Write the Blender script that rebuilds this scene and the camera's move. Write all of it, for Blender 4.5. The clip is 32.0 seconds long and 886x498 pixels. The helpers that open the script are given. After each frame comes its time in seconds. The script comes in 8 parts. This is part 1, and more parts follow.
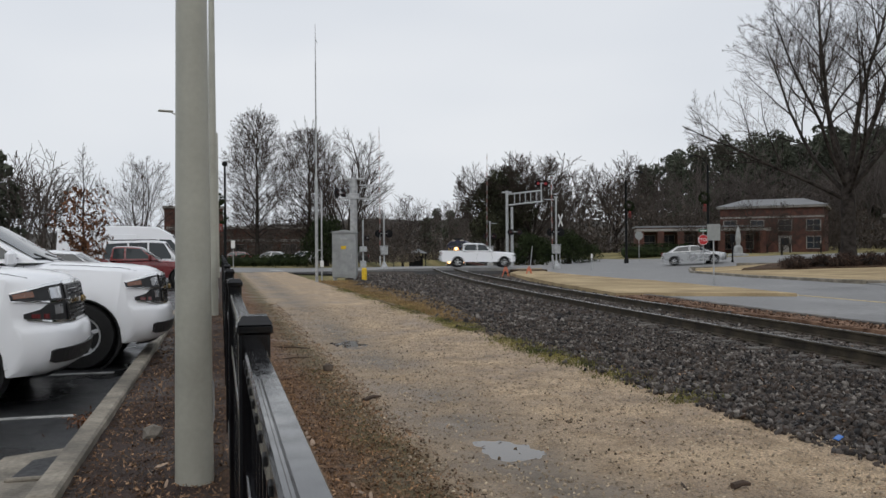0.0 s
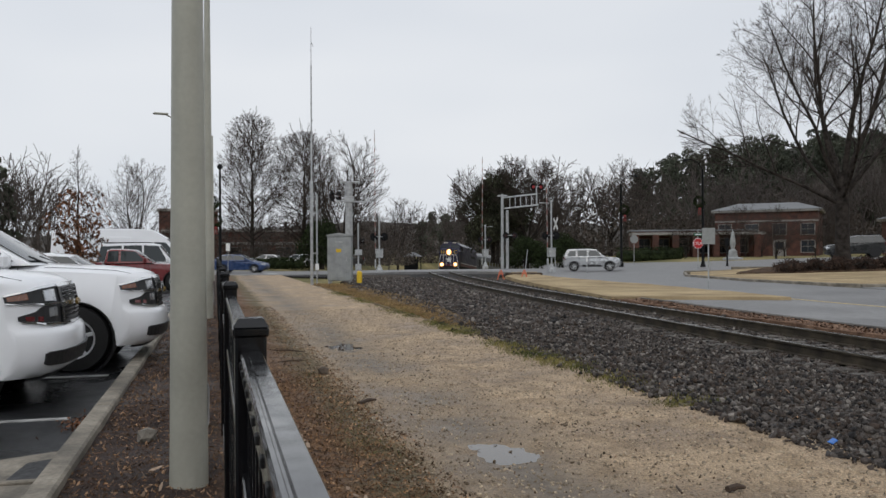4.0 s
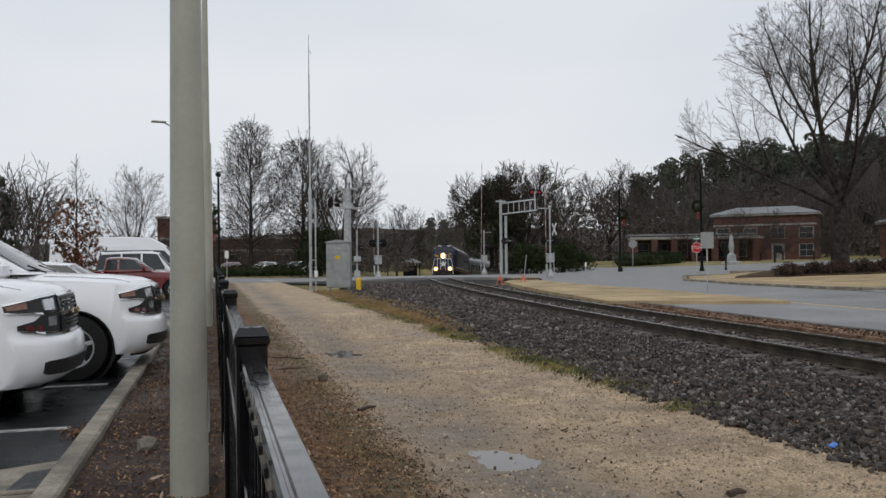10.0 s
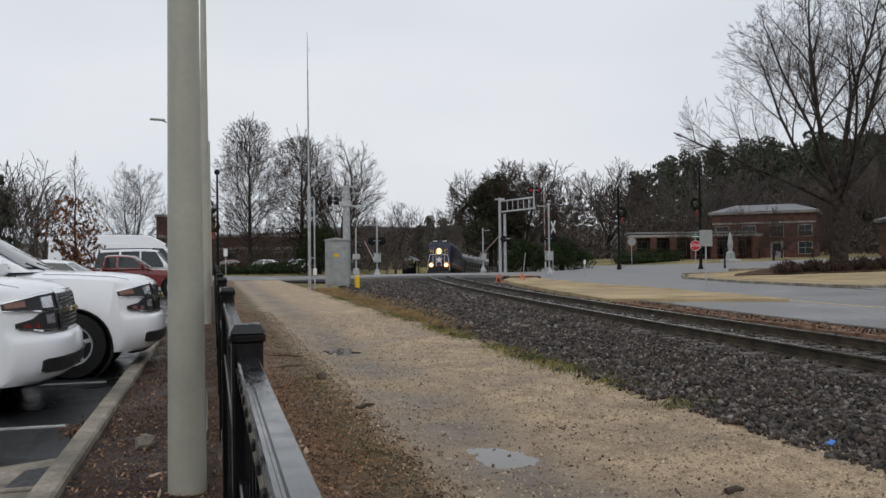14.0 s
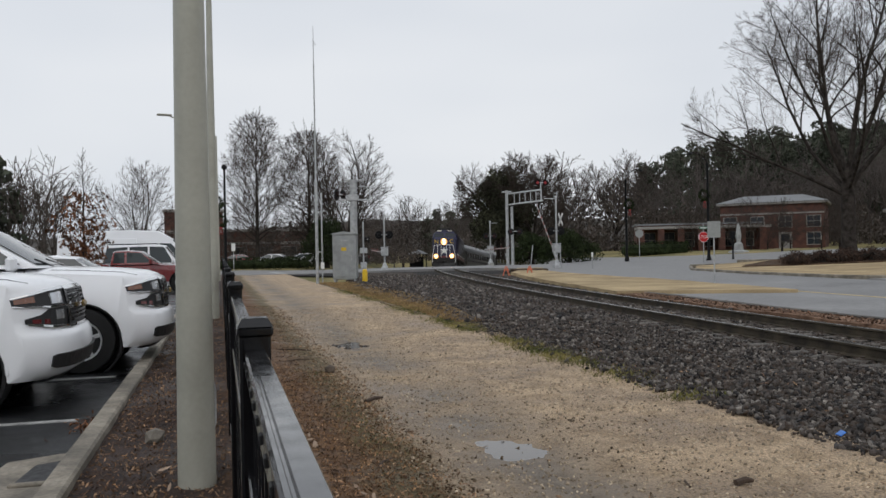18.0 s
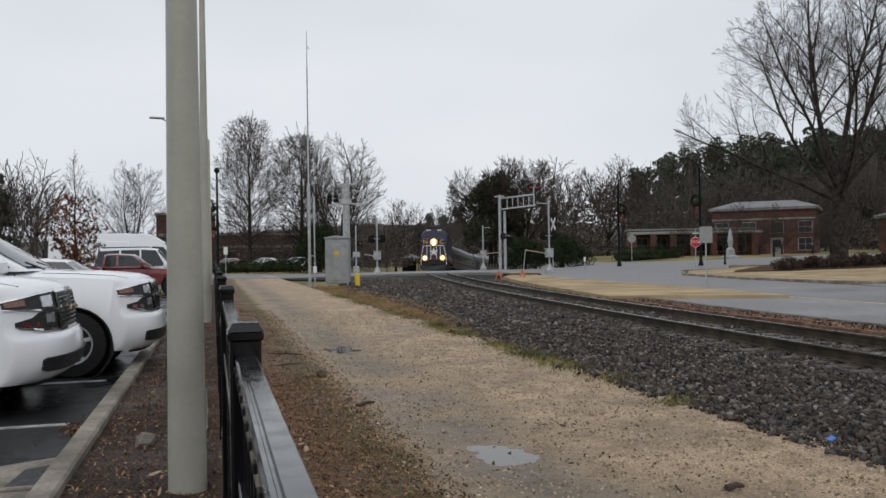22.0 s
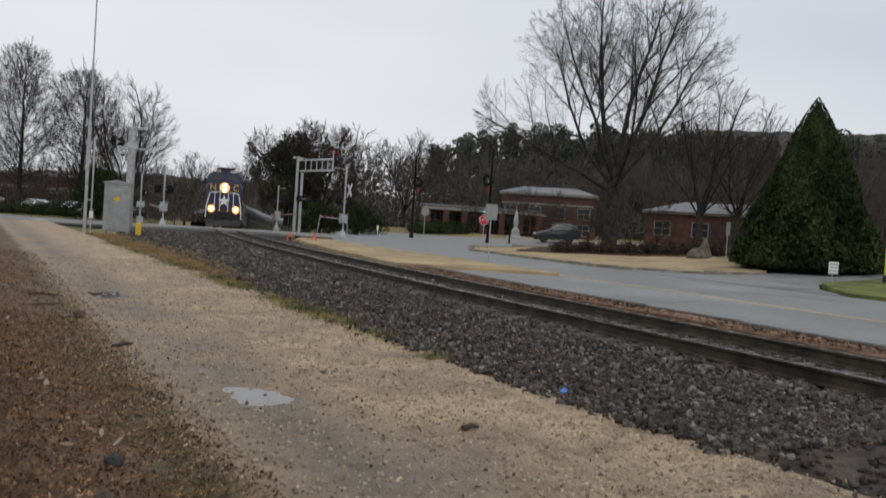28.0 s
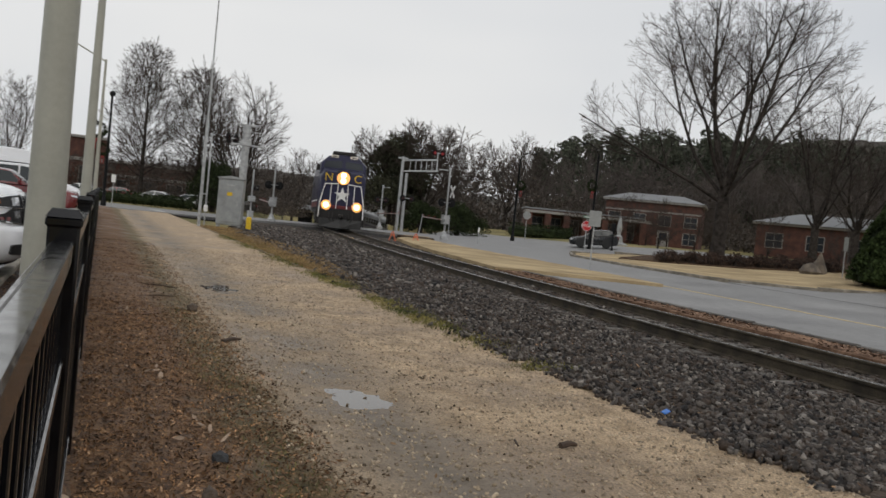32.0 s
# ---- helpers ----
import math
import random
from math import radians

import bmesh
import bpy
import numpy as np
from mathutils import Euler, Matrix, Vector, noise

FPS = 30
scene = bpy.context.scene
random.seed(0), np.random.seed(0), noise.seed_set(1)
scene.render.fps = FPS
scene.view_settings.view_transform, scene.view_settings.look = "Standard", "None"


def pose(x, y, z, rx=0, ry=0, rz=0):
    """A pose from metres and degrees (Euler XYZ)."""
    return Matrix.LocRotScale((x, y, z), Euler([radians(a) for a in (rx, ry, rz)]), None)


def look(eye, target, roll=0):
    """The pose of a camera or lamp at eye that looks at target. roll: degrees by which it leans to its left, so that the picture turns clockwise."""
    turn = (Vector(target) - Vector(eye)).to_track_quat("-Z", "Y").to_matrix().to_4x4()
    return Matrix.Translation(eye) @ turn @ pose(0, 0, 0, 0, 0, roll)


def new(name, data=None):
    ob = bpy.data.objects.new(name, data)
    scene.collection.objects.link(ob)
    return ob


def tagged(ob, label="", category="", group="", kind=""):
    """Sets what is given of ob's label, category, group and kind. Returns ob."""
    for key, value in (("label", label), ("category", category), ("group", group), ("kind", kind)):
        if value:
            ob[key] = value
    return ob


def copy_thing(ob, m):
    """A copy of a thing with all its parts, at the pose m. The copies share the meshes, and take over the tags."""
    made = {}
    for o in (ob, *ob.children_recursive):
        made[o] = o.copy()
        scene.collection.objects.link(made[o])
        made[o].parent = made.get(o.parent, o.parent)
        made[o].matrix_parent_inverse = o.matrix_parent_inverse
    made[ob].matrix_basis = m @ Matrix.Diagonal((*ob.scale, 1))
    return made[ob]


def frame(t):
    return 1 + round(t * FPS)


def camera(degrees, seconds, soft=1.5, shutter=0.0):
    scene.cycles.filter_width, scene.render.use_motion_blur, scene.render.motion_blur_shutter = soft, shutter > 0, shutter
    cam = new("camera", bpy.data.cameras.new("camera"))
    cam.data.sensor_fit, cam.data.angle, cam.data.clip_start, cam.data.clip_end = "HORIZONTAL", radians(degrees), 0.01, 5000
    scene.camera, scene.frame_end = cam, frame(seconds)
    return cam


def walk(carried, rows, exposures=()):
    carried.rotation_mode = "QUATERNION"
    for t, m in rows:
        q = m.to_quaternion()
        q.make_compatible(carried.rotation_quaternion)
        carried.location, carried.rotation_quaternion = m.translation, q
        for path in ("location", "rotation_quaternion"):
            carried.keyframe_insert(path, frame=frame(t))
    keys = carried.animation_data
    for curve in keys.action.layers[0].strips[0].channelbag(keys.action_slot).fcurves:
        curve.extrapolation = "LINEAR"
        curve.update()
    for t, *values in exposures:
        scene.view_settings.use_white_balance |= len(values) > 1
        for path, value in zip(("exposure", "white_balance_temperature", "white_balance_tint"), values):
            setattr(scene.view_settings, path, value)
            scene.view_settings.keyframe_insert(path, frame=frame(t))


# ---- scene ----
cam = camera(55.8, 32.0, shutter=0.5)
PATH = [
    (0, (0.003, 0.002, 1.451), (0.517, 1.935, 1.454), -0.4),
    (0.5, (0.0, 0.001, 1.451), (0.513, 1.935, 1.45), -0.4),
    (1, (0.001, 0.001, 1.45), (0.513, 1.934, 1.446), -0.4),
    (1.5, (0.003, 0.004, 1.447), (0.518, 1.937, 1.442), -0.4),
    (2, (0.008, 0.007, 1.444), (0.526, 1.939, 1.443), -0.4),
    (2.5, (0.0, 0.003, 1.45), (0.521, 1.934, 1.456), -0.2),
    (3, (0.001, 0.003, 1.449), (0.521, 1.934, 1.47), -0.2),
    (3.5, (0.0, 0.002, 1.449), (0.524, 1.932, 1.466), -0.2),
    (5.5, (0.0, -0.006, 1.456), (0.519, 1.925, 1.456), -0.6),
    (6, (-0.001, -0.005, 1.455), (0.519, 1.927, 1.462), -0.6),
    (6.5, (0.003, 0.0, 1.45), (0.526, 1.931, 1.459), -0.7),
    (7, (0.003, -0.002, 1.453), (0.526, 1.928, 1.466), -0.7),
    (7.5, (0.005, 0.001, 1.452), (0.531, 1.931, 1.465), -0.9),
    (8, (0.006, 0.004, 1.452), (0.531, 1.933, 1.469), -0.8),
    (8.5, (0.009, 0.007, 1.449), (0.535, 1.936, 1.47), -0.8),
    (9, (0.001, -0.001, 1.45), (0.533, 1.927, 1.478), -0.8),
    (9.5, (0.007, -0.003, 1.449), (0.539, 1.924, 1.477), -0.8),
    (10, (-0.004, -0.005, 1.454), (0.524, 1.924, 1.479), -0.7),
    (10.5, (0.003, -0.004, 1.451), (0.532, 1.925, 1.476), -0.8),
    (11, (0.002, -0.001, 1.452), (0.533, 1.927, 1.483), -0.8),
    (11.5, (0.007, 0.003, 1.451), (0.543, 1.929, 1.483), -0.7),
    (12, (0.001, -0.007, 1.454), (0.533, 1.921, 1.481), -0.7),
    (12.5, (0.009, 0.009, 1.449), (0.539, 1.938, 1.477), -0.7),
    (13, (-0.006, -0.008, 1.453), (0.529, 1.919, 1.476), -0.7),
    (13.5, (0.002, 0.001, 1.452), (0.533, 1.929, 1.474), -0.8),
    (14, (0.003, -0.004, 1.452), (0.533, 1.924, 1.472), -0.7),
    (14.5, (0.007, 0.002, 1.451), (0.535, 1.931, 1.469), -0.7),
    (16.5, (0.003, -0.001, 1.446), (0.517, 1.932, 1.442), -0.8),
    (17, (0.001, 0.006, 1.451), (0.513, 1.939, 1.451), -0.8),
    (17.5, (0.003, -0.004, 1.453), (0.517, 1.929, 1.456), -0.8),
    (18, (0.005, 0.002, 1.45), (0.518, 1.935, 1.454), -1.1),
    (18.5, (0.008, 0.007, 1.449), (0.518, 1.941, 1.448), -1.1),
    (19, (0.003, 0.001, 1.451), (0.514, 1.935, 1.451), -1.1),
    (19.5, (0.004, 0.006, 1.449), (0.511, 1.941, 1.451), -1.1),
    (20, (0.001, 0.0, 1.452), (0.505, 1.935, 1.457), -1.0),
    (20.5, (0.001, -0.006, 1.454), (0.508, 1.929, 1.458), -1.0),
    (21, (0.0, -0.005, 1.454), (0.508, 1.93, 1.456), -1.0),
    (21.5, (0.003, -0.001, 1.453), (0.511, 1.933, 1.46), -1.0),
    (22, (0.008, -0.001, 1.452), (0.538, 1.928, 1.466), -0.9),
    (22.5, (-0.002, 0.001, 1.45), (0.535, 1.928, 1.461), -0.9),
    (23, (0.003, 0.008, 1.448), (0.539, 1.935, 1.451), -0.8),
    (23.5, (-0.002, -0.003, 1.453), (0.531, 1.925, 1.454), -0.8),
    (24, (-0.001, -0.001, 1.452), (0.531, 1.927, 1.461), -0.8),
    (24.5, (0.001, -0.002, 1.451), (0.545, 1.922, 1.473), -0.5),
    (26.5, (0.104, -0.077, 1.444), (0.796, 1.798, 1.53), -2.5),
    (27, (0.111, -0.116, 1.4), (0.872, 1.733, 1.447), 0.1),
    (27.5, (0.137, -0.131, 1.356), (0.984, 1.681, 1.364), 1.8),
    (28, (0.157, -0.176, 1.308), (1.136, 1.568, 1.257), 3.8),
    (28.5, (0.142, -0.166, 1.358), (0.938, 1.656, 1.137), 3.4),
    (29, (0.155, -0.151, 1.351), (0.902, 1.694, 1.152), 5.5),
    (29.5, (0.159, -0.139, 1.349), (0.851, 1.724, 1.128), 4.2),
    (30, (0.152, -0.158, 1.371), (0.863, 1.707, 1.227), 2.8),
    (30.5, (0.15, -0.13, 1.354), (0.882, 1.723, 1.182), 3.5),
    (31, (0.143, -0.147, 1.357), (0.864, 1.717, 1.265), 4.2),
    (31.5, (0.155, -0.142, 1.369), (0.869, 1.726, 1.31), 5.6),
    (32, (0.135, -0.149, 1.373), (0.899, 1.698, 1.306), 5.8),
]
walk(cam, [(t, look(eye, target, roll)) for t, eye, target, roll in PATH],
     [(0, 0.0, 6500, 10), (24.5, 0.0, 6500, 10), (28, 0.0, 6550, 10), (29, 0.31, 6950, 10), (30, 0.27, 7100, 10), (31, 0.12, 7000, 10), (32, -0.03, 6850, 10)])

# ---- world, light, exposure ----
world = bpy.data.worlds.new("overcast_sky")
scene.world = world
world.use_nodes = True
wn, wl = world.node_tree.nodes, world.node_tree.links
wn.clear()
sky = wn.new("ShaderNodeTexSky")
sky.sky_type, sky.sun_disc = "NISHITA", False
sky.sun_elevation, sky.sun_rotation = radians(38), radians(150)
sky.air_density, sky.dust_density = 1.0, 4.0
coord = wn.new("ShaderNodeTexCoord")
mapping = wn.new("ShaderNodeMapping")
mapping.inputs["Scale"].default_value = (1.0, 1.0, 3.0)
cloud = wn.new("ShaderNodeTexNoise")
cloud.inputs["Scale"].default_value, cloud.inputs["Detail"].default_value, cloud.inputs["Roughness"].default_value = 1.3, 3.0, 0.45
ramp = wn.new("ShaderNodeValToRGB")
ramp.color_ramp.elements[0].position, ramp.color_ramp.elements[0].color = 0.30, (6.2, 6.7, 7.45, 1)
ramp.color_ramp.elements[1].position, ramp.color_ramp.elements[1].color = 0.72, (8.2, 8.45, 8.8, 1)
mixer = wn.new("ShaderNodeMix")
mixer.data_type = "RGBA"
mixer.inputs["Factor"].default_value = 0.94
back = wn.new("ShaderNodeBackground")
back.inputs["Strength"].default_value = 0.1
wout = wn.new("ShaderNodeOutputWorld")
wl.new(coord.outputs["Generated"], mapping.inputs["Vector"])
wl.new(mapping.outputs["Vector"], cloud.inputs["Vector"])
wl.new(cloud.outputs["Fac"], ramp.inputs["Fac"])
wl.new(sky.outputs["Color"], mixer.inputs[6])
wl.new(ramp.outputs["Color"], mixer.inputs[7])
wl.new(mixer.outputs[2], back.inputs["Color"])
wl.new(back.outputs["Background"], wout.inputs["Surface"])
sun = new("sun", bpy.data.lights.new("sun", "SUN"))
sun.data.energy, sun.data.angle, sun.data.color = 0.55, radians(40), (1.0, 0.97, 0.93)
sun.matrix_world = look((0, 0, 60), (0 + 15, 26, 60 - 24))
scene.view_settings.exposure = 0.0

# ---- materials ----


def material(name, base, rough=0.8, metal=0.0, var=0.25, scale=6.0, bump=0.0, bump_scale=60.0, other=None, coat=0.0,
             island=0.0, rand=0.0, spec=0.5, emit=None, strength=0.0, wet=0.0, detail=6.0, fine=None, coords="Object"):
    """A surface with two scales of colour variation, optional relief, wet patches and per-piece variation."""
    m = bpy.data.materials.new(name)
    m.use_nodes = True
    nodes, links = m.node_tree.nodes, m.node_tree.links
    b = nodes["Principled BSDF"]
    tc = nodes.new("ShaderNodeTexCoord")
    n1 = nodes.new("ShaderNodeTexNoise")
    n1.inputs["Scale"].default_value, n1.inputs["Detail"].default_value = scale, detail
    n2 = nodes.new("ShaderNodeTexNoise")
    n2.inputs["Scale"].default_value, n2.inputs["Detail"].default_value = fine or scale * 14, 4.0
    links.new(tc.outputs[coords], n1.inputs["Vector"])
    links.new(tc.outputs[coords], n2.inputs["Vector"])
    r = nodes.new("ShaderNodeValToRGB")
    lo = tuple(c * (1 - var) for c in base)
    hi = tuple(min(1, c * (1 + var)) for c in (other or base))
    r.color_ramp.elements[0].position, r.color_ramp.elements[0].color = 0.32, (*lo, 1)
    r.color_ramp.elements[1].position, r.color_ramp.elements[1].color = 0.68, (*hi, 1)
    links.new(n1.outputs["Fac"], r.inputs["Fac"])
    mul = nodes.new("ShaderNodeMix")
    mul.data_type, mul.blend_type = "RGBA", "MULTIPLY"
    mul.inputs["Factor"].default_value = 1.0
    r2 = nodes.new("ShaderNodeMapRange")
    r2.inputs["From Min"].default_value, r2.inputs["From Max"].default_value = 0.3, 0.7
    r2.inputs["To Min"].default_value, r2.inputs["To Max"].default_value = 1 - var * 0.8, 1 + var * 0.6
    links.new(n2.outputs["Fac"], r2.inputs["Value"])
    links.new(r.outputs["Color"], mul.inputs[6])
    links.new(r2.outputs["Result"], mul.inputs[7])
    colour = mul.outputs[2]
    if island or rand:
        src = nodes.new("ShaderNodeNewGeometry").outputs["Random Per Island"] if island else nodes.new("ShaderNodeObjectInfo").outputs["Random"]
        r3 = nodes.new("ShaderNodeMapRange")
        amount = island or rand
        r3.inputs["To Min"].default_value, r3.inputs["To Max"].default_value = 1 - amount, 1 + amount
        links.new(src, r3.inputs["Value"])
        mul2 = nodes.new("ShaderNodeMix")
        mul2.data_type, mul2.blend_type = "RGBA", "MULTIPLY"
        mul2.inputs["Factor"].default_value = 1.0
        links.new(colour, mul2.inputs[6])
        links.new(r3.outputs["Result"], mul2.inputs[7])
        colour = mul2.outputs[2]
    links.new(colour, b.inputs["Base Color"])
    b.inputs["Metallic"].default_value = metal
    b.inputs["Specular IOR Level"].default_value = spec
    b.inputs["Coat Weight"].default_value = coat
    b.inputs["Coat Roughness"].default_value = 0.06
    rr = nodes.new("ShaderNodeMapRange")
    rr.inputs["From Min"].default_value, rr.inputs["From Max"].default_value = 0.35, 0.65
    rr.inputs["To Min"].default_value, rr.inputs["To Max"].default_value = max(0.02, rough - 0.08 - wet), min(1, rough + 0.08)
    links.new(n1.outputs["Fac"], rr.inputs["Value"])
    links.new(rr.outputs["Result"], b.inputs["Roughness"])
    if bump:
        n3 = nodes.new("ShaderNodeTexNoise")
        n3.inputs["Scale"].default_value, n3.inputs["Detail"].default_value = bump_scale, 5.0
        links.new(tc.outputs[coords], n3.inputs["Vector"])
        bp = nodes.new("ShaderNodeBump")
        bp.inputs["Strength"].default_value, bp.inputs["Distance"].default_value = bump, 0.02
        links.new(n3.outputs["Fac"], bp.inputs["Height"])
        links.new(bp.outputs["Normal"], b.inputs["Normal"])
    if emit:
        b.inputs["Emission Color"].default_value, b.inputs["Emission Strength"].default_value = (*emit, 1), strength
    return m


def glass(name, tint=(0.02, 0.025, 0.03), rough=0.03):
    """Dark automotive or window glass: a glossy coat over a tinted body."""
    m = bpy.data.materials.new(name)
    m.use_nodes = True
    b = m.node_tree.nodes["Principled BSDF"]
    b.inputs["Base Color"].default_value = (*tint, 1)
    b.inputs["Roughness"].default_value = rough
    b.inputs["Specular IOR Level"].default_value = 0.6
    return m


def bed_material():
    """Trail ground: leafy mulch by the fence that gives way, raggedly, to crushed stone, with grass at the far edge."""
    m = bpy.data.materials.new("trail_ground")
    m.use_nodes = True
    nodes, links = m.node_tree.nodes, m.node_tree.links
    b = nodes["Principled BSDF"]
    tc = nodes.new("ShaderNodeTexCoord")
    sep = nodes.new("ShaderNodeSeparateXYZ")
    links.new(tc.outputs["Object"], sep.inputs[0])

    def tex(scale, detail=5.0, rough=0.6):
        n = nodes.new("ShaderNodeTexNoise")
        n.inputs["Scale"].default_value, n.inputs["Detail"].default_value, n.inputs["Roughness"].default_value = scale, detail, rough
        links.new(tc.outputs["Object"], n.inputs["Vector"])
        return n.outputs["Fac"]

    def ramp2(src, p0, c0, p1, c1):
        r = nodes.new("ShaderNodeValToRGB")
        e = r.color_ramp.elements
        e[0].position, e[0].color, e[1].position, e[1].color = p0, (*c0, 1), p1, (*c1, 1)
        links.new(src, r.inputs["Fac"])
        return r.outputs["Color"]

    def mix(fac, a, c, mode="MIX"):
        x = nodes.new("ShaderNodeMix")
        x.data_type, x.blend_type = "RGBA", mode
        if isinstance(fac, float):
            x.inputs["Factor"].default_value = fac
        else:
            links.new(fac, x.inputs["Factor"])
        links.new(a, x.inputs[6])
        links.new(c, x.inputs[7])
        return x.outputs[2]

    def edge(at, width, wobble, scale):
        """0 below, 1 above a ragged line across x."""
        add = nodes.new("ShaderNodeMath")
        add.operation = "MULTIPLY_ADD"
        links.new(tex(scale, 6.0, 0.65), add.inputs[0])
        add.inputs[1].default_value = wobble
        links.new(sep.outputs["X"], add.inputs[2])
        mr = nodes.new("ShaderNodeMapRange")
        mr.inputs["From Min"].default_value, mr.inputs["From Max"].default_value = at - width + wobble / 2, at + width + wobble / 2
        links.new(add.outputs[0], mr.inputs["Value"])
        return mr.outputs["Result"]

    mulch = ramp2(tex(9, 6, 0.7), 0.34, (0.016, 0.0085, 0.0065), 0.7, (0.065, 0.034, 0.022))
    litter = ramp2(tex(16, 7, 0.75), 0.36, (0.045, 0.022, 0.011), 0.66, (0.27, 0.145, 0.065))
    green = ramp2(tex(14, 6, 0.7), 0.36, (0.06, 0.05, 0.02), 0.68, (0.21, 0.145, 0.065))
    stone = ramp2(tex(0.9, 5, 0.6), 0.36, (0.30, 0.22, 0.146), 0.62, (0.51, 0.39, 0.265))
    speck = ramp2(tex(60, 4, 0.75), 0.36, (0.46, 0.45, 0.44), 0.64, (1.5, 1.46, 1.4))
    patch = ramp2(tex(3.2, 6, 0.7), 0.38, (0.72, 0.70, 0.66), 0.55, (1.06, 1.06, 1.06))
    stone = mix(1.0, mix(1.0, stone, speck, "MULTIPLY"), patch, "MULTIPLY")

    def band(at, width):
        """A worn wheel track: 1 on the line x = at, fading to its sides."""
        sb = nodes.new("ShaderNodeMath")
        sb.operation = "SUBTRACT"
        links.new(sep.outputs["X"], sb.inputs[0])
        sb.inputs[1].default_value = at
        ab = nodes.new("ShaderNodeMath")
        ab.operation = "ABSOLUTE"
        links.new(sb.outputs[0], ab.inputs[0])
        mr = nodes.new("ShaderNodeMapRange")
        mr.inputs["From Min"].default_value, mr.inputs["From Max"].default_value = width, 0.0
        links.new(ab.outputs[0], mr.inputs["Value"])
        ml = nodes.new("ShaderNodeMath")
        ml.operation = "MULTIPLY"
        links.new(mr.outputs["Result"], ml.inputs[0])
        rg = nodes.new("ShaderNodeMapRange")
        rg.inputs["From Min"].default_value, rg.inputs["From Max"].default_value = 0.34, 0.52
        links.new(tex(0.8, 6, 0.65), rg.inputs["Value"])
        links.new(rg.outputs["Result"], ml.inputs[1])
        return ml.outputs[0]

    damp = ramp2(tex(6, 6, 0.7), 0.35, (0.15, 0.125, 0.1), 0.68, (0.26, 0.218, 0.17))
    stone = mix(band(2.0, 0.8), stone, damp)
    c = mix(edge(0.08, 0.1, 0.5, 2.0), mulch, litter)
    c = mix(edge(0.95, 0.16, 0.9, 1.1), c, green)
    c = mix(edge(1.32, 0.13, 0.75, 1.3), c, stone)
    links.new(c, b.inputs["Base Color"])
    mr = nodes.new("ShaderNodeMapRange")
    mr.inputs["From Min"].default_value, mr.inputs["From Max"].default_value = 0.35, 0.6
    mr.inputs["To Min"].default_value, mr.inputs["To Max"].default_value = 0.5, 0.95
    links.new(tex(0.9, 5, 0.6), mr.inputs["Value"])
    links.new(mr.outputs["Result"], b.inputs["Roughness"])
    bp = nodes.new("ShaderNodeBump")
    bp.inputs["Strength"].default_value, bp.inputs["Distance"].default_value = 0.9, 0.02
    links.new(tex(55, 6, 0.75), bp.inputs["Height"])
    links.new(bp.outputs["Normal"], b.inputs["Normal"])
    return m


BED = bed_material()
ASPHALT_WET = material("wet_asphalt", (0.007, 0.0075, 0.0085), 0.58, var=0.45, scale=0.7, bump=0.3, bump_scale=160, wet=0.44, other=(0.024, 0.025, 0.026), spec=0.3)
ROAD = material("road_asphalt", (0.175, 0.172, 0.17), 0.7, var=0.18, scale=0.35, bump=0.2, bump_scale=120, wet=0.15, other=(0.235, 0.232, 0.228))
MULCH = material("mulch", (0.05, 0.031, 0.02), 0.9, var=0.5, scale=2.2, bump=1.0, bump_scale=45, other=(0.10, 0.064, 0.04), fine=40, spec=0.12)
DIRT = material("leafy_dirt", (0.12, 0.078, 0.042), 0.9, var=0.45, scale=1.8, bump=0.9, bump_scale=50, other=(0.2, 0.14, 0.075), fine=45)
BALLAST = material("ballast_bed", (0.030, 0.023, 0.018), 0.85, var=0.5, scale=3, bump=1.0, bump_scale=22, other=(0.075, 0.058, 0.045), fine=26, spec=0.2)


def stone_material():
    """Crushed stone: each piece from near-black and brown to pale grey, grained and a little damp."""
    m = material("ballast_stone", (1, 1, 1), 0.6, var=0.4, scale=14, bump=0.5, bump_scale=60, fine=120, spec=0.22)
    nodes, links = m.node_tree.nodes, m.node_tree.links
    b = nodes["Principled BSDF"]
    grain = b.inputs["Base Color"].links[0].from_socket
    ramp_ = nodes.new("ShaderNodeValToRGB")
    e = ramp_.color_ramp.elements
    e[0].position, e[0].color = 0.0, (0.013, 0.012, 0.013, 1)
    e[1].position, e[1].color = 1.0, (0.36, 0.325, 0.285, 1)
    for at, c in ((0.3, (0.058, 0.049, 0.043)), (0.5, (0.084, 0.059, 0.044)), (0.72, (0.115, 0.1, 0.09)), (0.9, (0.18, 0.157, 0.137))):
        n = e.new(at)
        n.color = (*c, 1)
    links.new(nodes.new("ShaderNodeNewGeometry").outputs["Random Per Island"], ramp_.inputs["Fac"])
    x = nodes.new("ShaderNodeMix")
    x.data_type, x.blend_type = "RGBA", "MULTIPLY"
    x.inputs["Factor"].default_value = 1.0
    links.new(ramp_.outputs["Color"], x.inputs[6])
    links.new(grain, x.inputs[7])
    links.new(x.outputs[2], b.inputs["Base Color"])
    return m


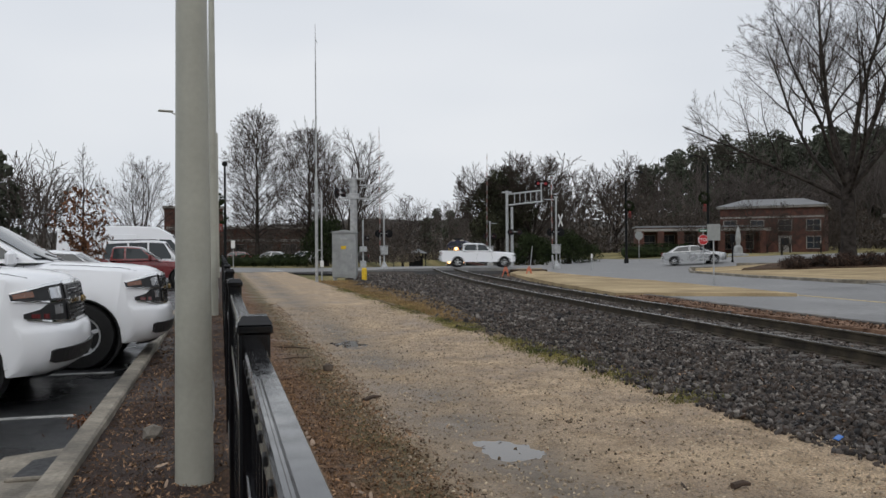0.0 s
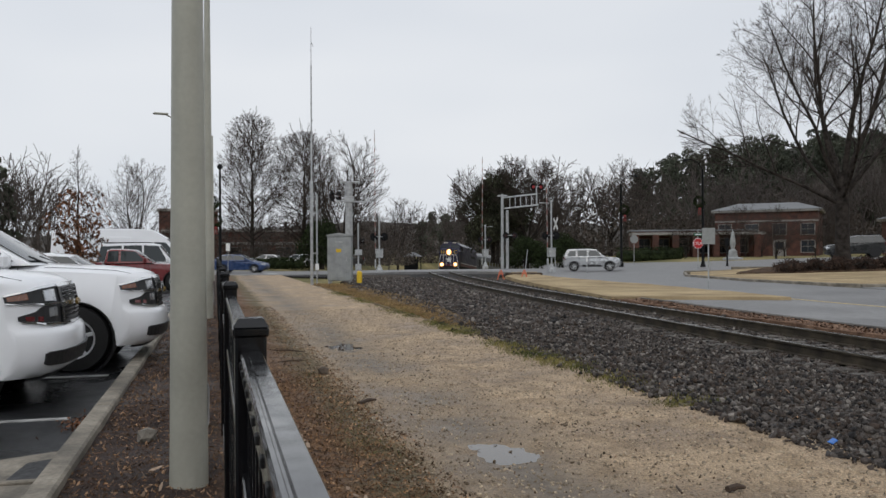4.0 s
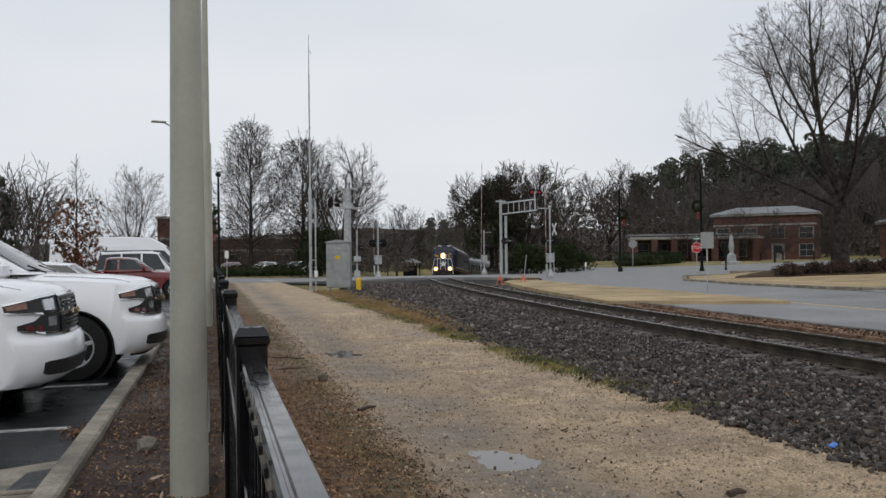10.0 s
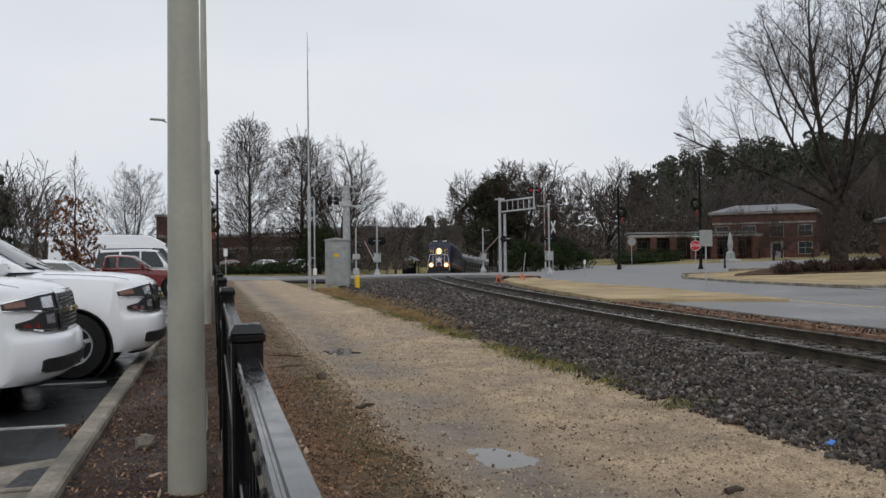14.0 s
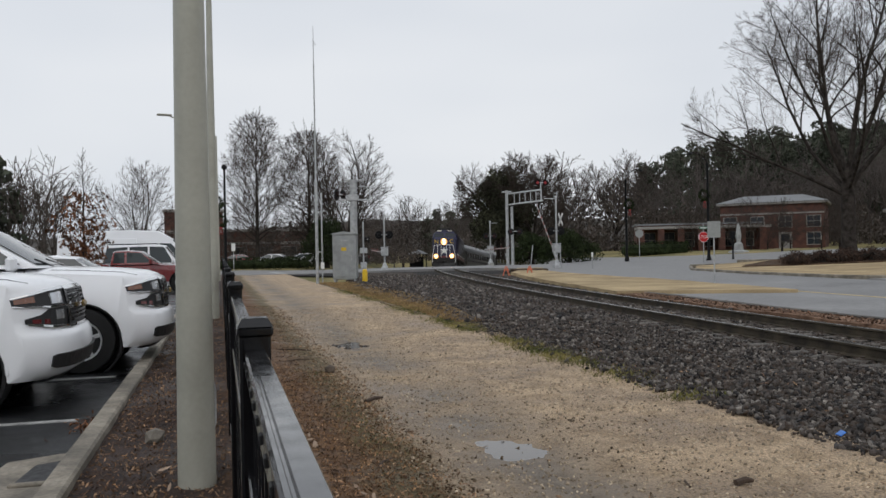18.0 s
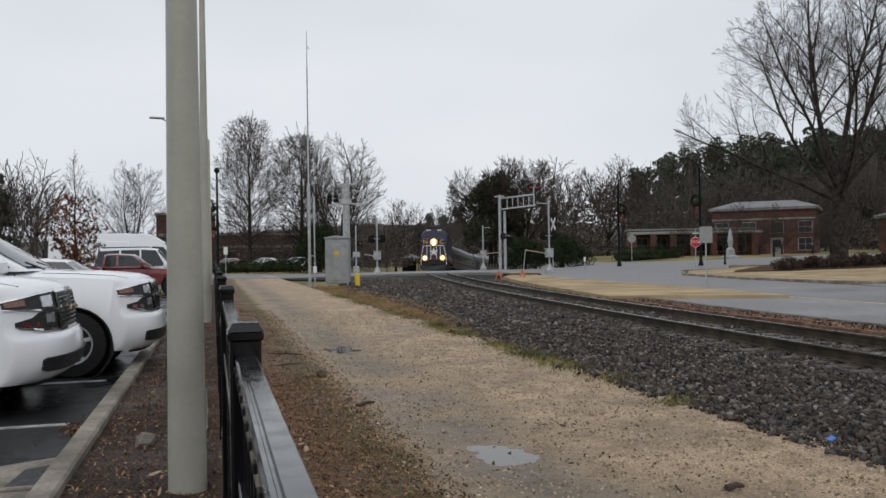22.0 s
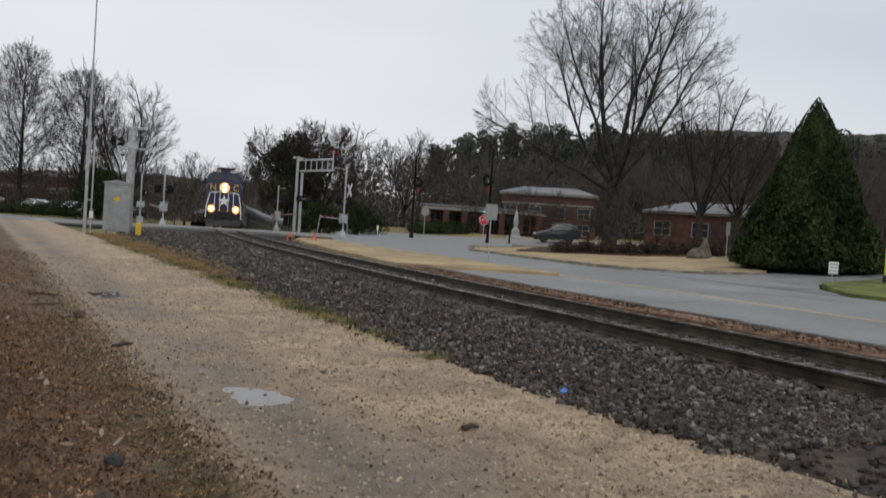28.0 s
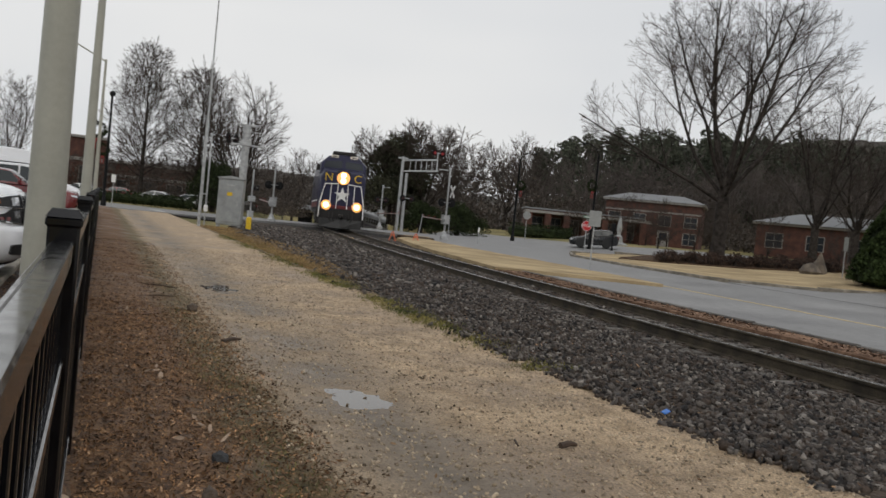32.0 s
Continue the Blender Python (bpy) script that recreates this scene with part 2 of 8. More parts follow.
STONE = stone_material()
VERGE = material("dormant_grass", (0.35, 0.265, 0.155), 0.95, var=0.2, scale=0.5, bump=0.7, bump_scale=60, other=(0.44, 0.34, 0.205), fine=30, spec=0.12)
LAWN = material("winter_lawn", (0.12, 0.125, 0.05), 0.95, var=0.3, scale=0.25, bump=0.6, bump_scale=30, other=(0.26, 0.21, 0.10), fine=8, spec=0.12)
LAWN_GREEN = material("green_lawn", (0.09, 0.115, 0.035), 0.95, var=0.3, scale=0.6, bump=0.6, bump_scale=30, other=(0.16, 0.17, 0.06), fine=8, spec=0.12)
REDLEAF = material("red_leaf_litter", (0.14, 0.075, 0.048), 0.9, var=0.4, scale=2.5, bump=0.9, bump_scale=40, other=(0.24, 0.15, 0.1), fine=30, spec=0.12)
CONCRETE = material("kerb_concrete", (0.165, 0.145, 0.115), 0.8, var=0.3, scale=2.5, bump=0.35, bump_scale=90, other=(0.26, 0.23, 0.185))
PAINT_LINE = material("road_paint_white", (0.36, 0.36, 0.35), 0.6, var=0.4, scale=5)
PAINT_YELLOW = material("road_paint_yellow", (0.55, 0.42, 0.20), 0.6, var=0.25, scale=4)
BLACK = material("black_fence_coat", (0.004, 0.004, 0.005), 0.17, var=0.2, scale=20, spec=0.45, coat=0.25)
POLE = material("pale_pole_paint", (0.36, 0.355, 0.30), 0.42, var=0.06, scale=2.0, bump=0.08, bump_scale=120, other=(0.40, 0.395, 0.335))
GALV = material("galvanised_steel", (0.36, 0.37, 0.375), 0.5, metal=0.35, var=0.16, scale=6, other=(0.45, 0.46, 0.465))
ALU = material("bungalow_aluminium", (0.30, 0.315, 0.315), 0.45, metal=0.25, var=0.1, scale=3, other=(0.35, 0.365, 0.365))
YELLOW = material("safety_yellow", (0.72, 0.47, 0.02), 0.5, var=0.12, scale=9)
RAIL = material("rusty_rail", (0.034, 0.027, 0.018), 0.75, metal=0.1, var=0.35, scale=3, bump=0.3, other=(0.062, 0.050, 0.034), spec=0.3)
RAILTOP = material("worn_railhead", (0.13, 0.12, 0.105), 0.24, metal=0.8, var=0.25, scale=5)
TIE = material("weathered_tie", (0.075, 0.066, 0.058), 0.9, var=0.35, scale=5, bump=0.6, other=(0.14, 0.127, 0.113), rand=0.25)
RUST = material("rust", (0.06, 0.042, 0.03), 0.8, var=0.4, scale=12)
STREET_BLACK = material("black_lamp_paint", (0.007, 0.007, 0.008), 0.6, var=0.2, scale=9, spec=0.2)
SIGN_GREY = material("bare_sign_back", (0.30, 0.31, 0.30), 0.5, metal=0.3, var=0.12, scale=9)
SIGN_RED = material("sign_red", (0.55, 0.02, 0.025), 0.45, var=0.1, scale=9)
WHITE = material("white_paint", (0.78, 0.78, 0.77), 0.5, var=0.06, scale=6)
ORANGE = material("safety_orange", (0.62, 0.17, 0.09), 0.6, var=0.15, scale=9)
RED_LAMP = material("red_lamp_lit", (0.12, 0.008, 0.01), 0.4, emit=(1.0, 0.04, 0.06), strength=0.09)
BARK = material("wet_grey_bark", (0.024, 0.020, 0.017), 0.95, var=0.4, scale=3, bump=0.7, bump_scale=30, other=(0.048, 0.041, 0.036), spec=0.12)
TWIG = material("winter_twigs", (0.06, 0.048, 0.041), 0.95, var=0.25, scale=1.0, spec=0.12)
# paler than TWIG: distance haze is mixed into the colour
HAZED_TWIG = material("hazed_winter_twigs", (0.095, 0.081, 0.074), 0.95, var=0.25, scale=0.3, spec=0.12)
# needles lightened against PINE to carry the haze of distance
HAZED_PINE = material("hazed_pine_needles", (0.054, 0.062, 0.046), 0.95, var=0.3, scale=0.2, other=(0.082, 0.09, 0.067), island=0.4, spec=0.12)
# dark asphalt with the shadow under the road's edge in its colour
CROSSING = material("shaded_crossing_asphalt", (0.012, 0.0115, 0.011), 0.85, var=0.4, scale=0.8, bump=0.5, bump_scale=60, other=(0.03, 0.027, 0.025), spec=0.15)
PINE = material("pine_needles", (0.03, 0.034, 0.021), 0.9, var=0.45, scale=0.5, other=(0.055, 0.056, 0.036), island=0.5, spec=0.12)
SHRUB = material("rounded_shrub_leaves", (0.018, 0.027, 0.011), 0.85, var=0.4, scale=1.5, other=(0.034, 0.046, 0.019), island=0.5, spec=0.12)
HOLLY = material("holly_leaves", (0.014, 0.024, 0.009), 0.7, var=0.5, scale=0.8, other=(0.032, 0.047, 0.016), island=0.6, spec=0.12)
HEDGE = material("clipped_hedge", (0.014, 0.021, 0.009), 0.85, var=0.4, scale=1.5, other=(0.028, 0.038, 0.016), island=0.5, spec=0.12)
OAKLEAF = material("brown_oak_leaves", (0.11, 0.05, 0.026), 0.8, var=0.4, scale=2, other=(0.19, 0.09, 0.05), island=0.5, spec=0.12)
LEAF = material("dead_leaves", (0.085, 0.045, 0.026), 0.75, var=0.5, scale=4, other=(0.29, 0.185, 0.11), island=0.75, spec=0.12)
CHIP = material("bark_chips", (0.06, 0.034, 0.021), 0.9, var=0.4, scale=8, other=(0.2, 0.12, 0.075), island=0.8, spec=0.12)
GRASS = material("grass_blades", (0.085, 0.12, 0.03), 0.85, var=0.4, scale=1.2, other=(0.22, 0.19, 0.07), island=0.4, spec=0.12)
BRICK = material("red_brick", (0.075, 0.033, 0.025), 0.9, var=0.3, scale=1.5, bump=0.4, bump_scale=25, other=(0.105, 0.047, 0.035))
TRIM = material("white_trim", (0.27, 0.255, 0.235), 0.7, var=0.12, scale=2)
ROOF = material("grey_roof", (0.19, 0.195, 0.2), 0.7, var=0.15, scale=0.6)
WINDOW = glass("dark_window_glass", (0.03, 0.035, 0.042), 0.08)
WATER = glass("puddle_water", (0.06, 0.045, 0.03), 0.03)

# ---- mesh helpers ----


class Shape:
    """Collects vertices and faces of one mesh, with a material slot for each face."""

    def __init__(self):
        self.v, self.f, self.s = [], [], []

    def add(self, verts, faces, slot=0):
        n = len(self.v)
        self.v += [tuple(p) for p in verts]
        self.f += [tuple(i + n for i in f) for f in faces]
        self.s += [slot] * len(faces)
        return self

    def box(self, c, size, m=None, cut=0.0, slot=0):
        """A box with chamfered edges, at c, turned by m."""
        hx, hy, hz = (s / 2 for s in size)
        cut = min(cut, hx * 0.9, hy * 0.9, hz * 0.9)
        if cut <= 0:
            pts = [Vector((x * hx, y * hy, z * hz)) for x in (-1, 1) for y in (-1, 1) for z in (-1, 1)]
            faces = [(0, 1, 3, 2), (4, 6, 7, 5), (0, 4, 5, 1), (2, 3, 7, 6), (0, 2, 6, 4), (1, 5, 7, 3)]
        else:
            pts, ids = [], {}
            for x in (-1, 1):
                for y in (-1, 1):
                    for z in (-1, 1):
                        for a in range(3):
                            ids[x, y, z, a] = len(pts)
                            h = [hx - cut, hy - cut, hz - cut]
                            h[a] += cut
                            pts.append(Vector((x * h[0], y * h[1], z * h[2])))
            faces = []
            for s in (-1, 1):
                faces.append([ids[s, y, z, 0] for y, z in ((-1, -1), (1, -1), (1, 1), (-1, 1))][::s])
                faces.append([ids[x, s, z, 1] for x, z in ((-1, -1), (-1, 1), (1, 1), (1, -1))][::s])
                faces.append([ids[x, y, s, 2] for x, y in ((-1, -1), (1, -1), (1, 1), (-1, 1))][::s])
                for r in (-1, 1):
                    faces.append([ids[s, r, -1, 0], ids[s, r, 1, 0], ids[s, r, 1, 1], ids[s, r, -1, 1]][::-s * r])
                    faces.append([ids[s, -1, r, 0], ids[s, 1, r, 0], ids[s, 1, r, 2], ids[s, -1, r, 2]][::s * r])
                    faces.append([ids[-1, s, r, 1], ids[1, s, r, 1], ids[1, s, r, 2], ids[-1, s, r, 2]][::-s * r])
                    for q in (-1, 1):
                        faces.append([ids[s, r, q, 0], ids[s, r, q, 1], ids[s, r, q, 2]][::s * r * q])
        m = m or Matrix.Identity(3)
        self.add([m.to_3x3() @ p + Vector(c) for p in pts], faces, slot)
        return self

    def tube(self, p, q, r0, r1=None, n=8, caps=True, slot=0):
        p, q, r1 = Vector(p), Vector(q), r0 if r1 is None else r1
        d = (q - p).normalized()
        u = d.orthogonal().normalized()
        w = d.cross(u)
        ring = [u * math.cos(2 * math.pi * i / n) + w * math.sin(2 * math.pi * i / n) for i in range(n)]
        pts = [p + a * r0 for a in ring] + [q + a * r1 for a in ring]
        faces = [(i, (i + 1) % n, n + (i + 1) % n, n + i) for i in range(n)]
        if caps:
            faces += [tuple(range(n))[::-1], tuple(range(n, 2 * n))]
        return self.add(pts, faces, slot)

    def lathe(self, profile, n=16, c=(0, 0, 0), axis="z", slot=0):
        """A turned form: profile of (radius, height)."""
        pts = []
        for r, h in profile:
            for i in range(n):
                a = 2 * math.pi * i / n
                x, y = r * math.cos(a), r * math.sin(a)
                p = {"z": (x, y, h), "x": (h, x, y), "y": (y, h, x)}[axis]
                pts.append((p[0] + c[0], p[1] + c[1], p[2] + c[2]))
        faces = []
        for k in range(len(profile) - 1):
            for i in range(n):
                j = (i + 1) % n
                faces.append((k * n + i, k * n + j, (k + 1) * n + j, (k + 1) * n + i))
        faces += [tuple(range(n))[::-1], tuple(range((len(profile) - 1) * n, len(profile) * n))]
        return self.add(pts, faces, slot)

    def prism(self, outline, a, b, axis="x", slot=0):
        """An outline of two coordinates pushed from a to b along an axis."""
        place = {"x": lambda p, t: (t, p[0], p[1]), "y": lambda p, t: (p[0], t, p[1]), "z": lambda p, t: (p[0], p[1], t)}[axis]
        n = len(outline)
        pts = [place(p, a) for p in outline] + [place(p, b) for p in outline]
        faces = [(i, (i + 1) % n, n + (i + 1) % n, n + i) for i in range(n)] + [tuple(range(n))[::-1], tuple(range(n, 2 * n))]
        return self.add(pts, faces, slot)

    def loft(self, rings, closed=True, caps=True, slot=0):
        n = len(rings[0])
        pts = [p for r in rings for p in r]
        faces = []
        for k in range(len(rings) - 1):
            for i in range(n if closed else n - 1):
                j = (i + 1) % n
                faces.append((k * n + i, k * n + j, (k + 1) * n + j, (k + 1) * n + i))
        if caps:
            faces += [tuple(range(n))[::-1], tuple(range((len(rings) - 1) * n, len(rings) * n))]
        return self.add(pts, faces, slot)

    def mesh(self, name, *mats, smooth=0):
        me = bpy.data.meshes.new(name)
        me.from_pydata(self.v, [], self.f)
        for m in mats:
            me.materials.append(m)
        if len(mats) > 1:
            me.polygons.foreach_set("material_index", self.s)
        bm = bmesh.new()
        bm.from_mesh(me)
        bmesh.ops.recalc_face_normals(bm, faces=bm.faces)
        bm.to_mesh(me)
        bm.free()
        if smooth:
            me.shade_smooth()
            me.set_sharp_from_angle(angle=radians(smooth))
        return me


def part(name, shape, mat, parent=None, label="", smooth=0, m=None):
    """One mesh object, under a thing or under a part."""
    mats = mat if isinstance(mat, (tuple, list)) else (mat,)
    me = shape if isinstance(shape, bpy.types.Mesh) else shape.mesh(name, *mats, smooth=smooth)
    ob = new(name, me)
    ob.parent = parent
    if m is not None:
        ob.matrix_basis = m
    return tagged(ob, label)


def thing(name, m, label, category, group="", kind=""):
    """An empty at the base of a thing; its parts go under it."""
    ob = new(name)
    ob.empty_display_size = 0.2
    ob.matrix_basis = m
    return tagged(ob, label, category, group, kind)


def raw(name, verts, faces, mat, label, category="", kind="stuff"):
    """One large joined mesh from arrays."""
    me = bpy.data.meshes.new(name)
    verts, faces = np.asarray(verts, np.float32), np.asarray(faces, np.int32)
    k = faces.shape[1]
    me.vertices.add(len(verts))
    me.vertices.foreach_set("co", verts.ravel())
    me.loops.add(faces.size)
    me.loops.foreach_set("vertex_index", faces.ravel())
    me.polygons.add(len(faces))
    me.polygons.foreach_set("loop_start", np.arange(0, faces.size, k, dtype=np.int32))
    me.polygons.foreach_set("loop_total", np.full(len(faces), k, dtype=np.int32))
    me.materials.append(mat)
    me.update(calc_edges=True)
    me.validate()
    return tagged(new(name, me), label, category, kind=kind)


def scatter(base_v, base_f, places, scales, turns):
    """Copies of a small form, as one pair of arrays. turns: (n, 3) Euler angles."""
    base_v, base_f = np.asarray(base_v, float), np.asarray(base_f, int)
    n = len(places)
    a, b, c = turns[:, 0], turns[:, 1], turns[:, 2]
    ca, sa, cb, sb, cc, sc = np.cos(a), np.sin(a), np.cos(b), np.sin(b), np.cos(c), np.sin(c)
    rot = np.stack([np.stack([cb * cc, sa * sb * cc - ca * sc, ca * sb * cc + sa * sc], -1),
                    np.stack([cb * sc, sa * sb * sc + ca * cc, ca * sb * sc - sa * cc], -1),
                    np.stack([-sb, sa * cb, ca * cb], -1)], 1)
    v = np.einsum("nij,nkj->nki", rot, base_v[None] * scales[:, None, :]) + places[:, None, :]
    f = base_f[None] + (np.arange(n) * len(base_v))[:, None, None]
    return v.reshape(-1, 3), f.reshape(-1, base_f.shape[1])


def step01(t):
    t = min(1.0, max(0.0, t))
    return t * t * (3 - 2 * t)


def track_x(y):
    """The track's centre line, a long gentle curve that tightens beyond the crossing."""
    return 8.9 + 0.045 * (y - 10) + 0.0014 * (y * y - 100) + 0.0028 * max(0.0, y - 106) ** 2


def track_slope(y):
    return 0.045 + 0.0028 * y + 0.0056 * max(0.0, y - 106)


def track_z(y):
    """The track's fall beyond the crossing."""
    return -0.00058 * max(0.0, min(y, 109.0) - 60) ** 2 - 0.0568 * max(0.0, y - 109)


def track_gap(pts):
    """How far points lie to the east of the track."""
    y = pts[:, 1]
    return pts[:, 0] - (8.9 + 0.045 * (y - 10) + 0.0014 * (y * y - 100) + 0.0028 * np.maximum(0, y - 106) ** 2)


def rise(x, y):
    """The lie of the land: level by the track, higher east of the street, with a shallow cutting where the track falls."""
    h = 1.05 * step01((x - 28) / 22) + 0.9 * step01((x - 60) / 60)
    if y > 74:
        k = step01((20 - abs(x - track_x(y))) / 12)
        h = h * (1 - k) + k * track_z(min(y, 190))
    return h


def track_pose(y, z=0.12):
    """A pose on the track, facing along it towards smaller y."""
    return pose(track_x(y), y, z + track_z(y), 0, 0, -math.degrees(math.atan(track_slope(y))))


def road_rise(x, y):
    """The road's surface: it humps up to the rail heads where it crosses the track."""
    return rise(x, y) + ((0.118 + track_z(y)) * step01((9 - abs(x - track_x(y))) / 6.5) if 54 < y < 84 else 0.0)


def sheet(name, outline, mat, label, lift=0.0, cell=2.0, wobble=0.0, skirt=0.12, category="ground", height=rise, kind="structure"):
    """A sheet of ground inside an outline, that follows the land, with a skirt down its edge."""
    from mathutils.geometry import delaunay_2d_cdt
    edge = []
    for i, p in enumerate(outline):
        q = outline[(i + 1) % len(outline)]
        k = max(1, int(math.hypot(q[0] - p[0], q[1] - p[1]) / cell))
        edge += [(p[0] + (q[0] - p[0]) * j / k, p[1] + (q[1] - p[1]) * j / k) for j in range(k)]
    xs, ys = [p[0] for p in outline], [p[1] for p in outline]
    inner = []
    y = min(ys) + cell / 2
    while y < max(ys):
        x = min(xs) + cell / 2
        while x < max(xs):
            c = False
            for i in range(len(outline)):
                (x1, y1), (x2, y2) = outline[i], outline[i - 1]
                if (y1 > y) != (y2 > y) and x < (x2 - x1) * (y - y1) / (y2 - y1) + x1:
                    c = not c
            if c:
                inner.append((x, y))
            x += cell
        y += cell
    n = len(edge)
    pts, _, faces, *_ = delaunay_2d_cdt([Vector(p) for p in edge + inner], [(i, (i + 1) % n) for i in range(n)], [], 1, 1e-4)
    v = [(p.x, p.y, height(p.x, p.y) + lift + wobble * noise.noise((p.x * 0.6, p.y * 0.6, 3))) for p in pts]
    s = Shape().add(v, faces)
    low = [(x, y, height(x, y) - skirt) for x, y in edge]
    top = [(x, y, height(x, y) + lift + wobble * noise.noise((x * 0.6, y * 0.6, 3))) for x, y in edge]
    s.add(top + low, [(i, (i + 1) % n, n + (i + 1) % n, n + i) for i in range(n)])
    ob = part(name, s, mat, smooth=50)
    return tagged(ob, label, category, kind=kind)

# ---- ground and large structure ----


def ground():
    axis = [0, 6, 12, 20, 30, 40, 50, 60, 75, 95, 120, 160, 220, 320, 500, 900, 1800, 3500]
    xs = [-a for a in axis[:0:-1]] + axis
    xs = sorted(set(xs + [14, 17, 23, 26, 28, 33, 36, 45, 55, 67] + list(range(14, 90, 4))))
    ys = sorted(set([-a for a in axis[:0:-1]] + axis + list(range(66, 200, 6))))
    v = [(x, y, rise(x, y) - 0.16) for y in ys for x in xs]
    w = len(xs)
    f = [(j * w + i, j * w + i + 1, (j + 1) * w + i + 1, (j + 1) * w + i) for j in range(len(ys) - 1) for i in range(w - 1)]
    ob = part("ground", Shape().add(v, f), LAWN, smooth=60)
    tagged(ob, "winter lawn of faded green and tan grass", "ground", kind="structure")


ground()
flat = lambda x, y: 0.0
sheet("parking_lot", [(-60, -6), (-1.06, -6), (-1.06, 52), (-60, 52)], ASPHALT_WET, "wet black asphalt of a parking lot", 0.0, 3.0, category="pavement", height=flat)
# crossing road with the street that joins it
near_edge = [(-70, 96), (-20, 73.5), (-3, 66), (2, 61.5), (6, 60), (11, 60), (16, 60.2), (23.2, 57.6), (21.5, 54), (19.8, 49), (18.6, 43), (18.1, 36), (17.6, 29), (16.7, 21.6), (12.6, 23.2), (11.6, 12), (10.9, 2), (10.4, -8), (22, -8)]
far_edge = [(22.8, 5), (23.6, 16), (24.3, 26), (25.3, 36), (27.2, 44.5), (30, 49.3), (34, 50.0), (38, 48.6), (44, 45.2), (52, 40), (66, 31), (90, 16), (93, 25), (69, 40), (54, 50), (47, 55.5), (42.5, 60), (40, 66), (38, 74), (39, 84), (42, 100), (35, 102), (31.5, 86), (29, 78), (25, 73.0), (18, 73.0), (10, 75.5), (0, 79.5), (-20, 88), (-70, 110)]
sheet("road", near_edge + far_edge, ROAD, "grey damp asphalt road over the rail crossing", 0.0, 2.0, skirt=0.26, category="road", height=road_rise)
sheet("verge", [(11.8, 23.6), (16.6, 21.4), (17.5, 29), (18.0, 36), (18.5, 43), (19.6, 49), (21.3, 54), (22.6, 57), (20.4, 56.4), (18.6, 51), (16.6, 47), (14.4, 38), (13.0, 31)], VERGE, "tan dormant grass on the bank beside the track", 0.10, 1.2, 0.03, category="grass")
# apron's near-black colour also holds the shade below the raised road
sheet("crossing_apron", [(4.2, 58.8), (6.5, 54.5), (9.0, 50.5), (12, 47.8), (14.6, 47.4), (16.8, 49.5), (18.4, 52.5), (20.5, 56.6), (16, 60.3), (11, 60.1), (6, 60.1)], CROSSING, "dark patched asphalt apron at the crossing, blackened for shadow below the road", -0.05, 1.5, 0.02, category="pavement")
# lawn strips east of the street and round the junction
sheet("tan_lawn", [(25.2, 30), (25.45, 28.5), (27.5, 27.35), (28.7, 26.8), (31, 27.1), (33.2, 27.1), (35.6, 29), (40, 32.5), (41.5, 35.0), (39.8, 36.6), (36.0, 42.5), (36.4, 48.8), (34, 49.7), (30.2, 49.0), (27.4, 44.3), (25.5, 36)], VERGE, "tan dormant lawn inside the kerb", 0.09, 1.6, 0.03, category="grass")
sheet("driveway", [(23.7, 16.2), (26.5, 19.2), (29.7, 21.6), (36, 23), (60, 20), (60, 26), (45, 27), (33.2, 26.9), (31, 26.8), (28.6, 26.6), (27.4, 27.1), (25.2, 28.3), (24.4, 26)], ROAD, "grey asphalt driveway off the street", 0.004, 2.0, category="road")
sheet("grass_island", [(23.9, 15), (24.1, 16.4), (26.6, 19.0), (29.7, 21.45), (36, 22.7), (60, 19), (60, -6), (23, -6), (23.0, 5)], LAWN_GREEN, "green grass island beside the driveway", 0.11, 2.0, 0.05, category="grass")
sheet("mulch_island", [(36.5, 48.7), (35.8, 42.5), (39.8, 36.6), (43, 34), (52, 32), (54, 36), (51.5, 39.8), (43.7, 44.9), (38, 48.3)], MULCH, "brown leaf mulch under the big bare tree", 0.22, 1.6, 0.08, category="mulch")
sheet("mulch_bed_front", [(30.2, 43.9), (31.6, 45.6), (35.6, 48.4), (36.4, 47.5), (35.9, 42.6), (39.6, 36.7), (38.6, 35.9), (35.0, 38.9)], MULCH, "brown leaf mulch under low red shrubs", 0.15, 1.2, 0.04, category="mulch")


def kerb_line(name, pts, width, top, base, mat, label, closed=False):
    """A kerb of short lengths of concrete along a line, with joints."""
    pts = [Vector(p) for p in pts]
    root = thing(name, pose(0, 0, 0), label, "kerb", kind="structure")
    for p, q in zip(pts, pts[1:]):
        d = q - p
        n = max(1, round(d.length / 3.0))
        for i in range(n):
            a, b = p + d * (i / n), p + d * ((i + 1) / n)
            mid, ang = (a + b) / 2, math.atan2(d.y, d.x)
            h = rise(mid.x, mid.y)
            s = Shape().box((0, 0, 0), (d.length / n - 0.012, width, top - base), None, 0.018)
            part("kerbstone", s, mat, root, m=Matrix.Translation((mid.x, mid.y, h + (top + base) / 2)) @ Matrix.Rotation(ang, 4, "Z"))
    return root


kerb_line("kerb_parking", [(-0.97, -4), (-0.97, 50)], 0.16, 0.12, -0.2, CONCRETE, "pale concrete kerb along the wet parking lot")
kerb_line("kerb_street", [(33.0, 26.9), (28.6, 26.6), (27.4, 27.1), (25.3, 28.3), (25.05, 30), (25.3, 36), (27.2, 44.5), (30, 49.3), (34, 50.0), (38, 48.6), (44, 45.2), (52, 40)], 0.18, 0.13, -0.2, CONCRETE, "concrete kerb round the tan lawn")


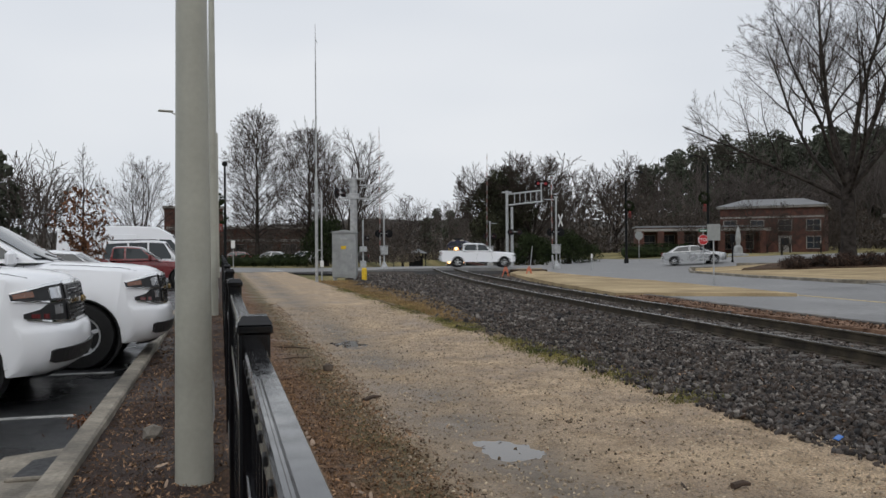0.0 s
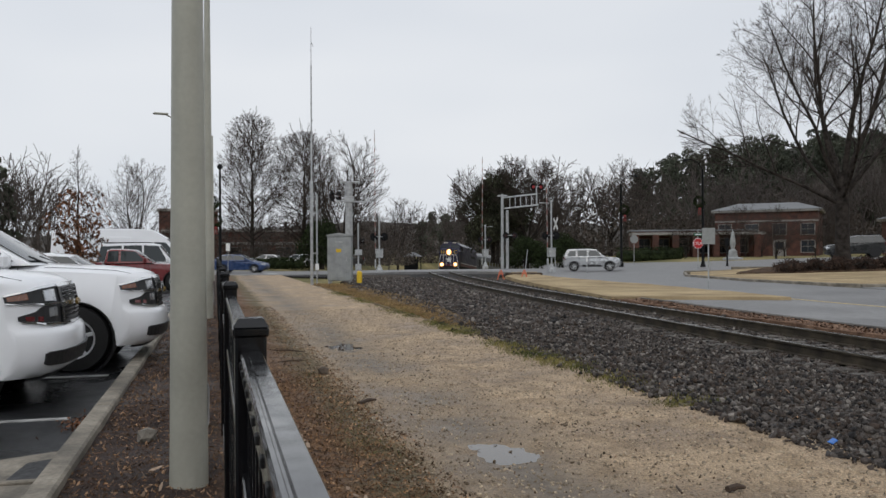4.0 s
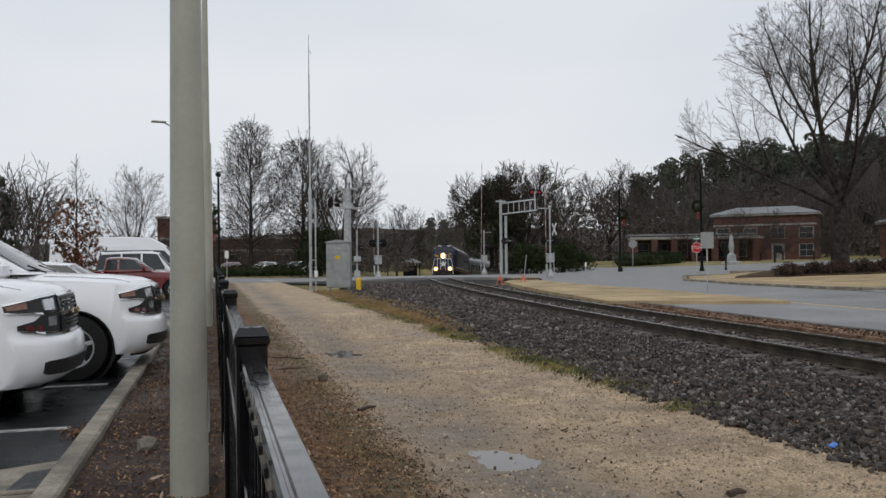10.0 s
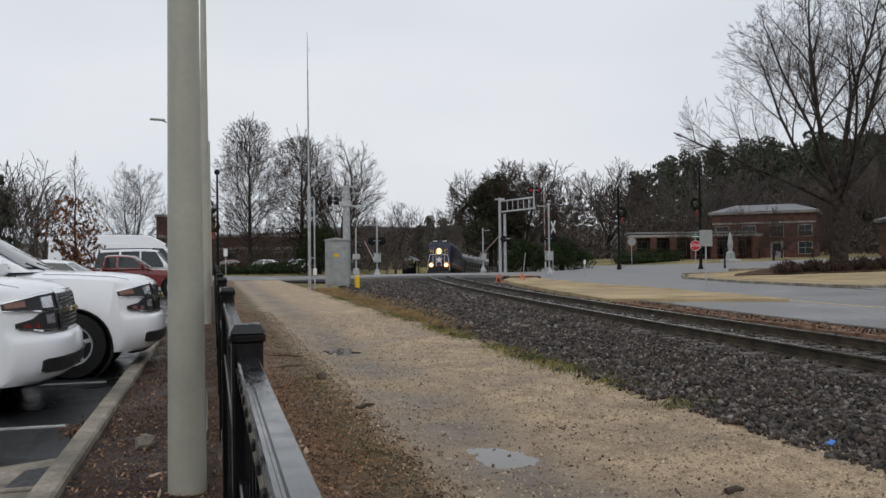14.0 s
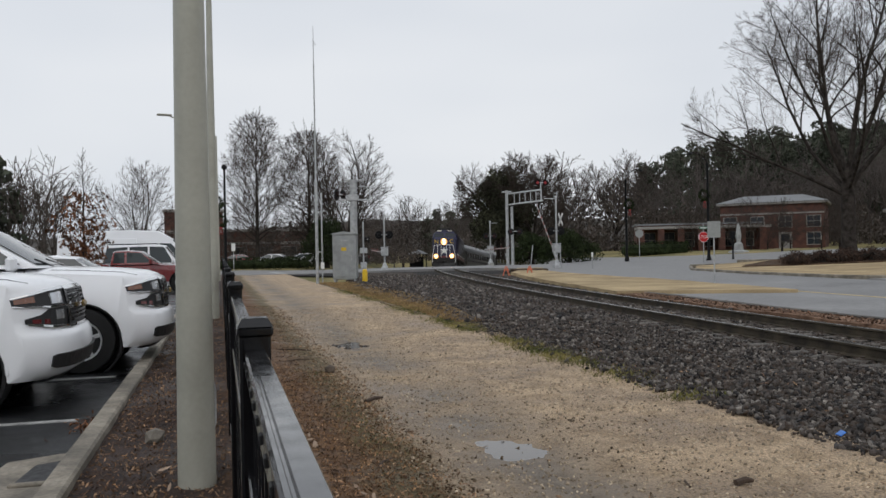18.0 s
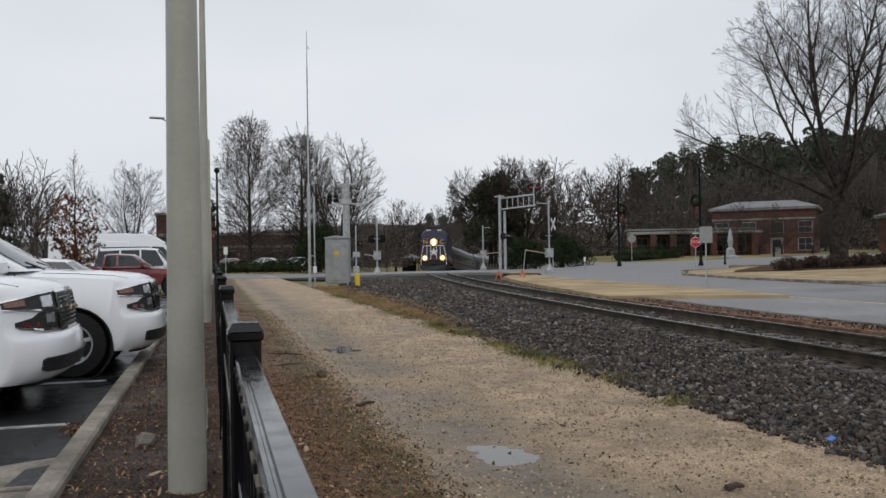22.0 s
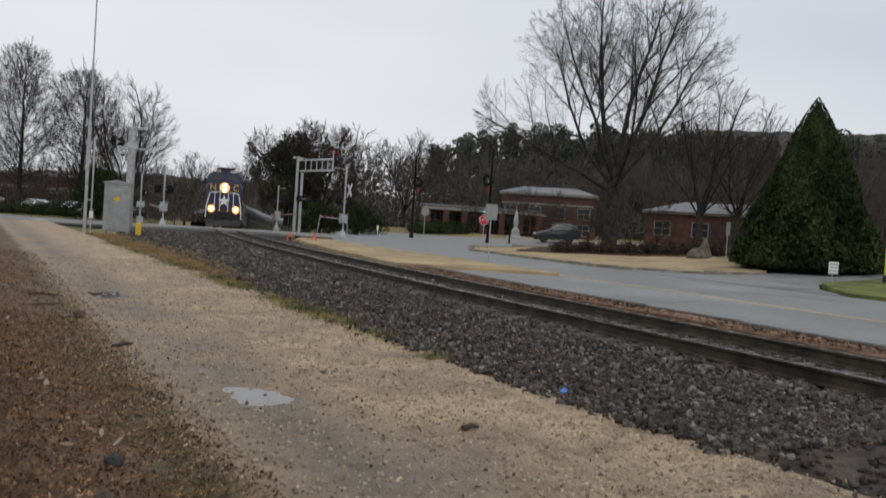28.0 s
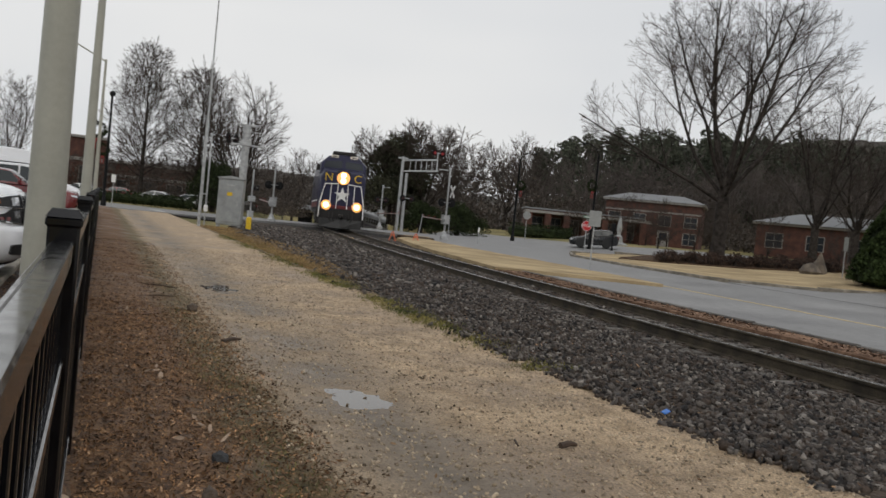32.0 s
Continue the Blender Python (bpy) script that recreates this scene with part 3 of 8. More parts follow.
def bed_height(x, y):
    t = step01((x - 0.5) / 0.75)
    return (1 - t) * (0.05 + 0.03 * noise.noise((x * 1.3, y * 1.3, 5)) + 0.012 * noise.noise((x * 7, y * 7, 2))) + t * trail_height(x, y)


PUDDLES = [(2.06, 5.92, 0.32, 0.5), (1.95, 13.4, 0.6, 0.9), (1.14, 3.3, 0.2, 0.42), (1.14, 2.75, 0.2, 0.5), (1.15, 3.0, 0.16, 0.6), (3.9, 21, 0.3, 1.6), (2.6, 5.1, 0.35, 0.6)]


def trail_height(x, y):
    h = 0.012 * noise.noise((x * 1.1, y * 0.6, 7)) + 0.007 * noise.noise((x * 5, y * 5, 1)) + 0.004 * noise.noise((x * 15, y * 15, 4))
    h -= 0.018 * math.exp(-((x - 1.95) / 0.35) ** 2) + 0.014 * math.exp(-((x - 3.5) / 0.4) ** 2)
    for px, py, a, b in PUDDLES:
        h -= (0.040 + 0.022 * noise.noise((x * 4.5, y * 3.0, 8)) + 0.010 * noise.noise((x * 11, y * 8, 2))) * math.exp(-((x - px) / a) ** 2 - ((y - py) / b) ** 2)
    return h


def strip(name, x0, x1, ys, nx, height, mat, label, category):
    xs = [x0 + (x1 - x0) * i / nx for i in range(nx + 1)]
    v = [(x, y, height(x, y)) for y in ys for x in xs]
    w = nx + 1
    f = [(j * w + i, j * w + i + 1, (j + 1) * w + i + 1, (j + 1) * w + i) for j in range(len(ys) - 1) for i in range(nx)]
    ob = part(name, Shape().add(v, f), mat, smooth=80)
    return tagged(ob, label, category, kind="structure")


def spaced(a, b, d0, grow):
    out, d = [a], d0
    while out[-1] < b:
        out.append(out[-1] + d)
        d *= grow
    out[-1] = b
    return out


rows_near = [-14, -10, -7, -5] + spaced(-3, 60, 0.05, 1.0065)
strip("mulch_bed", -0.9, 1.25, rows_near, 44, bed_height, BED, "dark mulch bed with leaf litter along the fence", "mulch")
strip("trail", 1.25, 4.45, rows_near, 70, trail_height, BED, "damp tan crushed-stone trail with puddles", "path")
water = Shape()
water.add([(0.8, 1.5, -0.047), (4.2, 1.5, -0.047), (4.2, 24, -0.047), (0.8, 24, -0.047)], [(0, 1, 2, 3)])
tagged(part("puddle_water", water, WATER), "shallow rain water standing in the trail's hollows", "water", kind="structure")


def ballast_height(x, y):
    c = track_x(y)
    u = x - c
    h = -0.085 + 0.015 * step01((abs(u) - 1.2) / 0.5)
    if u < -1.6:
        h = -0.07 + 0.07 * step01((-u - 1.6) / 2.5)
    return h + track_z(y) + 0.03 * noise.noise((x * 2, y * 2, 9)) + 0.018 * noise.noise((x * 9, y * 9, 1))


def ballast_strip():
    ys = spaced(-6, 190, 0.12, 1.008)
    v, f, nx = [], [], 40
    for y in ys:
        c = track_x(y)
        a, b = max(4.3, c - 6.5) if y < 60 else c - 3.2, c + 3.4
        v += [(a + (b - a) * i / nx, y, ballast_height(a + (b - a) * i / nx, y) - (0.06 if 56.5 < y < 73 else 0) - (0.12 if i in (0, nx) else 0)) for i in range(nx + 1)]
    w = nx + 1
    f = [(j * w + i, j * w + i + 1, (j + 1) * w + i + 1, (j + 1) * w + i) for j in range(len(ys) - 1) for i in range(nx)]
    tagged(part("ballast_bed", Shape().add(v, f), BALLAST, smooth=80), "dark grey crushed stone bed of the track", "ballast", kind="structure")


ballast_strip()
sheet("weedy_verge", [(4.38, 12), (4.7, 14), (5.0, 17), (5.5, 21), (5.9, 26), (5.8, 31), (5.6, 37), (5.2, 41), (4.4, 41)], DIRT, "rusty leafy soil between the trail and the ballast", 0.014, 0.5, 0.01, 0.1, "ground", ballast_height)


def rail(side):
    prof = [(-0.068, 0.0), (0.068, 0.0), (0.068, 0.012), (0.012, 0.03), (0.010, 0.13), (0.036, 0.138), (0.036, 0.166), (0.028, 0.174), (-0.028, 0.174), (-0.036, 0.166), (-0.036, 0.138), (-0.010, 0.13), (-0.012, 0.03), (-0.068, 0.012)]
    rings = []
    y = -8.0
    while y < 190:
        m = track_pose(y, 0.12 - 0.174)
        rings.append([m @ Vector((side * 0.7525 + a, 0, b)) for a, b in prof])
        y += 0.8 if y < 40 else 2.0
    s = Shape().loft(rings)
    n = len(prof)
    for k in range(len(rings) - 1):
        for i in (6, 7, 8):
            s.s[k * n + i] = 1
    return s


track = thing("railway_track", pose(0, 0, 0), "rusty steel railway track on weathered ties in dark ballast", "railway track", kind="structure")
for side in (-1, 1):
    part("rail", rail(side), (RAIL, RAILTOP), track, "rusty rail with a worn bright head", smooth=40)
tie_mesh = Shape().box((0, 0, 0), (2.6, 0.22, 0.17), None, 0.012).mesh("tie", TIE)
plate_mesh = Shape().box((0, 0, 0), (0.36, 0.18, 0.02), None, 0.004).box((-0.1, 0.0, 0.016), (0.05, 0.05, 0.035), None, 0.006).box((0.1, 0.0, 0.016), (0.05, 0.05, 0.035), None, 0.006).mesh("tie_plate", RUST)
y = -7.0
while y < 56:
    m = track_pose(y, 0.0)
    tie = part("tie", tie_mesh, TIE, track, m=m @ pose(random.uniform(-0.04, 0.04), 0, -0.141, 0, 0, random.uniform(-1.2, 1.2)))
    if 4 < y < 32:
        for side in (-1, 1):
            part("tie_plate", plate_mesh, RUST, tie, m=pose(side * 0.7525, 0, 0.088))
    y += 0.5
# red litter strip with an old edge beam beyond the track
sheet("litter_strip", [(track_x(y) + 1.7, y) for y in range(-6, 25, 3)] + [(11.7, 23.4), (12.45, 23.0), (11.9, 17), (11.5, 12), (10.8, 2), (10.25, -6)], REDLEAF, "reddish leaf litter between the track and the street", 0.03, 0.8, 0.05, category="leaf litter")
kerb = thing("edge_beam", pose(0, 0, 0), "dark old timber edging along the street", "edging", kind="structure")
for (x0, y0), (x1, y1) in zip([(10.3, -6), (10.85, 2), (11.55, 12), (12.0, 18)], [(10.85, 2), (11.55, 12), (12.0, 18), (12.6, 23.2)]):
    d = math.hypot(x1 - x0, y1 - y0)
    n = round(d / 2.4)
    for i in range(n):
        t = (i + 0.5) / n
        part("timber", Shape().box((0, 0, 0), (0.16, d / n - 0.03, 0.16), None, 0.015), TIE, kerb, m=pose(x0 + (x1 - x0) * t, y0 + (y1 - y0) * t, 0.0, random.uniform(-0.6, 0.6), 0, -math.degrees(math.atan2(x1 - x0, y1 - y0)) + random.uniform(-0.5, 0.5)))

# ---- painted lines ----
lines = [("stall_line", -1.25, y, -6.6, y, 0.085) for y in (2.55, 5.3, 8.05, 10.8, 13.55, 16.3, 19.05)]
for name, x0, y0, x1, y1, w in lines:
    part(name, Shape().box(((x0 + x1) / 2, (y0 + y1) / 2, 0.002), (abs(x1 - x0), w, 0.012)), PAINT_LINE)
    tagged(bpy.data.objects[scene.collection.objects[-1].name], "worn white stall line on wet asphalt", "road marking", "stall lines", "structure")

centre = [(17.25, 23.5), (17.05, 21.7), (16.8, 18.6), (16.65, 16.2), (16.35, 13), (16.1, 10.0), (15.7, 4)]
for (x0, y0), (x1, y1) in zip(centre, centre[1:]):
    d = math.hypot(x1 - x0, y1 - y0)
    ob = part("centre_line", Shape().box((0, 0, 0.004), (0.13, d, 0.008)), PAINT_YELLOW, m=pose((x0 + x1) / 2, (y0 + y1) / 2, 0, 0, 0, -math.degrees(math.atan2(x1 - x0, y1 - y0))))
    tagged(ob, "worn yellow centre line on the street", "road marking", "centre line pieces", "structure")
bar = part("stop_bar", Shape().box((0, 0, 0.006), (0.75, 6.0, 0.012)), PAINT_LINE, m=pose(4.05, 64.6, 0, 0, 0, 3))
tagged(bar, "white painted bar on the crossing road", "road marking", kind="structure")

# ---- fence, poles and the crossing's equipment ----
FX = 0.07


def fence():
    pitch = 2.44
    post_m = Shape().box((0, 0, 0.63), (0.064, 0.064, 1.34), None, 0.006).mesh("post", BLACK)
    cap = Shape().box((0, 0, 1.29), (0.074, 0.074, 0.022), None, 0.005)
    cap.loft([[(-0.037, -0.037, 1.3), (0.037, -0.037, 1.3), (0.037, 0.037, 1.3), (-0.037, 0.037, 1.3)], [(-0.026, -0.026, 1.318), (0.026, -0.026, 1.318), (0.026, 0.026, 1.318), (-0.026, 0.026, 1.318)]])
    cap_m = cap.mesh("cap", BLACK)
    length = pitch - 0.07
    top = Shape().prism([(-0.022, -0.036), (-0.022, 0.0), (-0.018, 0.004), (-0.013, 0.004), (-0.011, 0.001), (-0.008, 0.001), (-0.006, 0.005), (0.019, 0.005), (0.022, 0.001), (0.022, -0.036), (0.018, -0.036), (0.018, -0.004), (-0.018, -0.004), (-0.018, -0.036)], -length / 2, length / 2, "y").mesh("top_rail", BLACK)
    low = Shape().prism([(-0.02, -0.03), (-0.02, 0.0), (-0.016, 0.003), (0.016, 0.003), (0.02, 0.0), (0.02, -0.03), (0.016, -0.03), (0.016, -0.004), (-0.016, -0.004), (-0.016, -0.03)], -length / 2, length / 2, "y").mesh("rail", BLACK)
    picket = Shape().box((0, 0, 0.66), (0.019, 0.019, 1.12), None, 0.002).mesh("picket", BLACK)
    rivet = Shape().box((-0.023, 0, 0), (0.004, 0.022, 0.012), None, 0.0015).mesh("rivet", RIVET)
    n = 16
    for k in range(-2, n):
        root = thing("fence_panel", pose(FX, 1.8 + pitch * k, 0), "black coated metal picket fence panel with capped post beside the trail", "fence", "fence panels along the trail")
        p = part("post", post_m, BLACK, root)
        part("cap", cap_m, BLACK, p)
        part("top_rail", top, BLACK, root, m=pose(0, pitch / 2, 1.247))
        for z in (1.0, 0.16):
            part("rail", low, BLACK, root, m=pose(0, pitch / 2, z))
        for i in range(21):
            y = 0.032 + (i + 0.5) * (pitch - 0.064) / 21
            pk = part("picket", picket, BLACK, root, m=pose(0, y, 0))
            if k < 2:
                part("rivet", rivet, RIVET, pk, m=pose(0, 0, 1.228))


RIVET = material("dull_black_hole", (0.004, 0.004, 0.004), 0.7, var=0.1)
fence()


def light_pole(x, y, arm, height=9.15):
    root = thing("light_pole", pose(x, y, 0), "tall pale grey painted tapered light pole", "light pole", "parking lot poles")
    s = Shape()
    rings = []
    for i in range(13):
        z = -0.05 + (height + 0.05) * i / 12
        r = 0.1155 - 0.0075 * z
        rings.append([(r * math.cos(a * math.pi / 14), r * math.sin(a * math.pi / 14), z) for a in range(28)])
    s.loft(rings)
    pole = part("shaft", s, POLE, root, smooth=40)
    part("cable", Shape().tube((0.115, -0.02, 0.42), (0.117, -0.02, 0.62), 0.006, n=6).tube((0.117, -0.02, 0.62), (0.11, -0.02, 0.66), 0.006, n=6).tube((0.1, -0.02, 0.38), (0.115, -0.02, 0.42), 0.006, n=6), GALV, pole)
    if arm:
        part("arm", Shape().tube((0, 0, height - 0.1), (-2.3, -0.5, height + 0.95), 0.035, n=8), POLE, root)
        part("lamp_head", Shape().box((-2.6, -0.57, height + 1.0), (0.75, 0.3, 0.09), Matrix.Rotation(radians(14), 3, "Z"), 0.03), POLE, root)


light_pole(-0.16, 5.35, False)
light_pole(-0.16, 19.2, False)
light_pole(-0.16, 47.0, True, 7.9)


def bungalow():
    root = thing("signal_bungalow", pose(6.0, 41.6, 0, 0, 0, -14), "grey aluminium railway signal cabinet with a yellow label", "signal cabinet")
    body = part("body", Shape().box((0, 0, 1.25), (1.16, 0.95, 2.2), None, 0.015), ALU, root)
    part("roof", Shape().prism([(-0.64, 2.35), (0.64, 2.35), (0.64, 2.39), (0, 2.5), (-0.64, 2.39)], -0.54, 0.54, "y"), ALU, root)
    d = part("door", Shape().box((0, -0.49, 1.2), (0.86, 0.03, 1.86), None, 0.008), ALU, body)
    part("label_plate", Shape().box((-0.02, -0.515, 1.62), (0.25, 0.012, 0.17), None, 0.002), YELLOW, d, "yellow warning label")
    part("handle", Shape().box((0.36, -0.52, 1.2), (0.03, 0.03, 0.2), None, 0.006), GALV, d)
    part("vent", Shape().box((0, -0.51, 2.05), (0.4, 0.02, 0.08), None, 0.004), GALV, body)
    for x in (-0.5, 0.5):
        for y in (-0.4, 0.4):
            part("leg", Shape().box((x, y, 0.07), (0.09, 0.09, 0.2), None, 0.01), GALV, root)
    part("base_frame", Shape().box((0, 0, 0.14), (1.1, 0.9, 0.05), None, 0.01), GALV, root)


bungalow()


def bollard(x, y):
    root = thing("bollard", pose(x, y, 0), "yellow bollard beside the signal cabinet", "bollard")
    part("post", Shape().lathe([(0.13, -0.05), (0.13, 0.5), (0.12, 0.58), (0.07, 0.62), (0.0, 0.63)], 14), YELLOW, root, smooth=40)


bollard(6.75, 40.3)


def antenna(x, y):
    root = thing("antenna_mast", pose(x, y, 0), "tall slim galvanised radio mast", "mast")
    part("lower_pole", Shape().tube((0, 0, -0.05), (0, 0, 4.9), 0.075, 0.07, 10), GALV, root, smooth=40)
    part("side_pole", Shape().tube((0.24, 0, -0.05), (0.24, 0, 4.3), 0.035, n=8), GALV, root, smooth=40)
    part("upper_pole", Shape().tube((0, 0, 4.9), (0, 0, 10.4), 0.04, 0.03, 8), GALV, root, smooth=40)
    part("whip", Shape().tube((0, 0, 10.4), (0, 0, 12.2), 0.022, 0.012, 6).tube((0.0, 0, 11.5), (0.1, 0, 11.3), 0.015, n=5), GALV, root)
    part("junction_box", Shape().box((0.24, -0.06, 0.85), (0.16, 0.14, 0.3), None, 0.01), WHITE, root)
    for z in (1.5, 3.4):
        part("clamp", Shape().box((0.12, 0, z), (0.36, 0.05, 0.05), None, 0.005), GALV, root)


antenna(4.40, 39.8)


ARM_WHITE = material("weathered_gate_white", (0.45, 0.45, 0.44), 0.6, var=0.15, scale=5)
GATE_RED = material("gate_red", (0.3, 0.13, 0.11), 0.5, var=0.1, scale=9)
LAMP_DARK = material("dark_lens", (0.03, 0.01, 0.01), 0.25, var=0.1, scale=9)


def flasher(parent, x, y, z, face, lit=False):
    """A pair of round crossing lamps on a bar with dark backing discs; face: degrees about z."""
    bar = part("lamp_bar", Shape().tube((-0.42, 0, 0), (0.42, 0, 0), 0.03, n=8), GALV, parent, m=pose(x, y, z, 0, 0, face))
    for s in (-1, 1):
        part("lamp_housing", Shape().lathe([(0.02, 0.14), (0.13, 0.12), (0.14, 0.02), (0.30, 0.01), (0.30, -0.01), (0.14, -0.02), (0.02, -0.03)], 16, (s * 0.38, 0, -0.02), "y"), STREET_BLACK, bar)
        part("lens", Shape().lathe([(0.15, -0.055), (0.14, -0.04), (0.01, -0.035)][::-1], 14, (s * 0.38, 0, -0.02), "y"), RED_LAMP if lit else LAMP_DARK, bar)


def gate_mast(name, x, y, length, away, crossbuck, head, box_side=0.0):
    """A crossing gate: mast, foundation, machine box, lamps, and an arm that swings about the mast."""
    root = thing(name, pose(x, y, 0, 0, 0, -6), "galvanised railway crossing gate with a red and white arm", "crossing gate", "crossing gates")
    part("foundation", Shape().box((0, 0, 0.12), (0.5, 0.5, 0.3), None, 0.03), GALV, root)
    part("base", Shape().lathe([(0.26, 0.25), (0.2, 0.35), (0.1, 0.6), (0.08, 0.62)], 12), GALV, root, smooth=40)
    part("mast", Shape().tube((0, 0, 0.2), (0, 0, head), 0.065, n=10), GALV, root, smooth=40)
    part("gate_machine", Shape().box((0.02, 0.1, 1.45), (0.5, 0.62, 0.62), None, 0.04), GALV, root)
    part("lid", Shape().box((0.02, 0.1, 1.8), (0.54, 0.66, 0.06), None, 0.015), GALV, root)
    part("top_bar", Shape().tube((0, 0, head - 0.08), (-0.9 if crossbuck else 0.7, 0, head - 0.05), 0.028, n=6), GALV, root)
    part("bell", Shape().lathe([(0.02, head), (0.12, head + 0.02), (0.12, head + 0.1), (0.02, head + 0.14)], 12), GALV, root)
    flasher(root, 0, 0.1, 2.75, 180 if away > 0 else 0)
    if crossbuck:
        for a in (-1, 1):
            part("crossbuck_blade", Shape().box((0.36, 0.1, 3.6), (1.15, 0.02, 0.2), Matrix.Rotation(radians(-84), 3, "Z") @ Matrix.Rotation(radians(a * 48), 3, "Y"), 0.004), WHITE, root)
    arm = part("gate_arm", Shape().box((0, away * length / 2, 0), (0.035, length, 0.075), None, 0.008), ARM_WHITE, root, "red and white striped gate arm", m=pose(-0.3, 0, 1.45))
    n = int(length / 0.8)
    for i in range(0, n):
        part("stripe", Shape().box((0, away * (0.6 + 0.8 * i), 0), (0.041, 0.4, 0.081), None, 0.008), GATE_RED, arm)
    for i in range(3):
        part("arm_lamp", Shape().box((0, away * (length * (0.35 + 0.3 * i)), 0.12), (0.05, 0.07, 0.09), None, 0.015), RED_LAMP, arm, "small red arm lamp")
    part("counterweight", Shape().box((0, -away * 0.75, 0), (0.09, 0.7, 0.24), None, 0.02), GALV, arm)
    return arm


GATE_WEST = gate_mast("crossing_gate", 11.9, 62.0, 9.4, 1, False, 4.2)
GATE_FAR = gate_mast("crossing_gate", 24.4, 74.6, 9.0, -1, False, 4.0)
GATE_EAST = gate_mast("crossing_gate", 23.9, 57.4, 5.6, 1, True, 5.2)


def signal_mast(x, y):
    root = thing("signal_mast", pose(x, y, 0), "slim galvanised signal mast with lamps and a box", "signal mast")
    part("mast", Shape().tube((0, 0, 0), (0, 0, 4.2), 0.07, n=8), GALV, root, smooth=40)
    part("base", Shape().box((0, 0, 0.25), (0.5, 0.5, 0.6), None, 0.05), GALV, root)
    part("machine_box", Shape().box((0, -0.05, 1.6), (0.6, 0.5, 0.5), None, 0.04), GALV, root)
    flasher(root, 0.35, 0, 2.6, 60)


signal_mast(12.4, 74.6)


def cantilever_right(x, y):
    root = thing("signal_cantilever", pose(x, y, 0, 0, 0, -17), "galvanised cantilever frame carrying crossing signal lamps", "cantilever signal")
    for dx in (-0.15, 0.3):
        part("column", Shape().tube((dx, 0, -0.05), (dx, 0, 6.9 if dx < 0 else 5.4), 0.15, 0.13, 12), GALV, root, smooth=40)
    part("cap", Shape().box((-0.15, 0, 6.75), (0.9, 0.2, 0.14), None, 0.02), GALV, root)
    for z, a, b in ((6.55, -0.2, 3.0), (5.55, -0.2, 3.2)):
        part("chord", Shape().tube((a, 0, z), (b, 0, z + 0.35), 0.07, n=8), GALV, root, smooth=40)
    for i in range(6):
        u = 0.55 + 0.5 * i
        part("lattice_bar", Shape().tube((u, 0, 5.6 + 0.11 * u), (u, 0, 6.58 + 0.11 * u), 0.04, n=6), GALV, root)
    part("head_post", Shape().tube((3.0, 0, 5.9), (3.0, 0, 7.6), 0.05, n=6), GALV, root)
    flasher(root, 3.05, -0.05, 7.55, 20, True)
    flasher(root, 0.55, -0.2, 3.1, 0)


cantilever_right(25.7, 73.0)


def cantilever_left(x, y):
    root = thing("signal_cantilever", pose(x, y, 0, 0, 0, -8), "tall galvanised column with cross arms and crossing signal lamps", "cantilever signal")
    part("column", Shape().tube((0, 0, -0.05), (0, 0, 5.6), 0.22, 0.2, 14), GALV, root, smooth=40)
    part("cross_arm", Shape().box((0.05, 0, 5.55), (1.15, 0.3, 0.1), None, 0.03), GALV, root)
    part("bracket", Shape().box((0, 0, 4.55), (0.6, 0.45, 0.35), None, 0.03), GALV, root)
    part("signal_arm", Shape().tube((0.95, 0, 4.42), (-0.75, 0.6, 4.5), 0.05, n=8), GALV, root)
    part("end_post", Shape().tube((0.95, 0, 4.4), (0.95, 0, 5.25), 0.035, n=6).tube((0.3, 0, 5.2), (0.95, 0, 5.2), 0.02, n=6), GALV, root)
    flasher(root, -0.75, 0.6, 4.8, 60)


cantilever_left(7.35, 47.4)

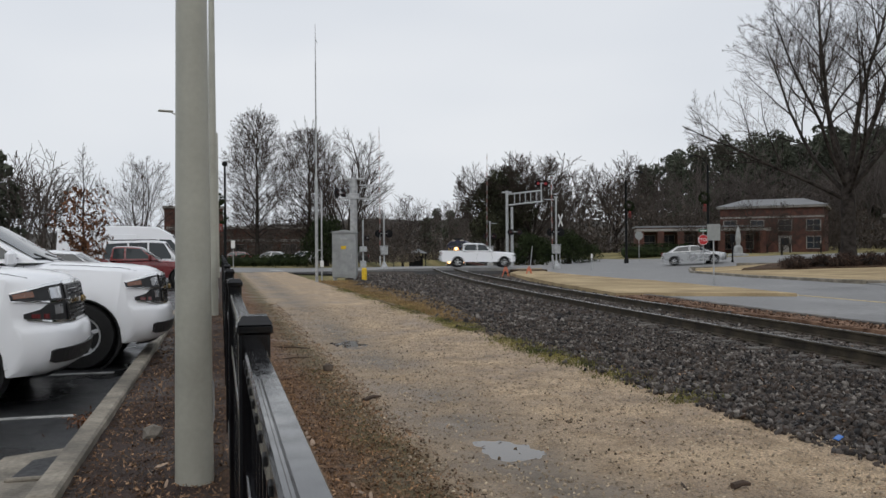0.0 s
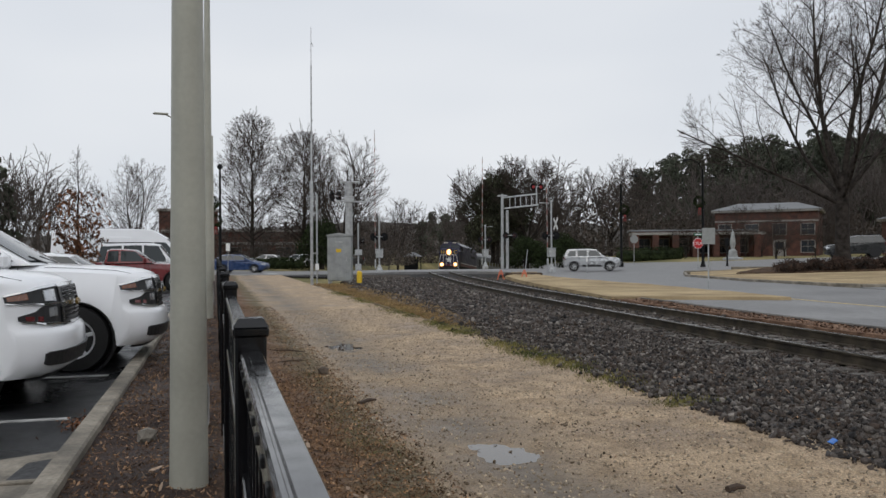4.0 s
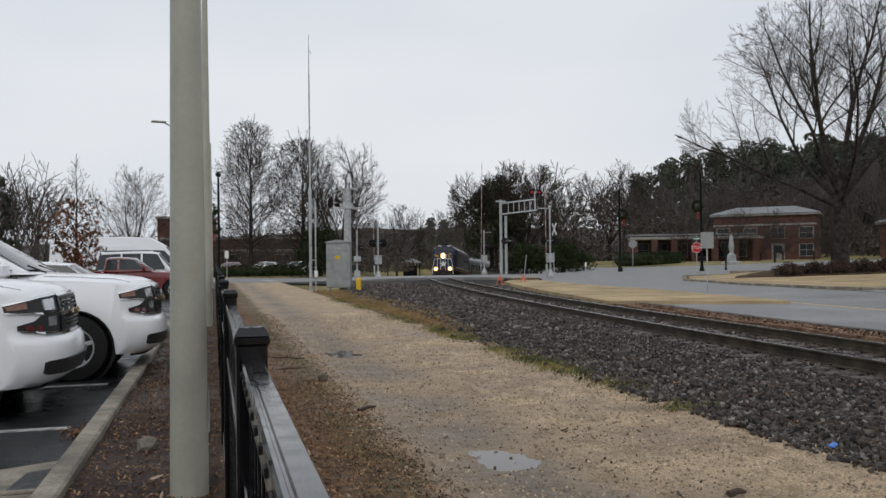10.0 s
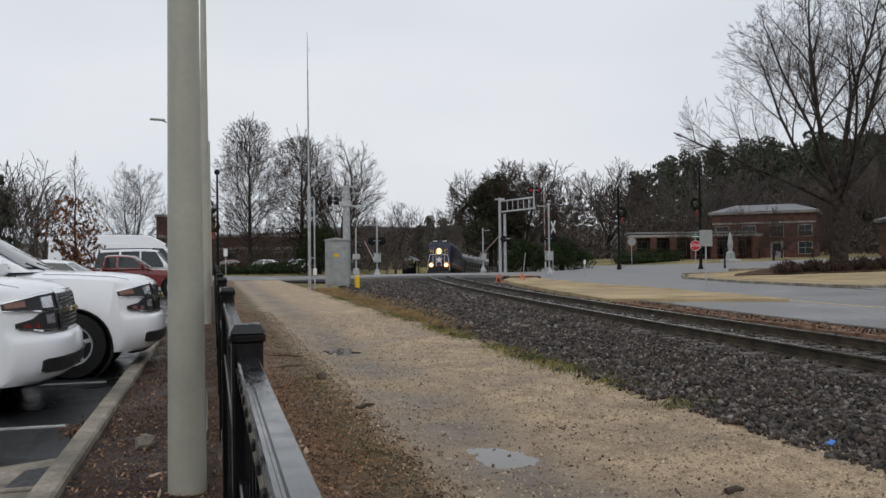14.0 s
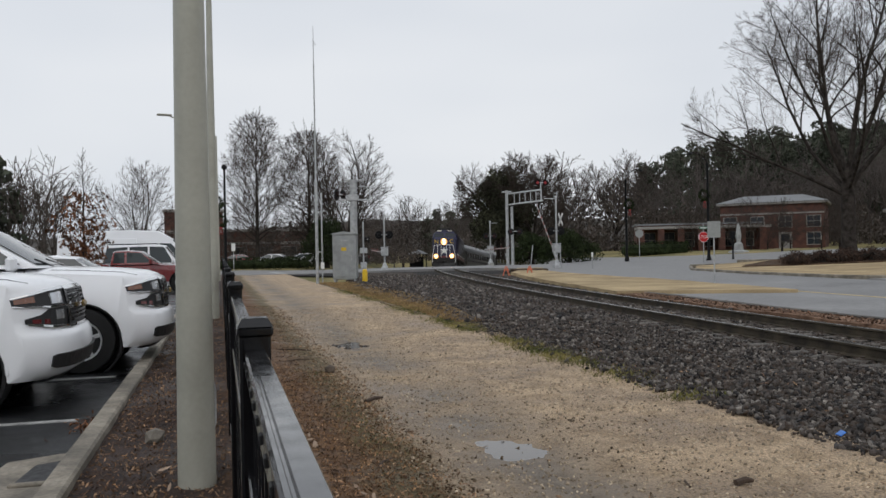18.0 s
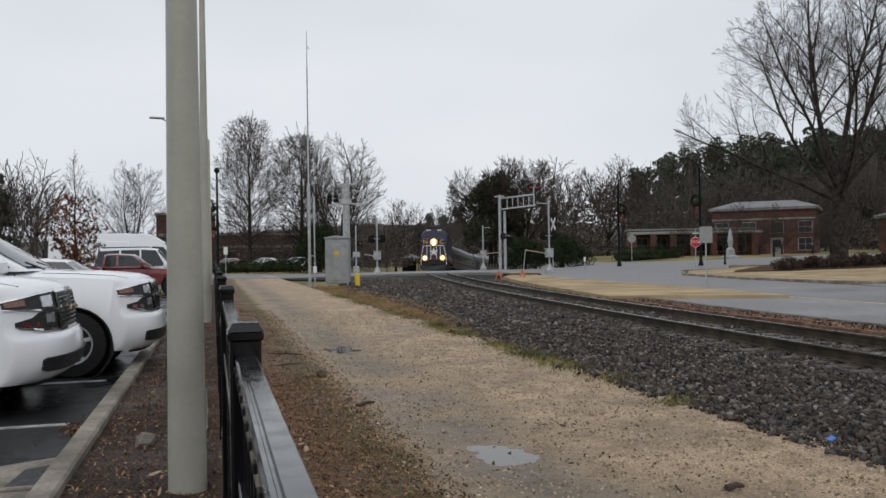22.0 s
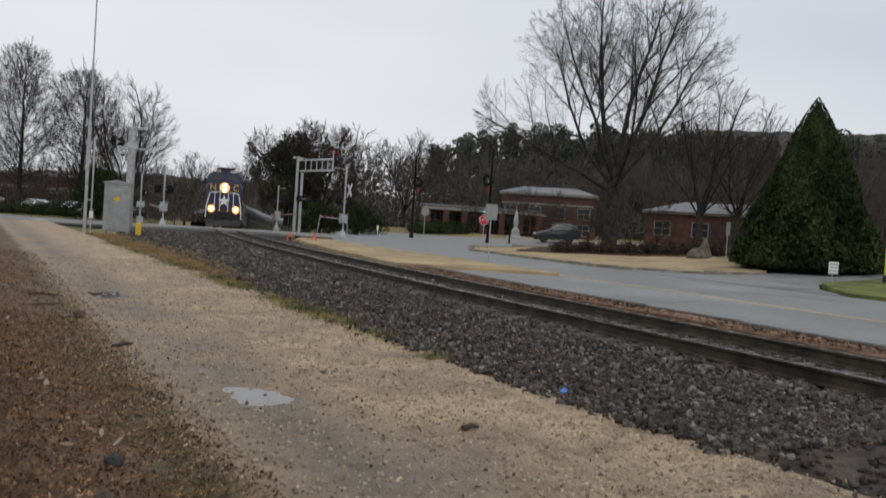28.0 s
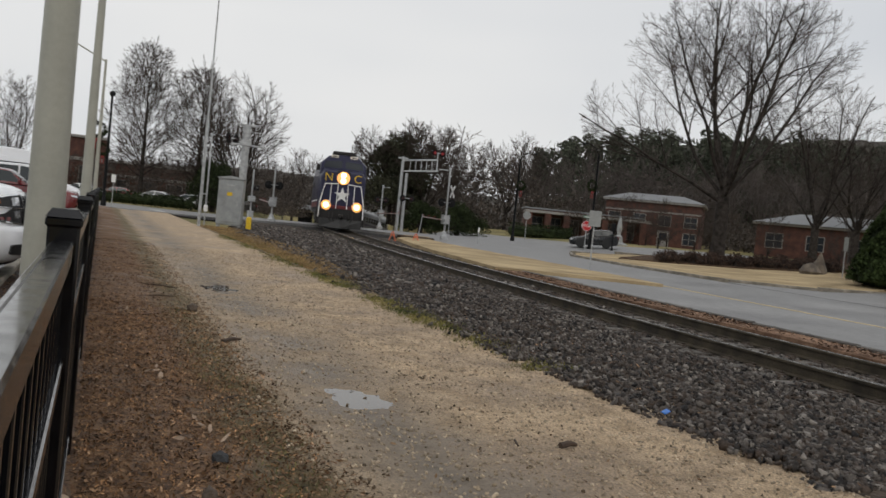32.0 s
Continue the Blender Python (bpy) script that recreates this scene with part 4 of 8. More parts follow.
# ---- street furniture ----


def street_lamp(x, y, z, height, arm, wreath, banner_red=True, red_side=1):
    root = thing("street_lamp", pose(x, y, z), "tall black street lamp with a winter wreath and red bow", "street lamp", "street lamps")
    part("base", Shape().lathe([(0.2, -0.05), (0.2, 0.25), (0.13, 0.5), (0.09, 0.9)], 12), STREET_BLACK, root, smooth=40)
    part("shaft", Shape().tube((0, 0, 0.8), (0, 0, height), 0.115, 0.075, 10), STREET_BLACK, root, smooth=40)
    if arm:
        pts = [(0, 0, height), (arm * 0.35, 0, height + 0.45), (arm * 0.9, 0, height + 0.7), (arm * 1.5, 0, height + 0.72)]
        a = Shape()
        for p, q in zip(pts, pts[1:]):
            a.tube(p, q, 0.045, n=7)
        arm_ob = part("arm", a, STREET_BLACK, root, smooth=40)
        part("lamp_head", Shape().lathe([(0.05, 0.12), (0.14, 0.06), (0.22, -0.06), (0.12, -0.1), (0.02, -0.11)], 14, (arm * 1.55, 0, height + 0.66)), STREET_BLACK, arm_ob, smooth=50)
    else:
        part("lamp_head", Shape().lathe([(0.06, -0.1), (0.2, 0.0), (0.22, 0.16), (0.1, 0.3), (0.02, 0.32)], 14, (0, 0, height)), STREET_BLACK, root, smooth=50)
    if wreath:
        wx = 0.32 * red_side
        pts = []
        rnd = np.random.RandomState(3)
        a = rnd.uniform(0, 2 * np.pi, 700)
        r = 0.38 + rnd.normal(0, 0.06, 700)
        pts = np.stack([wx + r * np.cos(a), rnd.normal(0, 0.06, 700), wreath + r * np.sin(a)], 1)
        v, f = foliage(pts, 0.14, 3)
        part("wreath", mesh_from("wreath", v, f, HEDGE), HEDGE, root, "green winter wreath")
        part("bow", Shape().box((wx, -0.1, wreath - 0.55), (0.22, 0.08, 0.18), None, 0.05).box((wx - 0.08, -0.08, wreath - 0.85), (0.07, 0.04, 0.38), None, 0.02).box((wx + 0.08, -0.08, wreath - 0.85), (0.07, 0.04, 0.38), None, 0.02), BOW, root, "red ribbon bow")


BOW = material("red_ribbon", (0.24, 0.03, 0.025), 0.5, var=0.15, scale=9)


def street_furniture():
    street_lamp(36.1, 56.7, 0.12, 7.7, -0.95, 5.2, red_side=-1)
    street_lamp(34.2, 66.4, 0.2, 7.3, 0.95, 5.0, red_side=1)
    street_lamp(0.35, 64.6, 0.0, 7.9, 0, 4.0, red_side=-1)
    street_lamp(-0.6, 49.2, 0.0, 7.4, 0, 4.4, red_side=1)
    # stop sign with a street-name plate
    root = thing("stop_sign", pose(34.6, 55.0, 0.05, 0, 0, -20), "red octagonal stop sign with a green street plate", "stop sign")
    part("post", Shape().tube((0, 0.03, -0.1), (0, 0.03, 3.0), 0.03, n=6), GALV, root)
    octagon = [(0.40 * math.cos(math.pi / 8 + i * math.pi / 4), 2.05 + 0.40 * math.sin(math.pi / 8 + i * math.pi / 4)) for i in range(8)]
    inner = [(x * 0.93, 2.05 + (z - 2.05) * 0.93) for x, z in octagon]
    part("border", Shape().prism(octagon, -0.012, 0.0, "y"), WHITE, root)
    face = part("face", Shape().prism(inner, -0.018, -0.006, "y"), SIGN_RED, root)
    text = bpy.data.curves.new("lettering", "FONT")
    text.body, text.size, text.align_x, text.align_y, text.extrude = "STOP", 0.3, "CENTER", "CENTER", 0.003
    text.materials.append(WHITE)
    ob = new("lettering", text)
    ob.parent = face
    ob.matrix_basis = pose(0, -0.024, 2.05, 90, 0, 0)
    part("street_plate", Shape().box((0.0, 0, 2.72), (0.62, 0.015, 0.2), None, 0.003), GREEN, root, "green street-name plate")
    part("plate_writing", Shape().box((0, -0.011, 2.72), (0.46, 0.006, 0.07)), WHITE, root)
    # backs of signs
    def back_sign(x, y, w, h, zc, top, label, round_=False, turn=-20, panel=SIGN_GREY):
        r = thing("road_sign", pose(x, y, rise(x, y), 0, 0, turn), label, "road sign")
        part("post", Shape().tube((0, 0, -0.15), (0, 0, top), 0.028, n=6), GALV, r)
        if round_:
            part("panel", Shape().prism([(w / 2 * math.cos(math.pi / 8 + i * math.pi / 4), zc + w / 2 * math.sin(math.pi / 8 + i * math.pi / 4)) for i in range(8)], -0.035, -0.028, "y"), panel, r)
        else:
            part("panel", Shape().box((0, -0.035, zc), (w, 0.01, h), None, 0.003), panel, r)
        return r
    back_sign(18.7, 29.0, 0.5, 0.64, 2.08, 2.4, "bare metal back of a road sign on a thin post")
    back_sign(36.6, 68.6, 0.78, 0.78, 2.3, 2.6, "bare metal back of an octagonal road sign", True)
    back_sign(24.4, 52.4, 0.12, 0.3, 1.0, 1.15, "short slim roadside marker post", panel=WHITE)
    back_sign(37.2, 33.2, 0.24, 0.75, 1.9, 2.3, "narrow grey roadside sign on a thin post")
    back_sign(0.9, 63.5, 0.3, 0.55, 2.0, 2.3, "small white roadside sign on a thin post", panel=WHITE)
    small = back_sign(31.6, 22.4, 0.45, 0.53, 0.62, 0.9, "small white roadside notice with unreadable writing", panel=WHITE)
    for i in range(4):
        part("writing_bar", Shape().box((0, -0.043, 0.78 - i * 0.13), (0.38, 0.004, 0.045)), SIGN_GREY, small)
    # pedestal beside the street lamp
    r = thing("signal_pedestal", pose(37.2, 55.2, 0.2), "short black signal pedestal beside the street", "signal post")
    part("base", Shape().lathe([(0.26, -0.1), (0.26, 0.12), (0.1, 0.2), (0.07, 0.4)], 12), STREET_BLACK, r)
    part("post", Shape().tube((0, 0, 0.2), (0, 0, 2.2), 0.06, n=8), STREET_BLACK, r)
    part("head", Shape().box((0, 0, 2.0), (0.3, 0.25, 0.6), None, 0.04), STREET_BLACK, r)
    # delineator posts by the shrubs
    for x, y, h, tilt in ((27.6, 72.5, 1.9, 7), (30.2, 71.6, 1.75, -3)):
        r = thing("marker_post", pose(x, y, 0, 0, tilt, 0), "weathered thin marker post beside the shrubs", "post")
        part("stake", Shape().box((0, 0, h / 2 - 0.1), (0.07, 0.05, h), None, 0.01), GALV, r)
    # trestles by the track
    for x, y in ((15.6, 44.9), (16.9, 44.6)):
        r = thing("barricade", pose(x, y, 0.0, 0, 0, -15), "small orange folding barricade beside the track", "barricade", "orange barricades")
        for s in (-1, 1):
            part("leg", Shape().tube((s * 0.2, -0.1, -0.05), (s * 0.03, 0, 0.5), 0.024, n=6), ORANGE, r)
            part("back_leg", Shape().tube((s * 0.15, 0.2, -0.05), (s * 0.02, 0.02, 0.47), 0.02, n=6), ORANGE, r)
        part("board", Shape().box((0, -0.06, 0.3), (0.26, 0.025, 0.1), None, 0.005), ORANGE, r)
    # low kiosk roof far left of the track
    r = thing("kiosk", pose(25.4, 108.8, rise(25.4, 108.8) + 0.5), "small dark open kiosk with a pale hipped roof", "kiosk")
    for sx in (-1, 1):
        for sy in (-1, 1):
            part("post", Shape().box((sx * 0.9, sy * 0.9, 1.0), (0.1, 0.1, 2.0), None, 0.01), STREET_BLACK, r)
    part("wall", Shape().box((0, 0.85, 0.8), (1.7, 0.08, 1.5), None, 0.01), STREET_BLACK, r)
    part("roof", Shape().loft([[(-1.15, -1.15, 1.95), (1.15, -1.15, 1.95), (1.15, 1.15, 1.95), (-1.15, 1.15, 1.95)], [(-0.12, -0.12, 2.55), (0.12, -0.12, 2.55), (0.12, 0.12, 2.55), (-0.12, 0.12, 2.55)]]), ROOF, r)


GREEN = material("sign_green", (0.01, 0.12, 0.06), 0.45, var=0.1, scale=9)

# ---- trees ----


def sticks(rows, sides=3):
    """Tapered twigs from rows of (x, y, z, x, y, z, radius, radius): arrays of points and faces."""
    a = np.asarray(rows, float)
    p, q = a[:, 0:3], a[:, 3:6]
    d = q - p
    d /= np.maximum(1e-9, np.linalg.norm(d, axis=1))[:, None]
    ref = np.where(np.abs(d[:, 2:3]) > 0.8, np.array([[1.0, 0, 0]]), np.array([[0, 0, 1.0]]))
    u = np.cross(d, ref)
    u /= np.linalg.norm(u, axis=1)[:, None]
    w = np.cross(d, u)
    ang = 2 * np.pi * np.arange(sides) / sides
    ring = u[:, None, :] * np.cos(ang)[None, :, None] + w[:, None, :] * np.sin(ang)[None, :, None]
    v = np.concatenate([p[:, None, :] + ring * a[:, 6][:, None, None], q[:, None, :] + ring * a[:, 7][:, None, None]], 1)
    i = np.arange(sides)
    j = (i + 1) % sides
    f = np.stack([i, j, sides + j, sides + i], 1)[None] + (np.arange(len(a)) * 2 * sides)[:, None, None]
    return v.reshape(-1, 3), f.reshape(-1, 4)


class Growth:
    """A bare tree grown limb by limb inside a crown: an ellipsoid of half-width wide about a height mid, of half-height tall."""

    def __init__(self, seed, thin, wide, mid, tall, kids, ratio, angle, rise_up, floor=0.0, wander=0.1, first=0.25, full=0.01):
        self.rnd = random.Random(seed)
        self.thin, self.wide, self.mid, self.tall, self.floor = thin, wide, mid, tall, floor
        self.kids, self.ratio, self.angle, self.rise_up, self.wander = kids, ratio, angle, rise_up, wander
        self.first, self.full, self.thick, self.fine = first, full, [], []

    def reach(self, p, d):
        """How far the crown goes on from p along d."""
        ox, oy, oz = p.x / self.wide, p.y / self.wide, (p.z - self.mid) / self.tall
        dx, dy, dz = d.x / self.wide, d.y / self.wide, d.z / self.tall
        a, b, c = dx * dx + dy * dy + dz * dz, ox * dx + oy * dy + oz * dz, ox * ox + oy * oy + oz * oz - 1
        k = b * b - a * c
        return max(0.0, (-b + math.sqrt(k)) / a) if k > 0 else 0.0

    def limb(self, p, d, length, r, level):
        rnd, thin = self.rnd, self.thin
        n = (10, 6, 3, 2, 1)[level]
        last = len(self.kids)
        tip = thin * 0.45 if level == last else max(thin * 0.8, r * 0.24)
        pts, ways, radii = [p], [], [r]
        for i in range(n):
            g = self.wander * (0.8 if level == 0 else 1.0)
            d = (d + Vector((rnd.gauss(0, g), rnd.gauss(0, g), rnd.gauss(0, g * 0.7) + self.rise_up[level] / n))).normalized()
            p = p + d * (length / n)
            pts.append(p)
            ways.append(d)
            radii.append(r + (tip - r) * ((i + 1) / n) ** 0.95)
            row = (*pts[-2], *p, radii[-2], radii[-1])
            (self.thick if radii[-2] > 2.6 * thin else self.fine).append(row)
        if level == last:
            return
        k = max(2, round(self.kids[level] * min(1.0, length / (self.full * (1, 1, 0.4, 0.2)[level]))))
        turn = rnd.uniform(0, 6.28)
        first = self.first if level == 0 else 0.15
        for j in range(k + 1):
            t = first + (1 - first) * (j + rnd.uniform(-0.3, 0.3)) / k
            t = min(0.999, max(0.05, t))
            i = int(t * n)
            at = pts[i].lerp(pts[i + 1], t * n - i)
            way = ways[i]
            turn += 2.4 + rnd.uniform(-0.5, 0.5)
            u = way.orthogonal().normalized()
            w = way.cross(u)
            ang = radians(self.angle[level] * rnd.uniform(0.7, 1.25)) * (0.5 if j == k else 1.0)
            nd = way * math.cos(ang) + (u * math.cos(turn) + w * math.sin(turn)) * math.sin(ang)
            if at.z + nd.z * length * 0.4 < self.floor:
                nd.z = abs(nd.z) + 0.2
                nd.normalize()
            l = length * self.ratio[level] * (1.2 - 0.75 * t) * rnd.uniform(0.7, 1.2)
            l = min(l, self.reach(at, nd) * rnd.uniform(0.86, 1.05) + 0.015 * self.tall)
            here = radii[i] + (radii[i + 1] - radii[i]) * (t * n - i)
            self.limb(at, nd, l, max(thin * 0.75, min(here * 0.72, here * (0.42 + 0.25 * t))), level + 1)


def fan_tree(height, seed, trunk=0.6, width=0.9, thin=0.011, limbs=9, kids=(9, 7, 5, 3), fork_at=0.19, mid=0.56, spread=62, low=0.24, first=0.3, lift=0.12):
    """A broad tree: a short flared trunk that divides into long rising limbs."""
    g = Growth(seed, thin, width * height / 2, mid * height, (1 - mid) * height, kids, (0.55, 0.52, 0.55, 0.6), (40, 36, 34, 32), (lift, 0.1, 0.08, 0.1, 0.1), low * height, 0.085, first)
    top = fork_at * height
    stem = Shape().lathe([(trunk * 1.45, -0.1), (trunk * 1.18, 0.3), (trunk * 1.02, 0.9), (trunk * 0.95, top * 0.6), (trunk * 0.97, top * 0.9), (trunk * 0.72, top * 1.12), (trunk * 0.3, top * 1.3)], 18)
    for k in range(limbs):
        a = k * 2.4 + g.rnd.uniform(-0.3, 0.3)
        t = (k + 0.5) / limbs
        tilt = radians(4 + (spread - 4) * t ** 0.7)
        d = Vector((math.cos(a) * math.sin(tilt), math.sin(a) * math.sin(tilt), math.cos(tilt)))
        p = Vector((math.cos(a) * trunk * 0.35, math.sin(a) * trunk * 0.35, top * (1.15 - 0.32 * t)))
        g.limb(p, d, g.reach(p, d) * g.rnd.uniform(0.92, 1.0), trunk * g.rnd.uniform(0.34, 0.46) * (1.1 - 0.35 * t), 0)
    return stem, g


def leader_tree(height, seed, trunk=0.34, width=0.45, thin=0.013, branches=44, kids=(7, 5, 3), clear=0.16, slim=0.8):
    """An upright tree: one stem to the top with rising side branches, widest below the middle."""
    g = Growth(seed, thin, width * height / 2 * 1.25, 0.45 * height, 0.57 * height, (0,) + kids, (0.5, 0.5, 0.55, 0.6), (40, 38, 36, 34), (0.0, 0.3, 0.12, 0.1, 0.1), clear * height, 0.09, 0.25, width * height * 0.42)
    n = 26
    pts = [Vector((0, 0, -0.1))]
    rings = [[(trunk * 1.35 * math.cos(a), trunk * 1.35 * math.sin(a), -0.1) for a in np.arange(10) * math.pi / 5]]
    for i in range(n):
        t = (i + 1) / n
        q = Vector((g.rnd.gauss(0, 0.004) * height * t, g.rnd.gauss(0, 0.004) * height * t, height * t))
        q = q if i else Vector((0, 0, height / n))
        r2 = max(thin, trunk * (1 - t) ** 0.9)
        rings.append([(q.x + r2 * math.cos(a), q.y + r2 * math.sin(a), q.z) for a in np.arange(10) * math.pi / 5])
        pts.append(q)
    stem = Shape().loft(rings)
    turn = 0.0
    for k in range(branches):
        t = clear + (0.985 - clear) * (k / (branches - 1)) ** 1.2
        turn += 2.4 + g.rnd.uniform(-0.4, 0.4)
        at = pts[int(t * n)].lerp(pts[min(n, int(t * n) + 1)], t * n - int(t * n))
        tilt = radians(62 - 34 * t)
        d = Vector((math.cos(turn) * math.sin(tilt), math.sin(turn) * math.sin(tilt), math.cos(tilt)))
        share = min(1.0, 0.62 + (t - clear) * 1.9) * (1 - max(0.0, t - 0.3) / 0.7) ** slim
        l = (width * height / 2 * share / math.sin(tilt) + 0.035 * height) * g.rnd.uniform(0.78, 1.1)
        g.limb(at, d, l, max(thin, trunk * (1 - t) * 0.34), 1)
    return stem, g


def bare_tree(x, y, z, height, seed, label, form=fan_tree, turn=0.0, **kw):
    root = thing("bare_tree", pose(x, y, z, 0, 0, turn), label, "tree")
    stem, g = form(height, seed, **kw)
    part("trunk", stem, BARK, root, smooth=60)
    if g.thick:
        part("branchwork", mesh_from("branchwork", *sticks(g.thick, 6), BARK), BARK, root)
    part("crown", mesh_from("crown", *sticks(g.fine), TWIG), TWIG, root)
    return root


def leaf_card(n=1):
    return [(-0.5, 0, 0), (0, -0.22, 0.06), (0.5, 0, 0), (0, 0.22, 0.06)], [(0, 1, 2, 3)]


def foliage(points, size, seed, squash=0.7):
    """Clumps of small leaves at points: arrays."""
    rnd = np.random.RandomState(seed)
    v, f = leaf_card()
    n = len(points)
    sc = (size * rnd.uniform(0.6, 1.3, n))[:, None] * np.ones((1, 3))
    return scatter(v, f, np.asarray(points), sc, rnd.uniform(-np.pi, np.pi, (n, 3)))


def mesh_from(name, v, f, mat):
    me = bpy.data.meshes.new(name)
    v, f = np.asarray(v, np.float32), np.asarray(f, np.int32)
    k = f.shape[1]
    me.vertices.add(len(v))
    me.vertices.foreach_set("co", v.ravel())
    me.loops.add(f.size)
    me.loops.foreach_set("vertex_index", f.ravel())
    me.polygons.add(len(f))
    me.polygons.foreach_set("loop_start", np.arange(0, f.size, k, dtype=np.int32))
    me.polygons.foreach_set("loop_total", np.full(len(f), k, dtype=np.int32))
    me.materials.append(mat)
    me.update(calc_edges=True)
    return me


def cone_evergreen(x, y, z, height, radius, seed):
    rnd = np.random.RandomState(seed)
    root = thing("holly_tree", pose(x, y, z), "tall dense dark green conical holly tree", "tree")
    part("trunk", Shape().tube((0, 0, -0.1), (0, 0, height * 0.93), 0.2, 0.03, 8), BARK, root)
    n = 30000
    h = 1 - np.sqrt(rnd.uniform(0, 1, n))
    a = rnd.uniform(0, 2 * np.pi, n)
    lobe = 1 + 0.06 * np.sin(5 * a + 9 * h) + 0.05 * np.sin(11 * a - 17 * h)
    prof = (1 - h) ** 0.82 * np.clip(h * 14 + 0.72, 0, 1)
    r = radius * prof * lobe * (1 - 0.16 * rnd.uniform(0, 1, n) ** 2)
    pts = np.stack([r * np.cos(a), r * np.sin(a), 0.1 + h * (height - 0.1)], 1)
    v, f = foliage(pts, 0.26, seed)
    part("crown", mesh_from("crown", v, f, HOLLY), HOLLY, root)
    core = [(radius * 0.82 * (1 - k / 10) ** 0.82, 0.12 + k / 10 * height * 0.97) for k in range(11)]
    part("inner_crown", Shape().lathe([(0.01 if r < 0.01 else r, h) for r, h in core], 18), HOLLY, root, smooth=60)


def round_evergreen(x, y, z, height, width, seed, n=9000, size=0.4, mat=None, name="evergreen_tree", label="broad dark evergreen tree with an uneven crown", base=0.16):
    rnd = np.random.RandomState(seed)
    root = thing(name, pose(x, y, z), label, "tree")
    part("trunk", Shape().tube((0, 0, -0.1), (0.1, 0, height * 0.8), 0.3, 0.08, 8), BARK, root)
    limbs = Shape()
    clumps = []
    for i in range(34):
        h = base + (1 - base) * (i / 33)
        a = rnd.uniform(0, 2 * np.pi)
        rr = width / 2 * math.sin(math.pi * min(1, 0.16 + 0.8 * h) ** 0.9) * rnd.uniform(0.35, 0.85)
        c = np.array([rr * math.cos(a), rr * math.sin(a), h * height * 0.9])
        clumps.append((c, width * rnd.uniform(0.11, 0.19)))
        limbs.tube((0, 0, max(0.5, c[2] - rr * 0.6)), tuple(c), 0.07, 0.02, 5, caps=False)
    part("branchwork", limbs, BARK, root)
    pts = []
    for c, r in clumps:
        k = n // len(clumps)
        d = rnd.normal(0, 1, (k, 3))
        d /= np.linalg.norm(d, axis=1)[:, None]
        pts.append(c + d * (r * rnd.uniform(0.45, 1.05, k) ** 0.5)[:, None] * (1, 1, 0.75))
    v, f = foliage(np.concatenate(pts), size, seed)
    part("crown", mesh_from("crown", v, f, mat or PINE), mat or PINE, root)


def hedge(name, x0, y0, x1, y1, width, height, seed, base=None, label="clipped dark green hedge"):
    rnd = np.random.RandomState(seed)
    d = Vector((x1 - x0, y1 - y0, 0))
    mid = Vector(((x0 + x1) / 2, (y0 + y1) / 2, 0))
    z = rise(mid.x, mid.y) if base is None else base
    root = thing(name, Matrix.Translation((mid.x, mid.y, z)) @ Matrix.Rotation(math.atan2(d.y, d.x), 4, "Z"), label, "hedge")
    part("inner_growth", Shape().box((0, 0, height * 0.45), (d.length - 0.2, width - 0.25, height * 0.85), None, width * 0.2), HEDGE, root)
    n = int((d.length * (height * 2 + width)) * 45)
    n = min(n, 9000)
    t = rnd.uniform(-0.5, 0.5, n) * d.length
    s = rnd.uniform(0, 2 * height + width, n)
    px = np.where(s < height, -width / 2, np.where(s < height + width, s - height - width / 2, width / 2))
    pz = np.where(s < height, s, np.where(s < height + width, height, 2 * height + width - s))
    corner = 0.18 * height
    pz -= np.clip(np.abs(px) - width / 2 + corner, 0, 9) * np.clip(pz - height + corner, 0, 9) / corner
    pts = np.stack([t, px, pz], 1) + rnd.normal(0, 0.06, (n, 3)) + (0.06 * np.sin(t * 1.7))[:, None] * (0, 0, 1)
    v, f = foliage(pts, 0.24, seed)
    part("leaves", mesh_from("leaves", v, f, HEDGE), HEDGE, root)


# the big bare tree by the street, and its neighbours
bare_tree(38.6, 44.8, 0.72, 17.8, 11, "huge spreading bare shade tree with a thick trunk", trunk=0.43, width=1.12, thin=0.0078, limbs=10, kids=(10, 7, 5, 3), spread=60, mid=0.54, fork_at=0.25, low=0.33, first=0.36, lift=0.1)
bare_tree(56.8, 54.2, 1.25, 15.6, 5, "tall bare winter tree on the lawn", trunk=0.34, width=0.7, thin=0.014, limbs=8, kids=(8, 6, 4), spread=44)
bare_tree(62.5, 55.0, 1.5, 14.5, 8, "bare winter tree on the lawn", trunk=0.32, width=0.72, thin=0.014, limbs=8, kids=(8, 6, 4), spread=46)
# bare trees across the road behind the hedge
bare_tree(4.2, 101, 0, 17.6, 21, "tall bare oval street tree behind the hedge", leader_tree, trunk=0.28, width=0.54, thin=0.019, branches=50, kids=(9, 5, 3), slim=0.66)
bare_tree(10.6, 104, 0, 16.2, 22, "bare winter tree behind the hedge", leader_tree, trunk=0.3, width=0.6, thin=0.019, branches=42, kids=(9, 5, 3), slim=0.5)
bare_tree(14.6, 99, 0, 16.4, 23, "spreading bare winter tree behind the hedge", trunk=0.4, width=0.7, thin=0.019, limbs=11, kids=(10, 7, 5), spread=50, fork_at=0.13, low=0.2)
bare_tree(27.5, 128, rise(27.5, 128), 12.4, 24, "bare winter tree beyond the track", trunk=0.2, width=0.75, thin=0.02, limbs=8, kids=(8, 7, 4), spread=50)
bare_tree(-7.5, 86, 0, 11.4, 25, "bare winter tree beyond the parking lot", trunk=0.18, width=0.74, thin=0.013, limbs=9, kids=(8, 7, 4), spread=52)
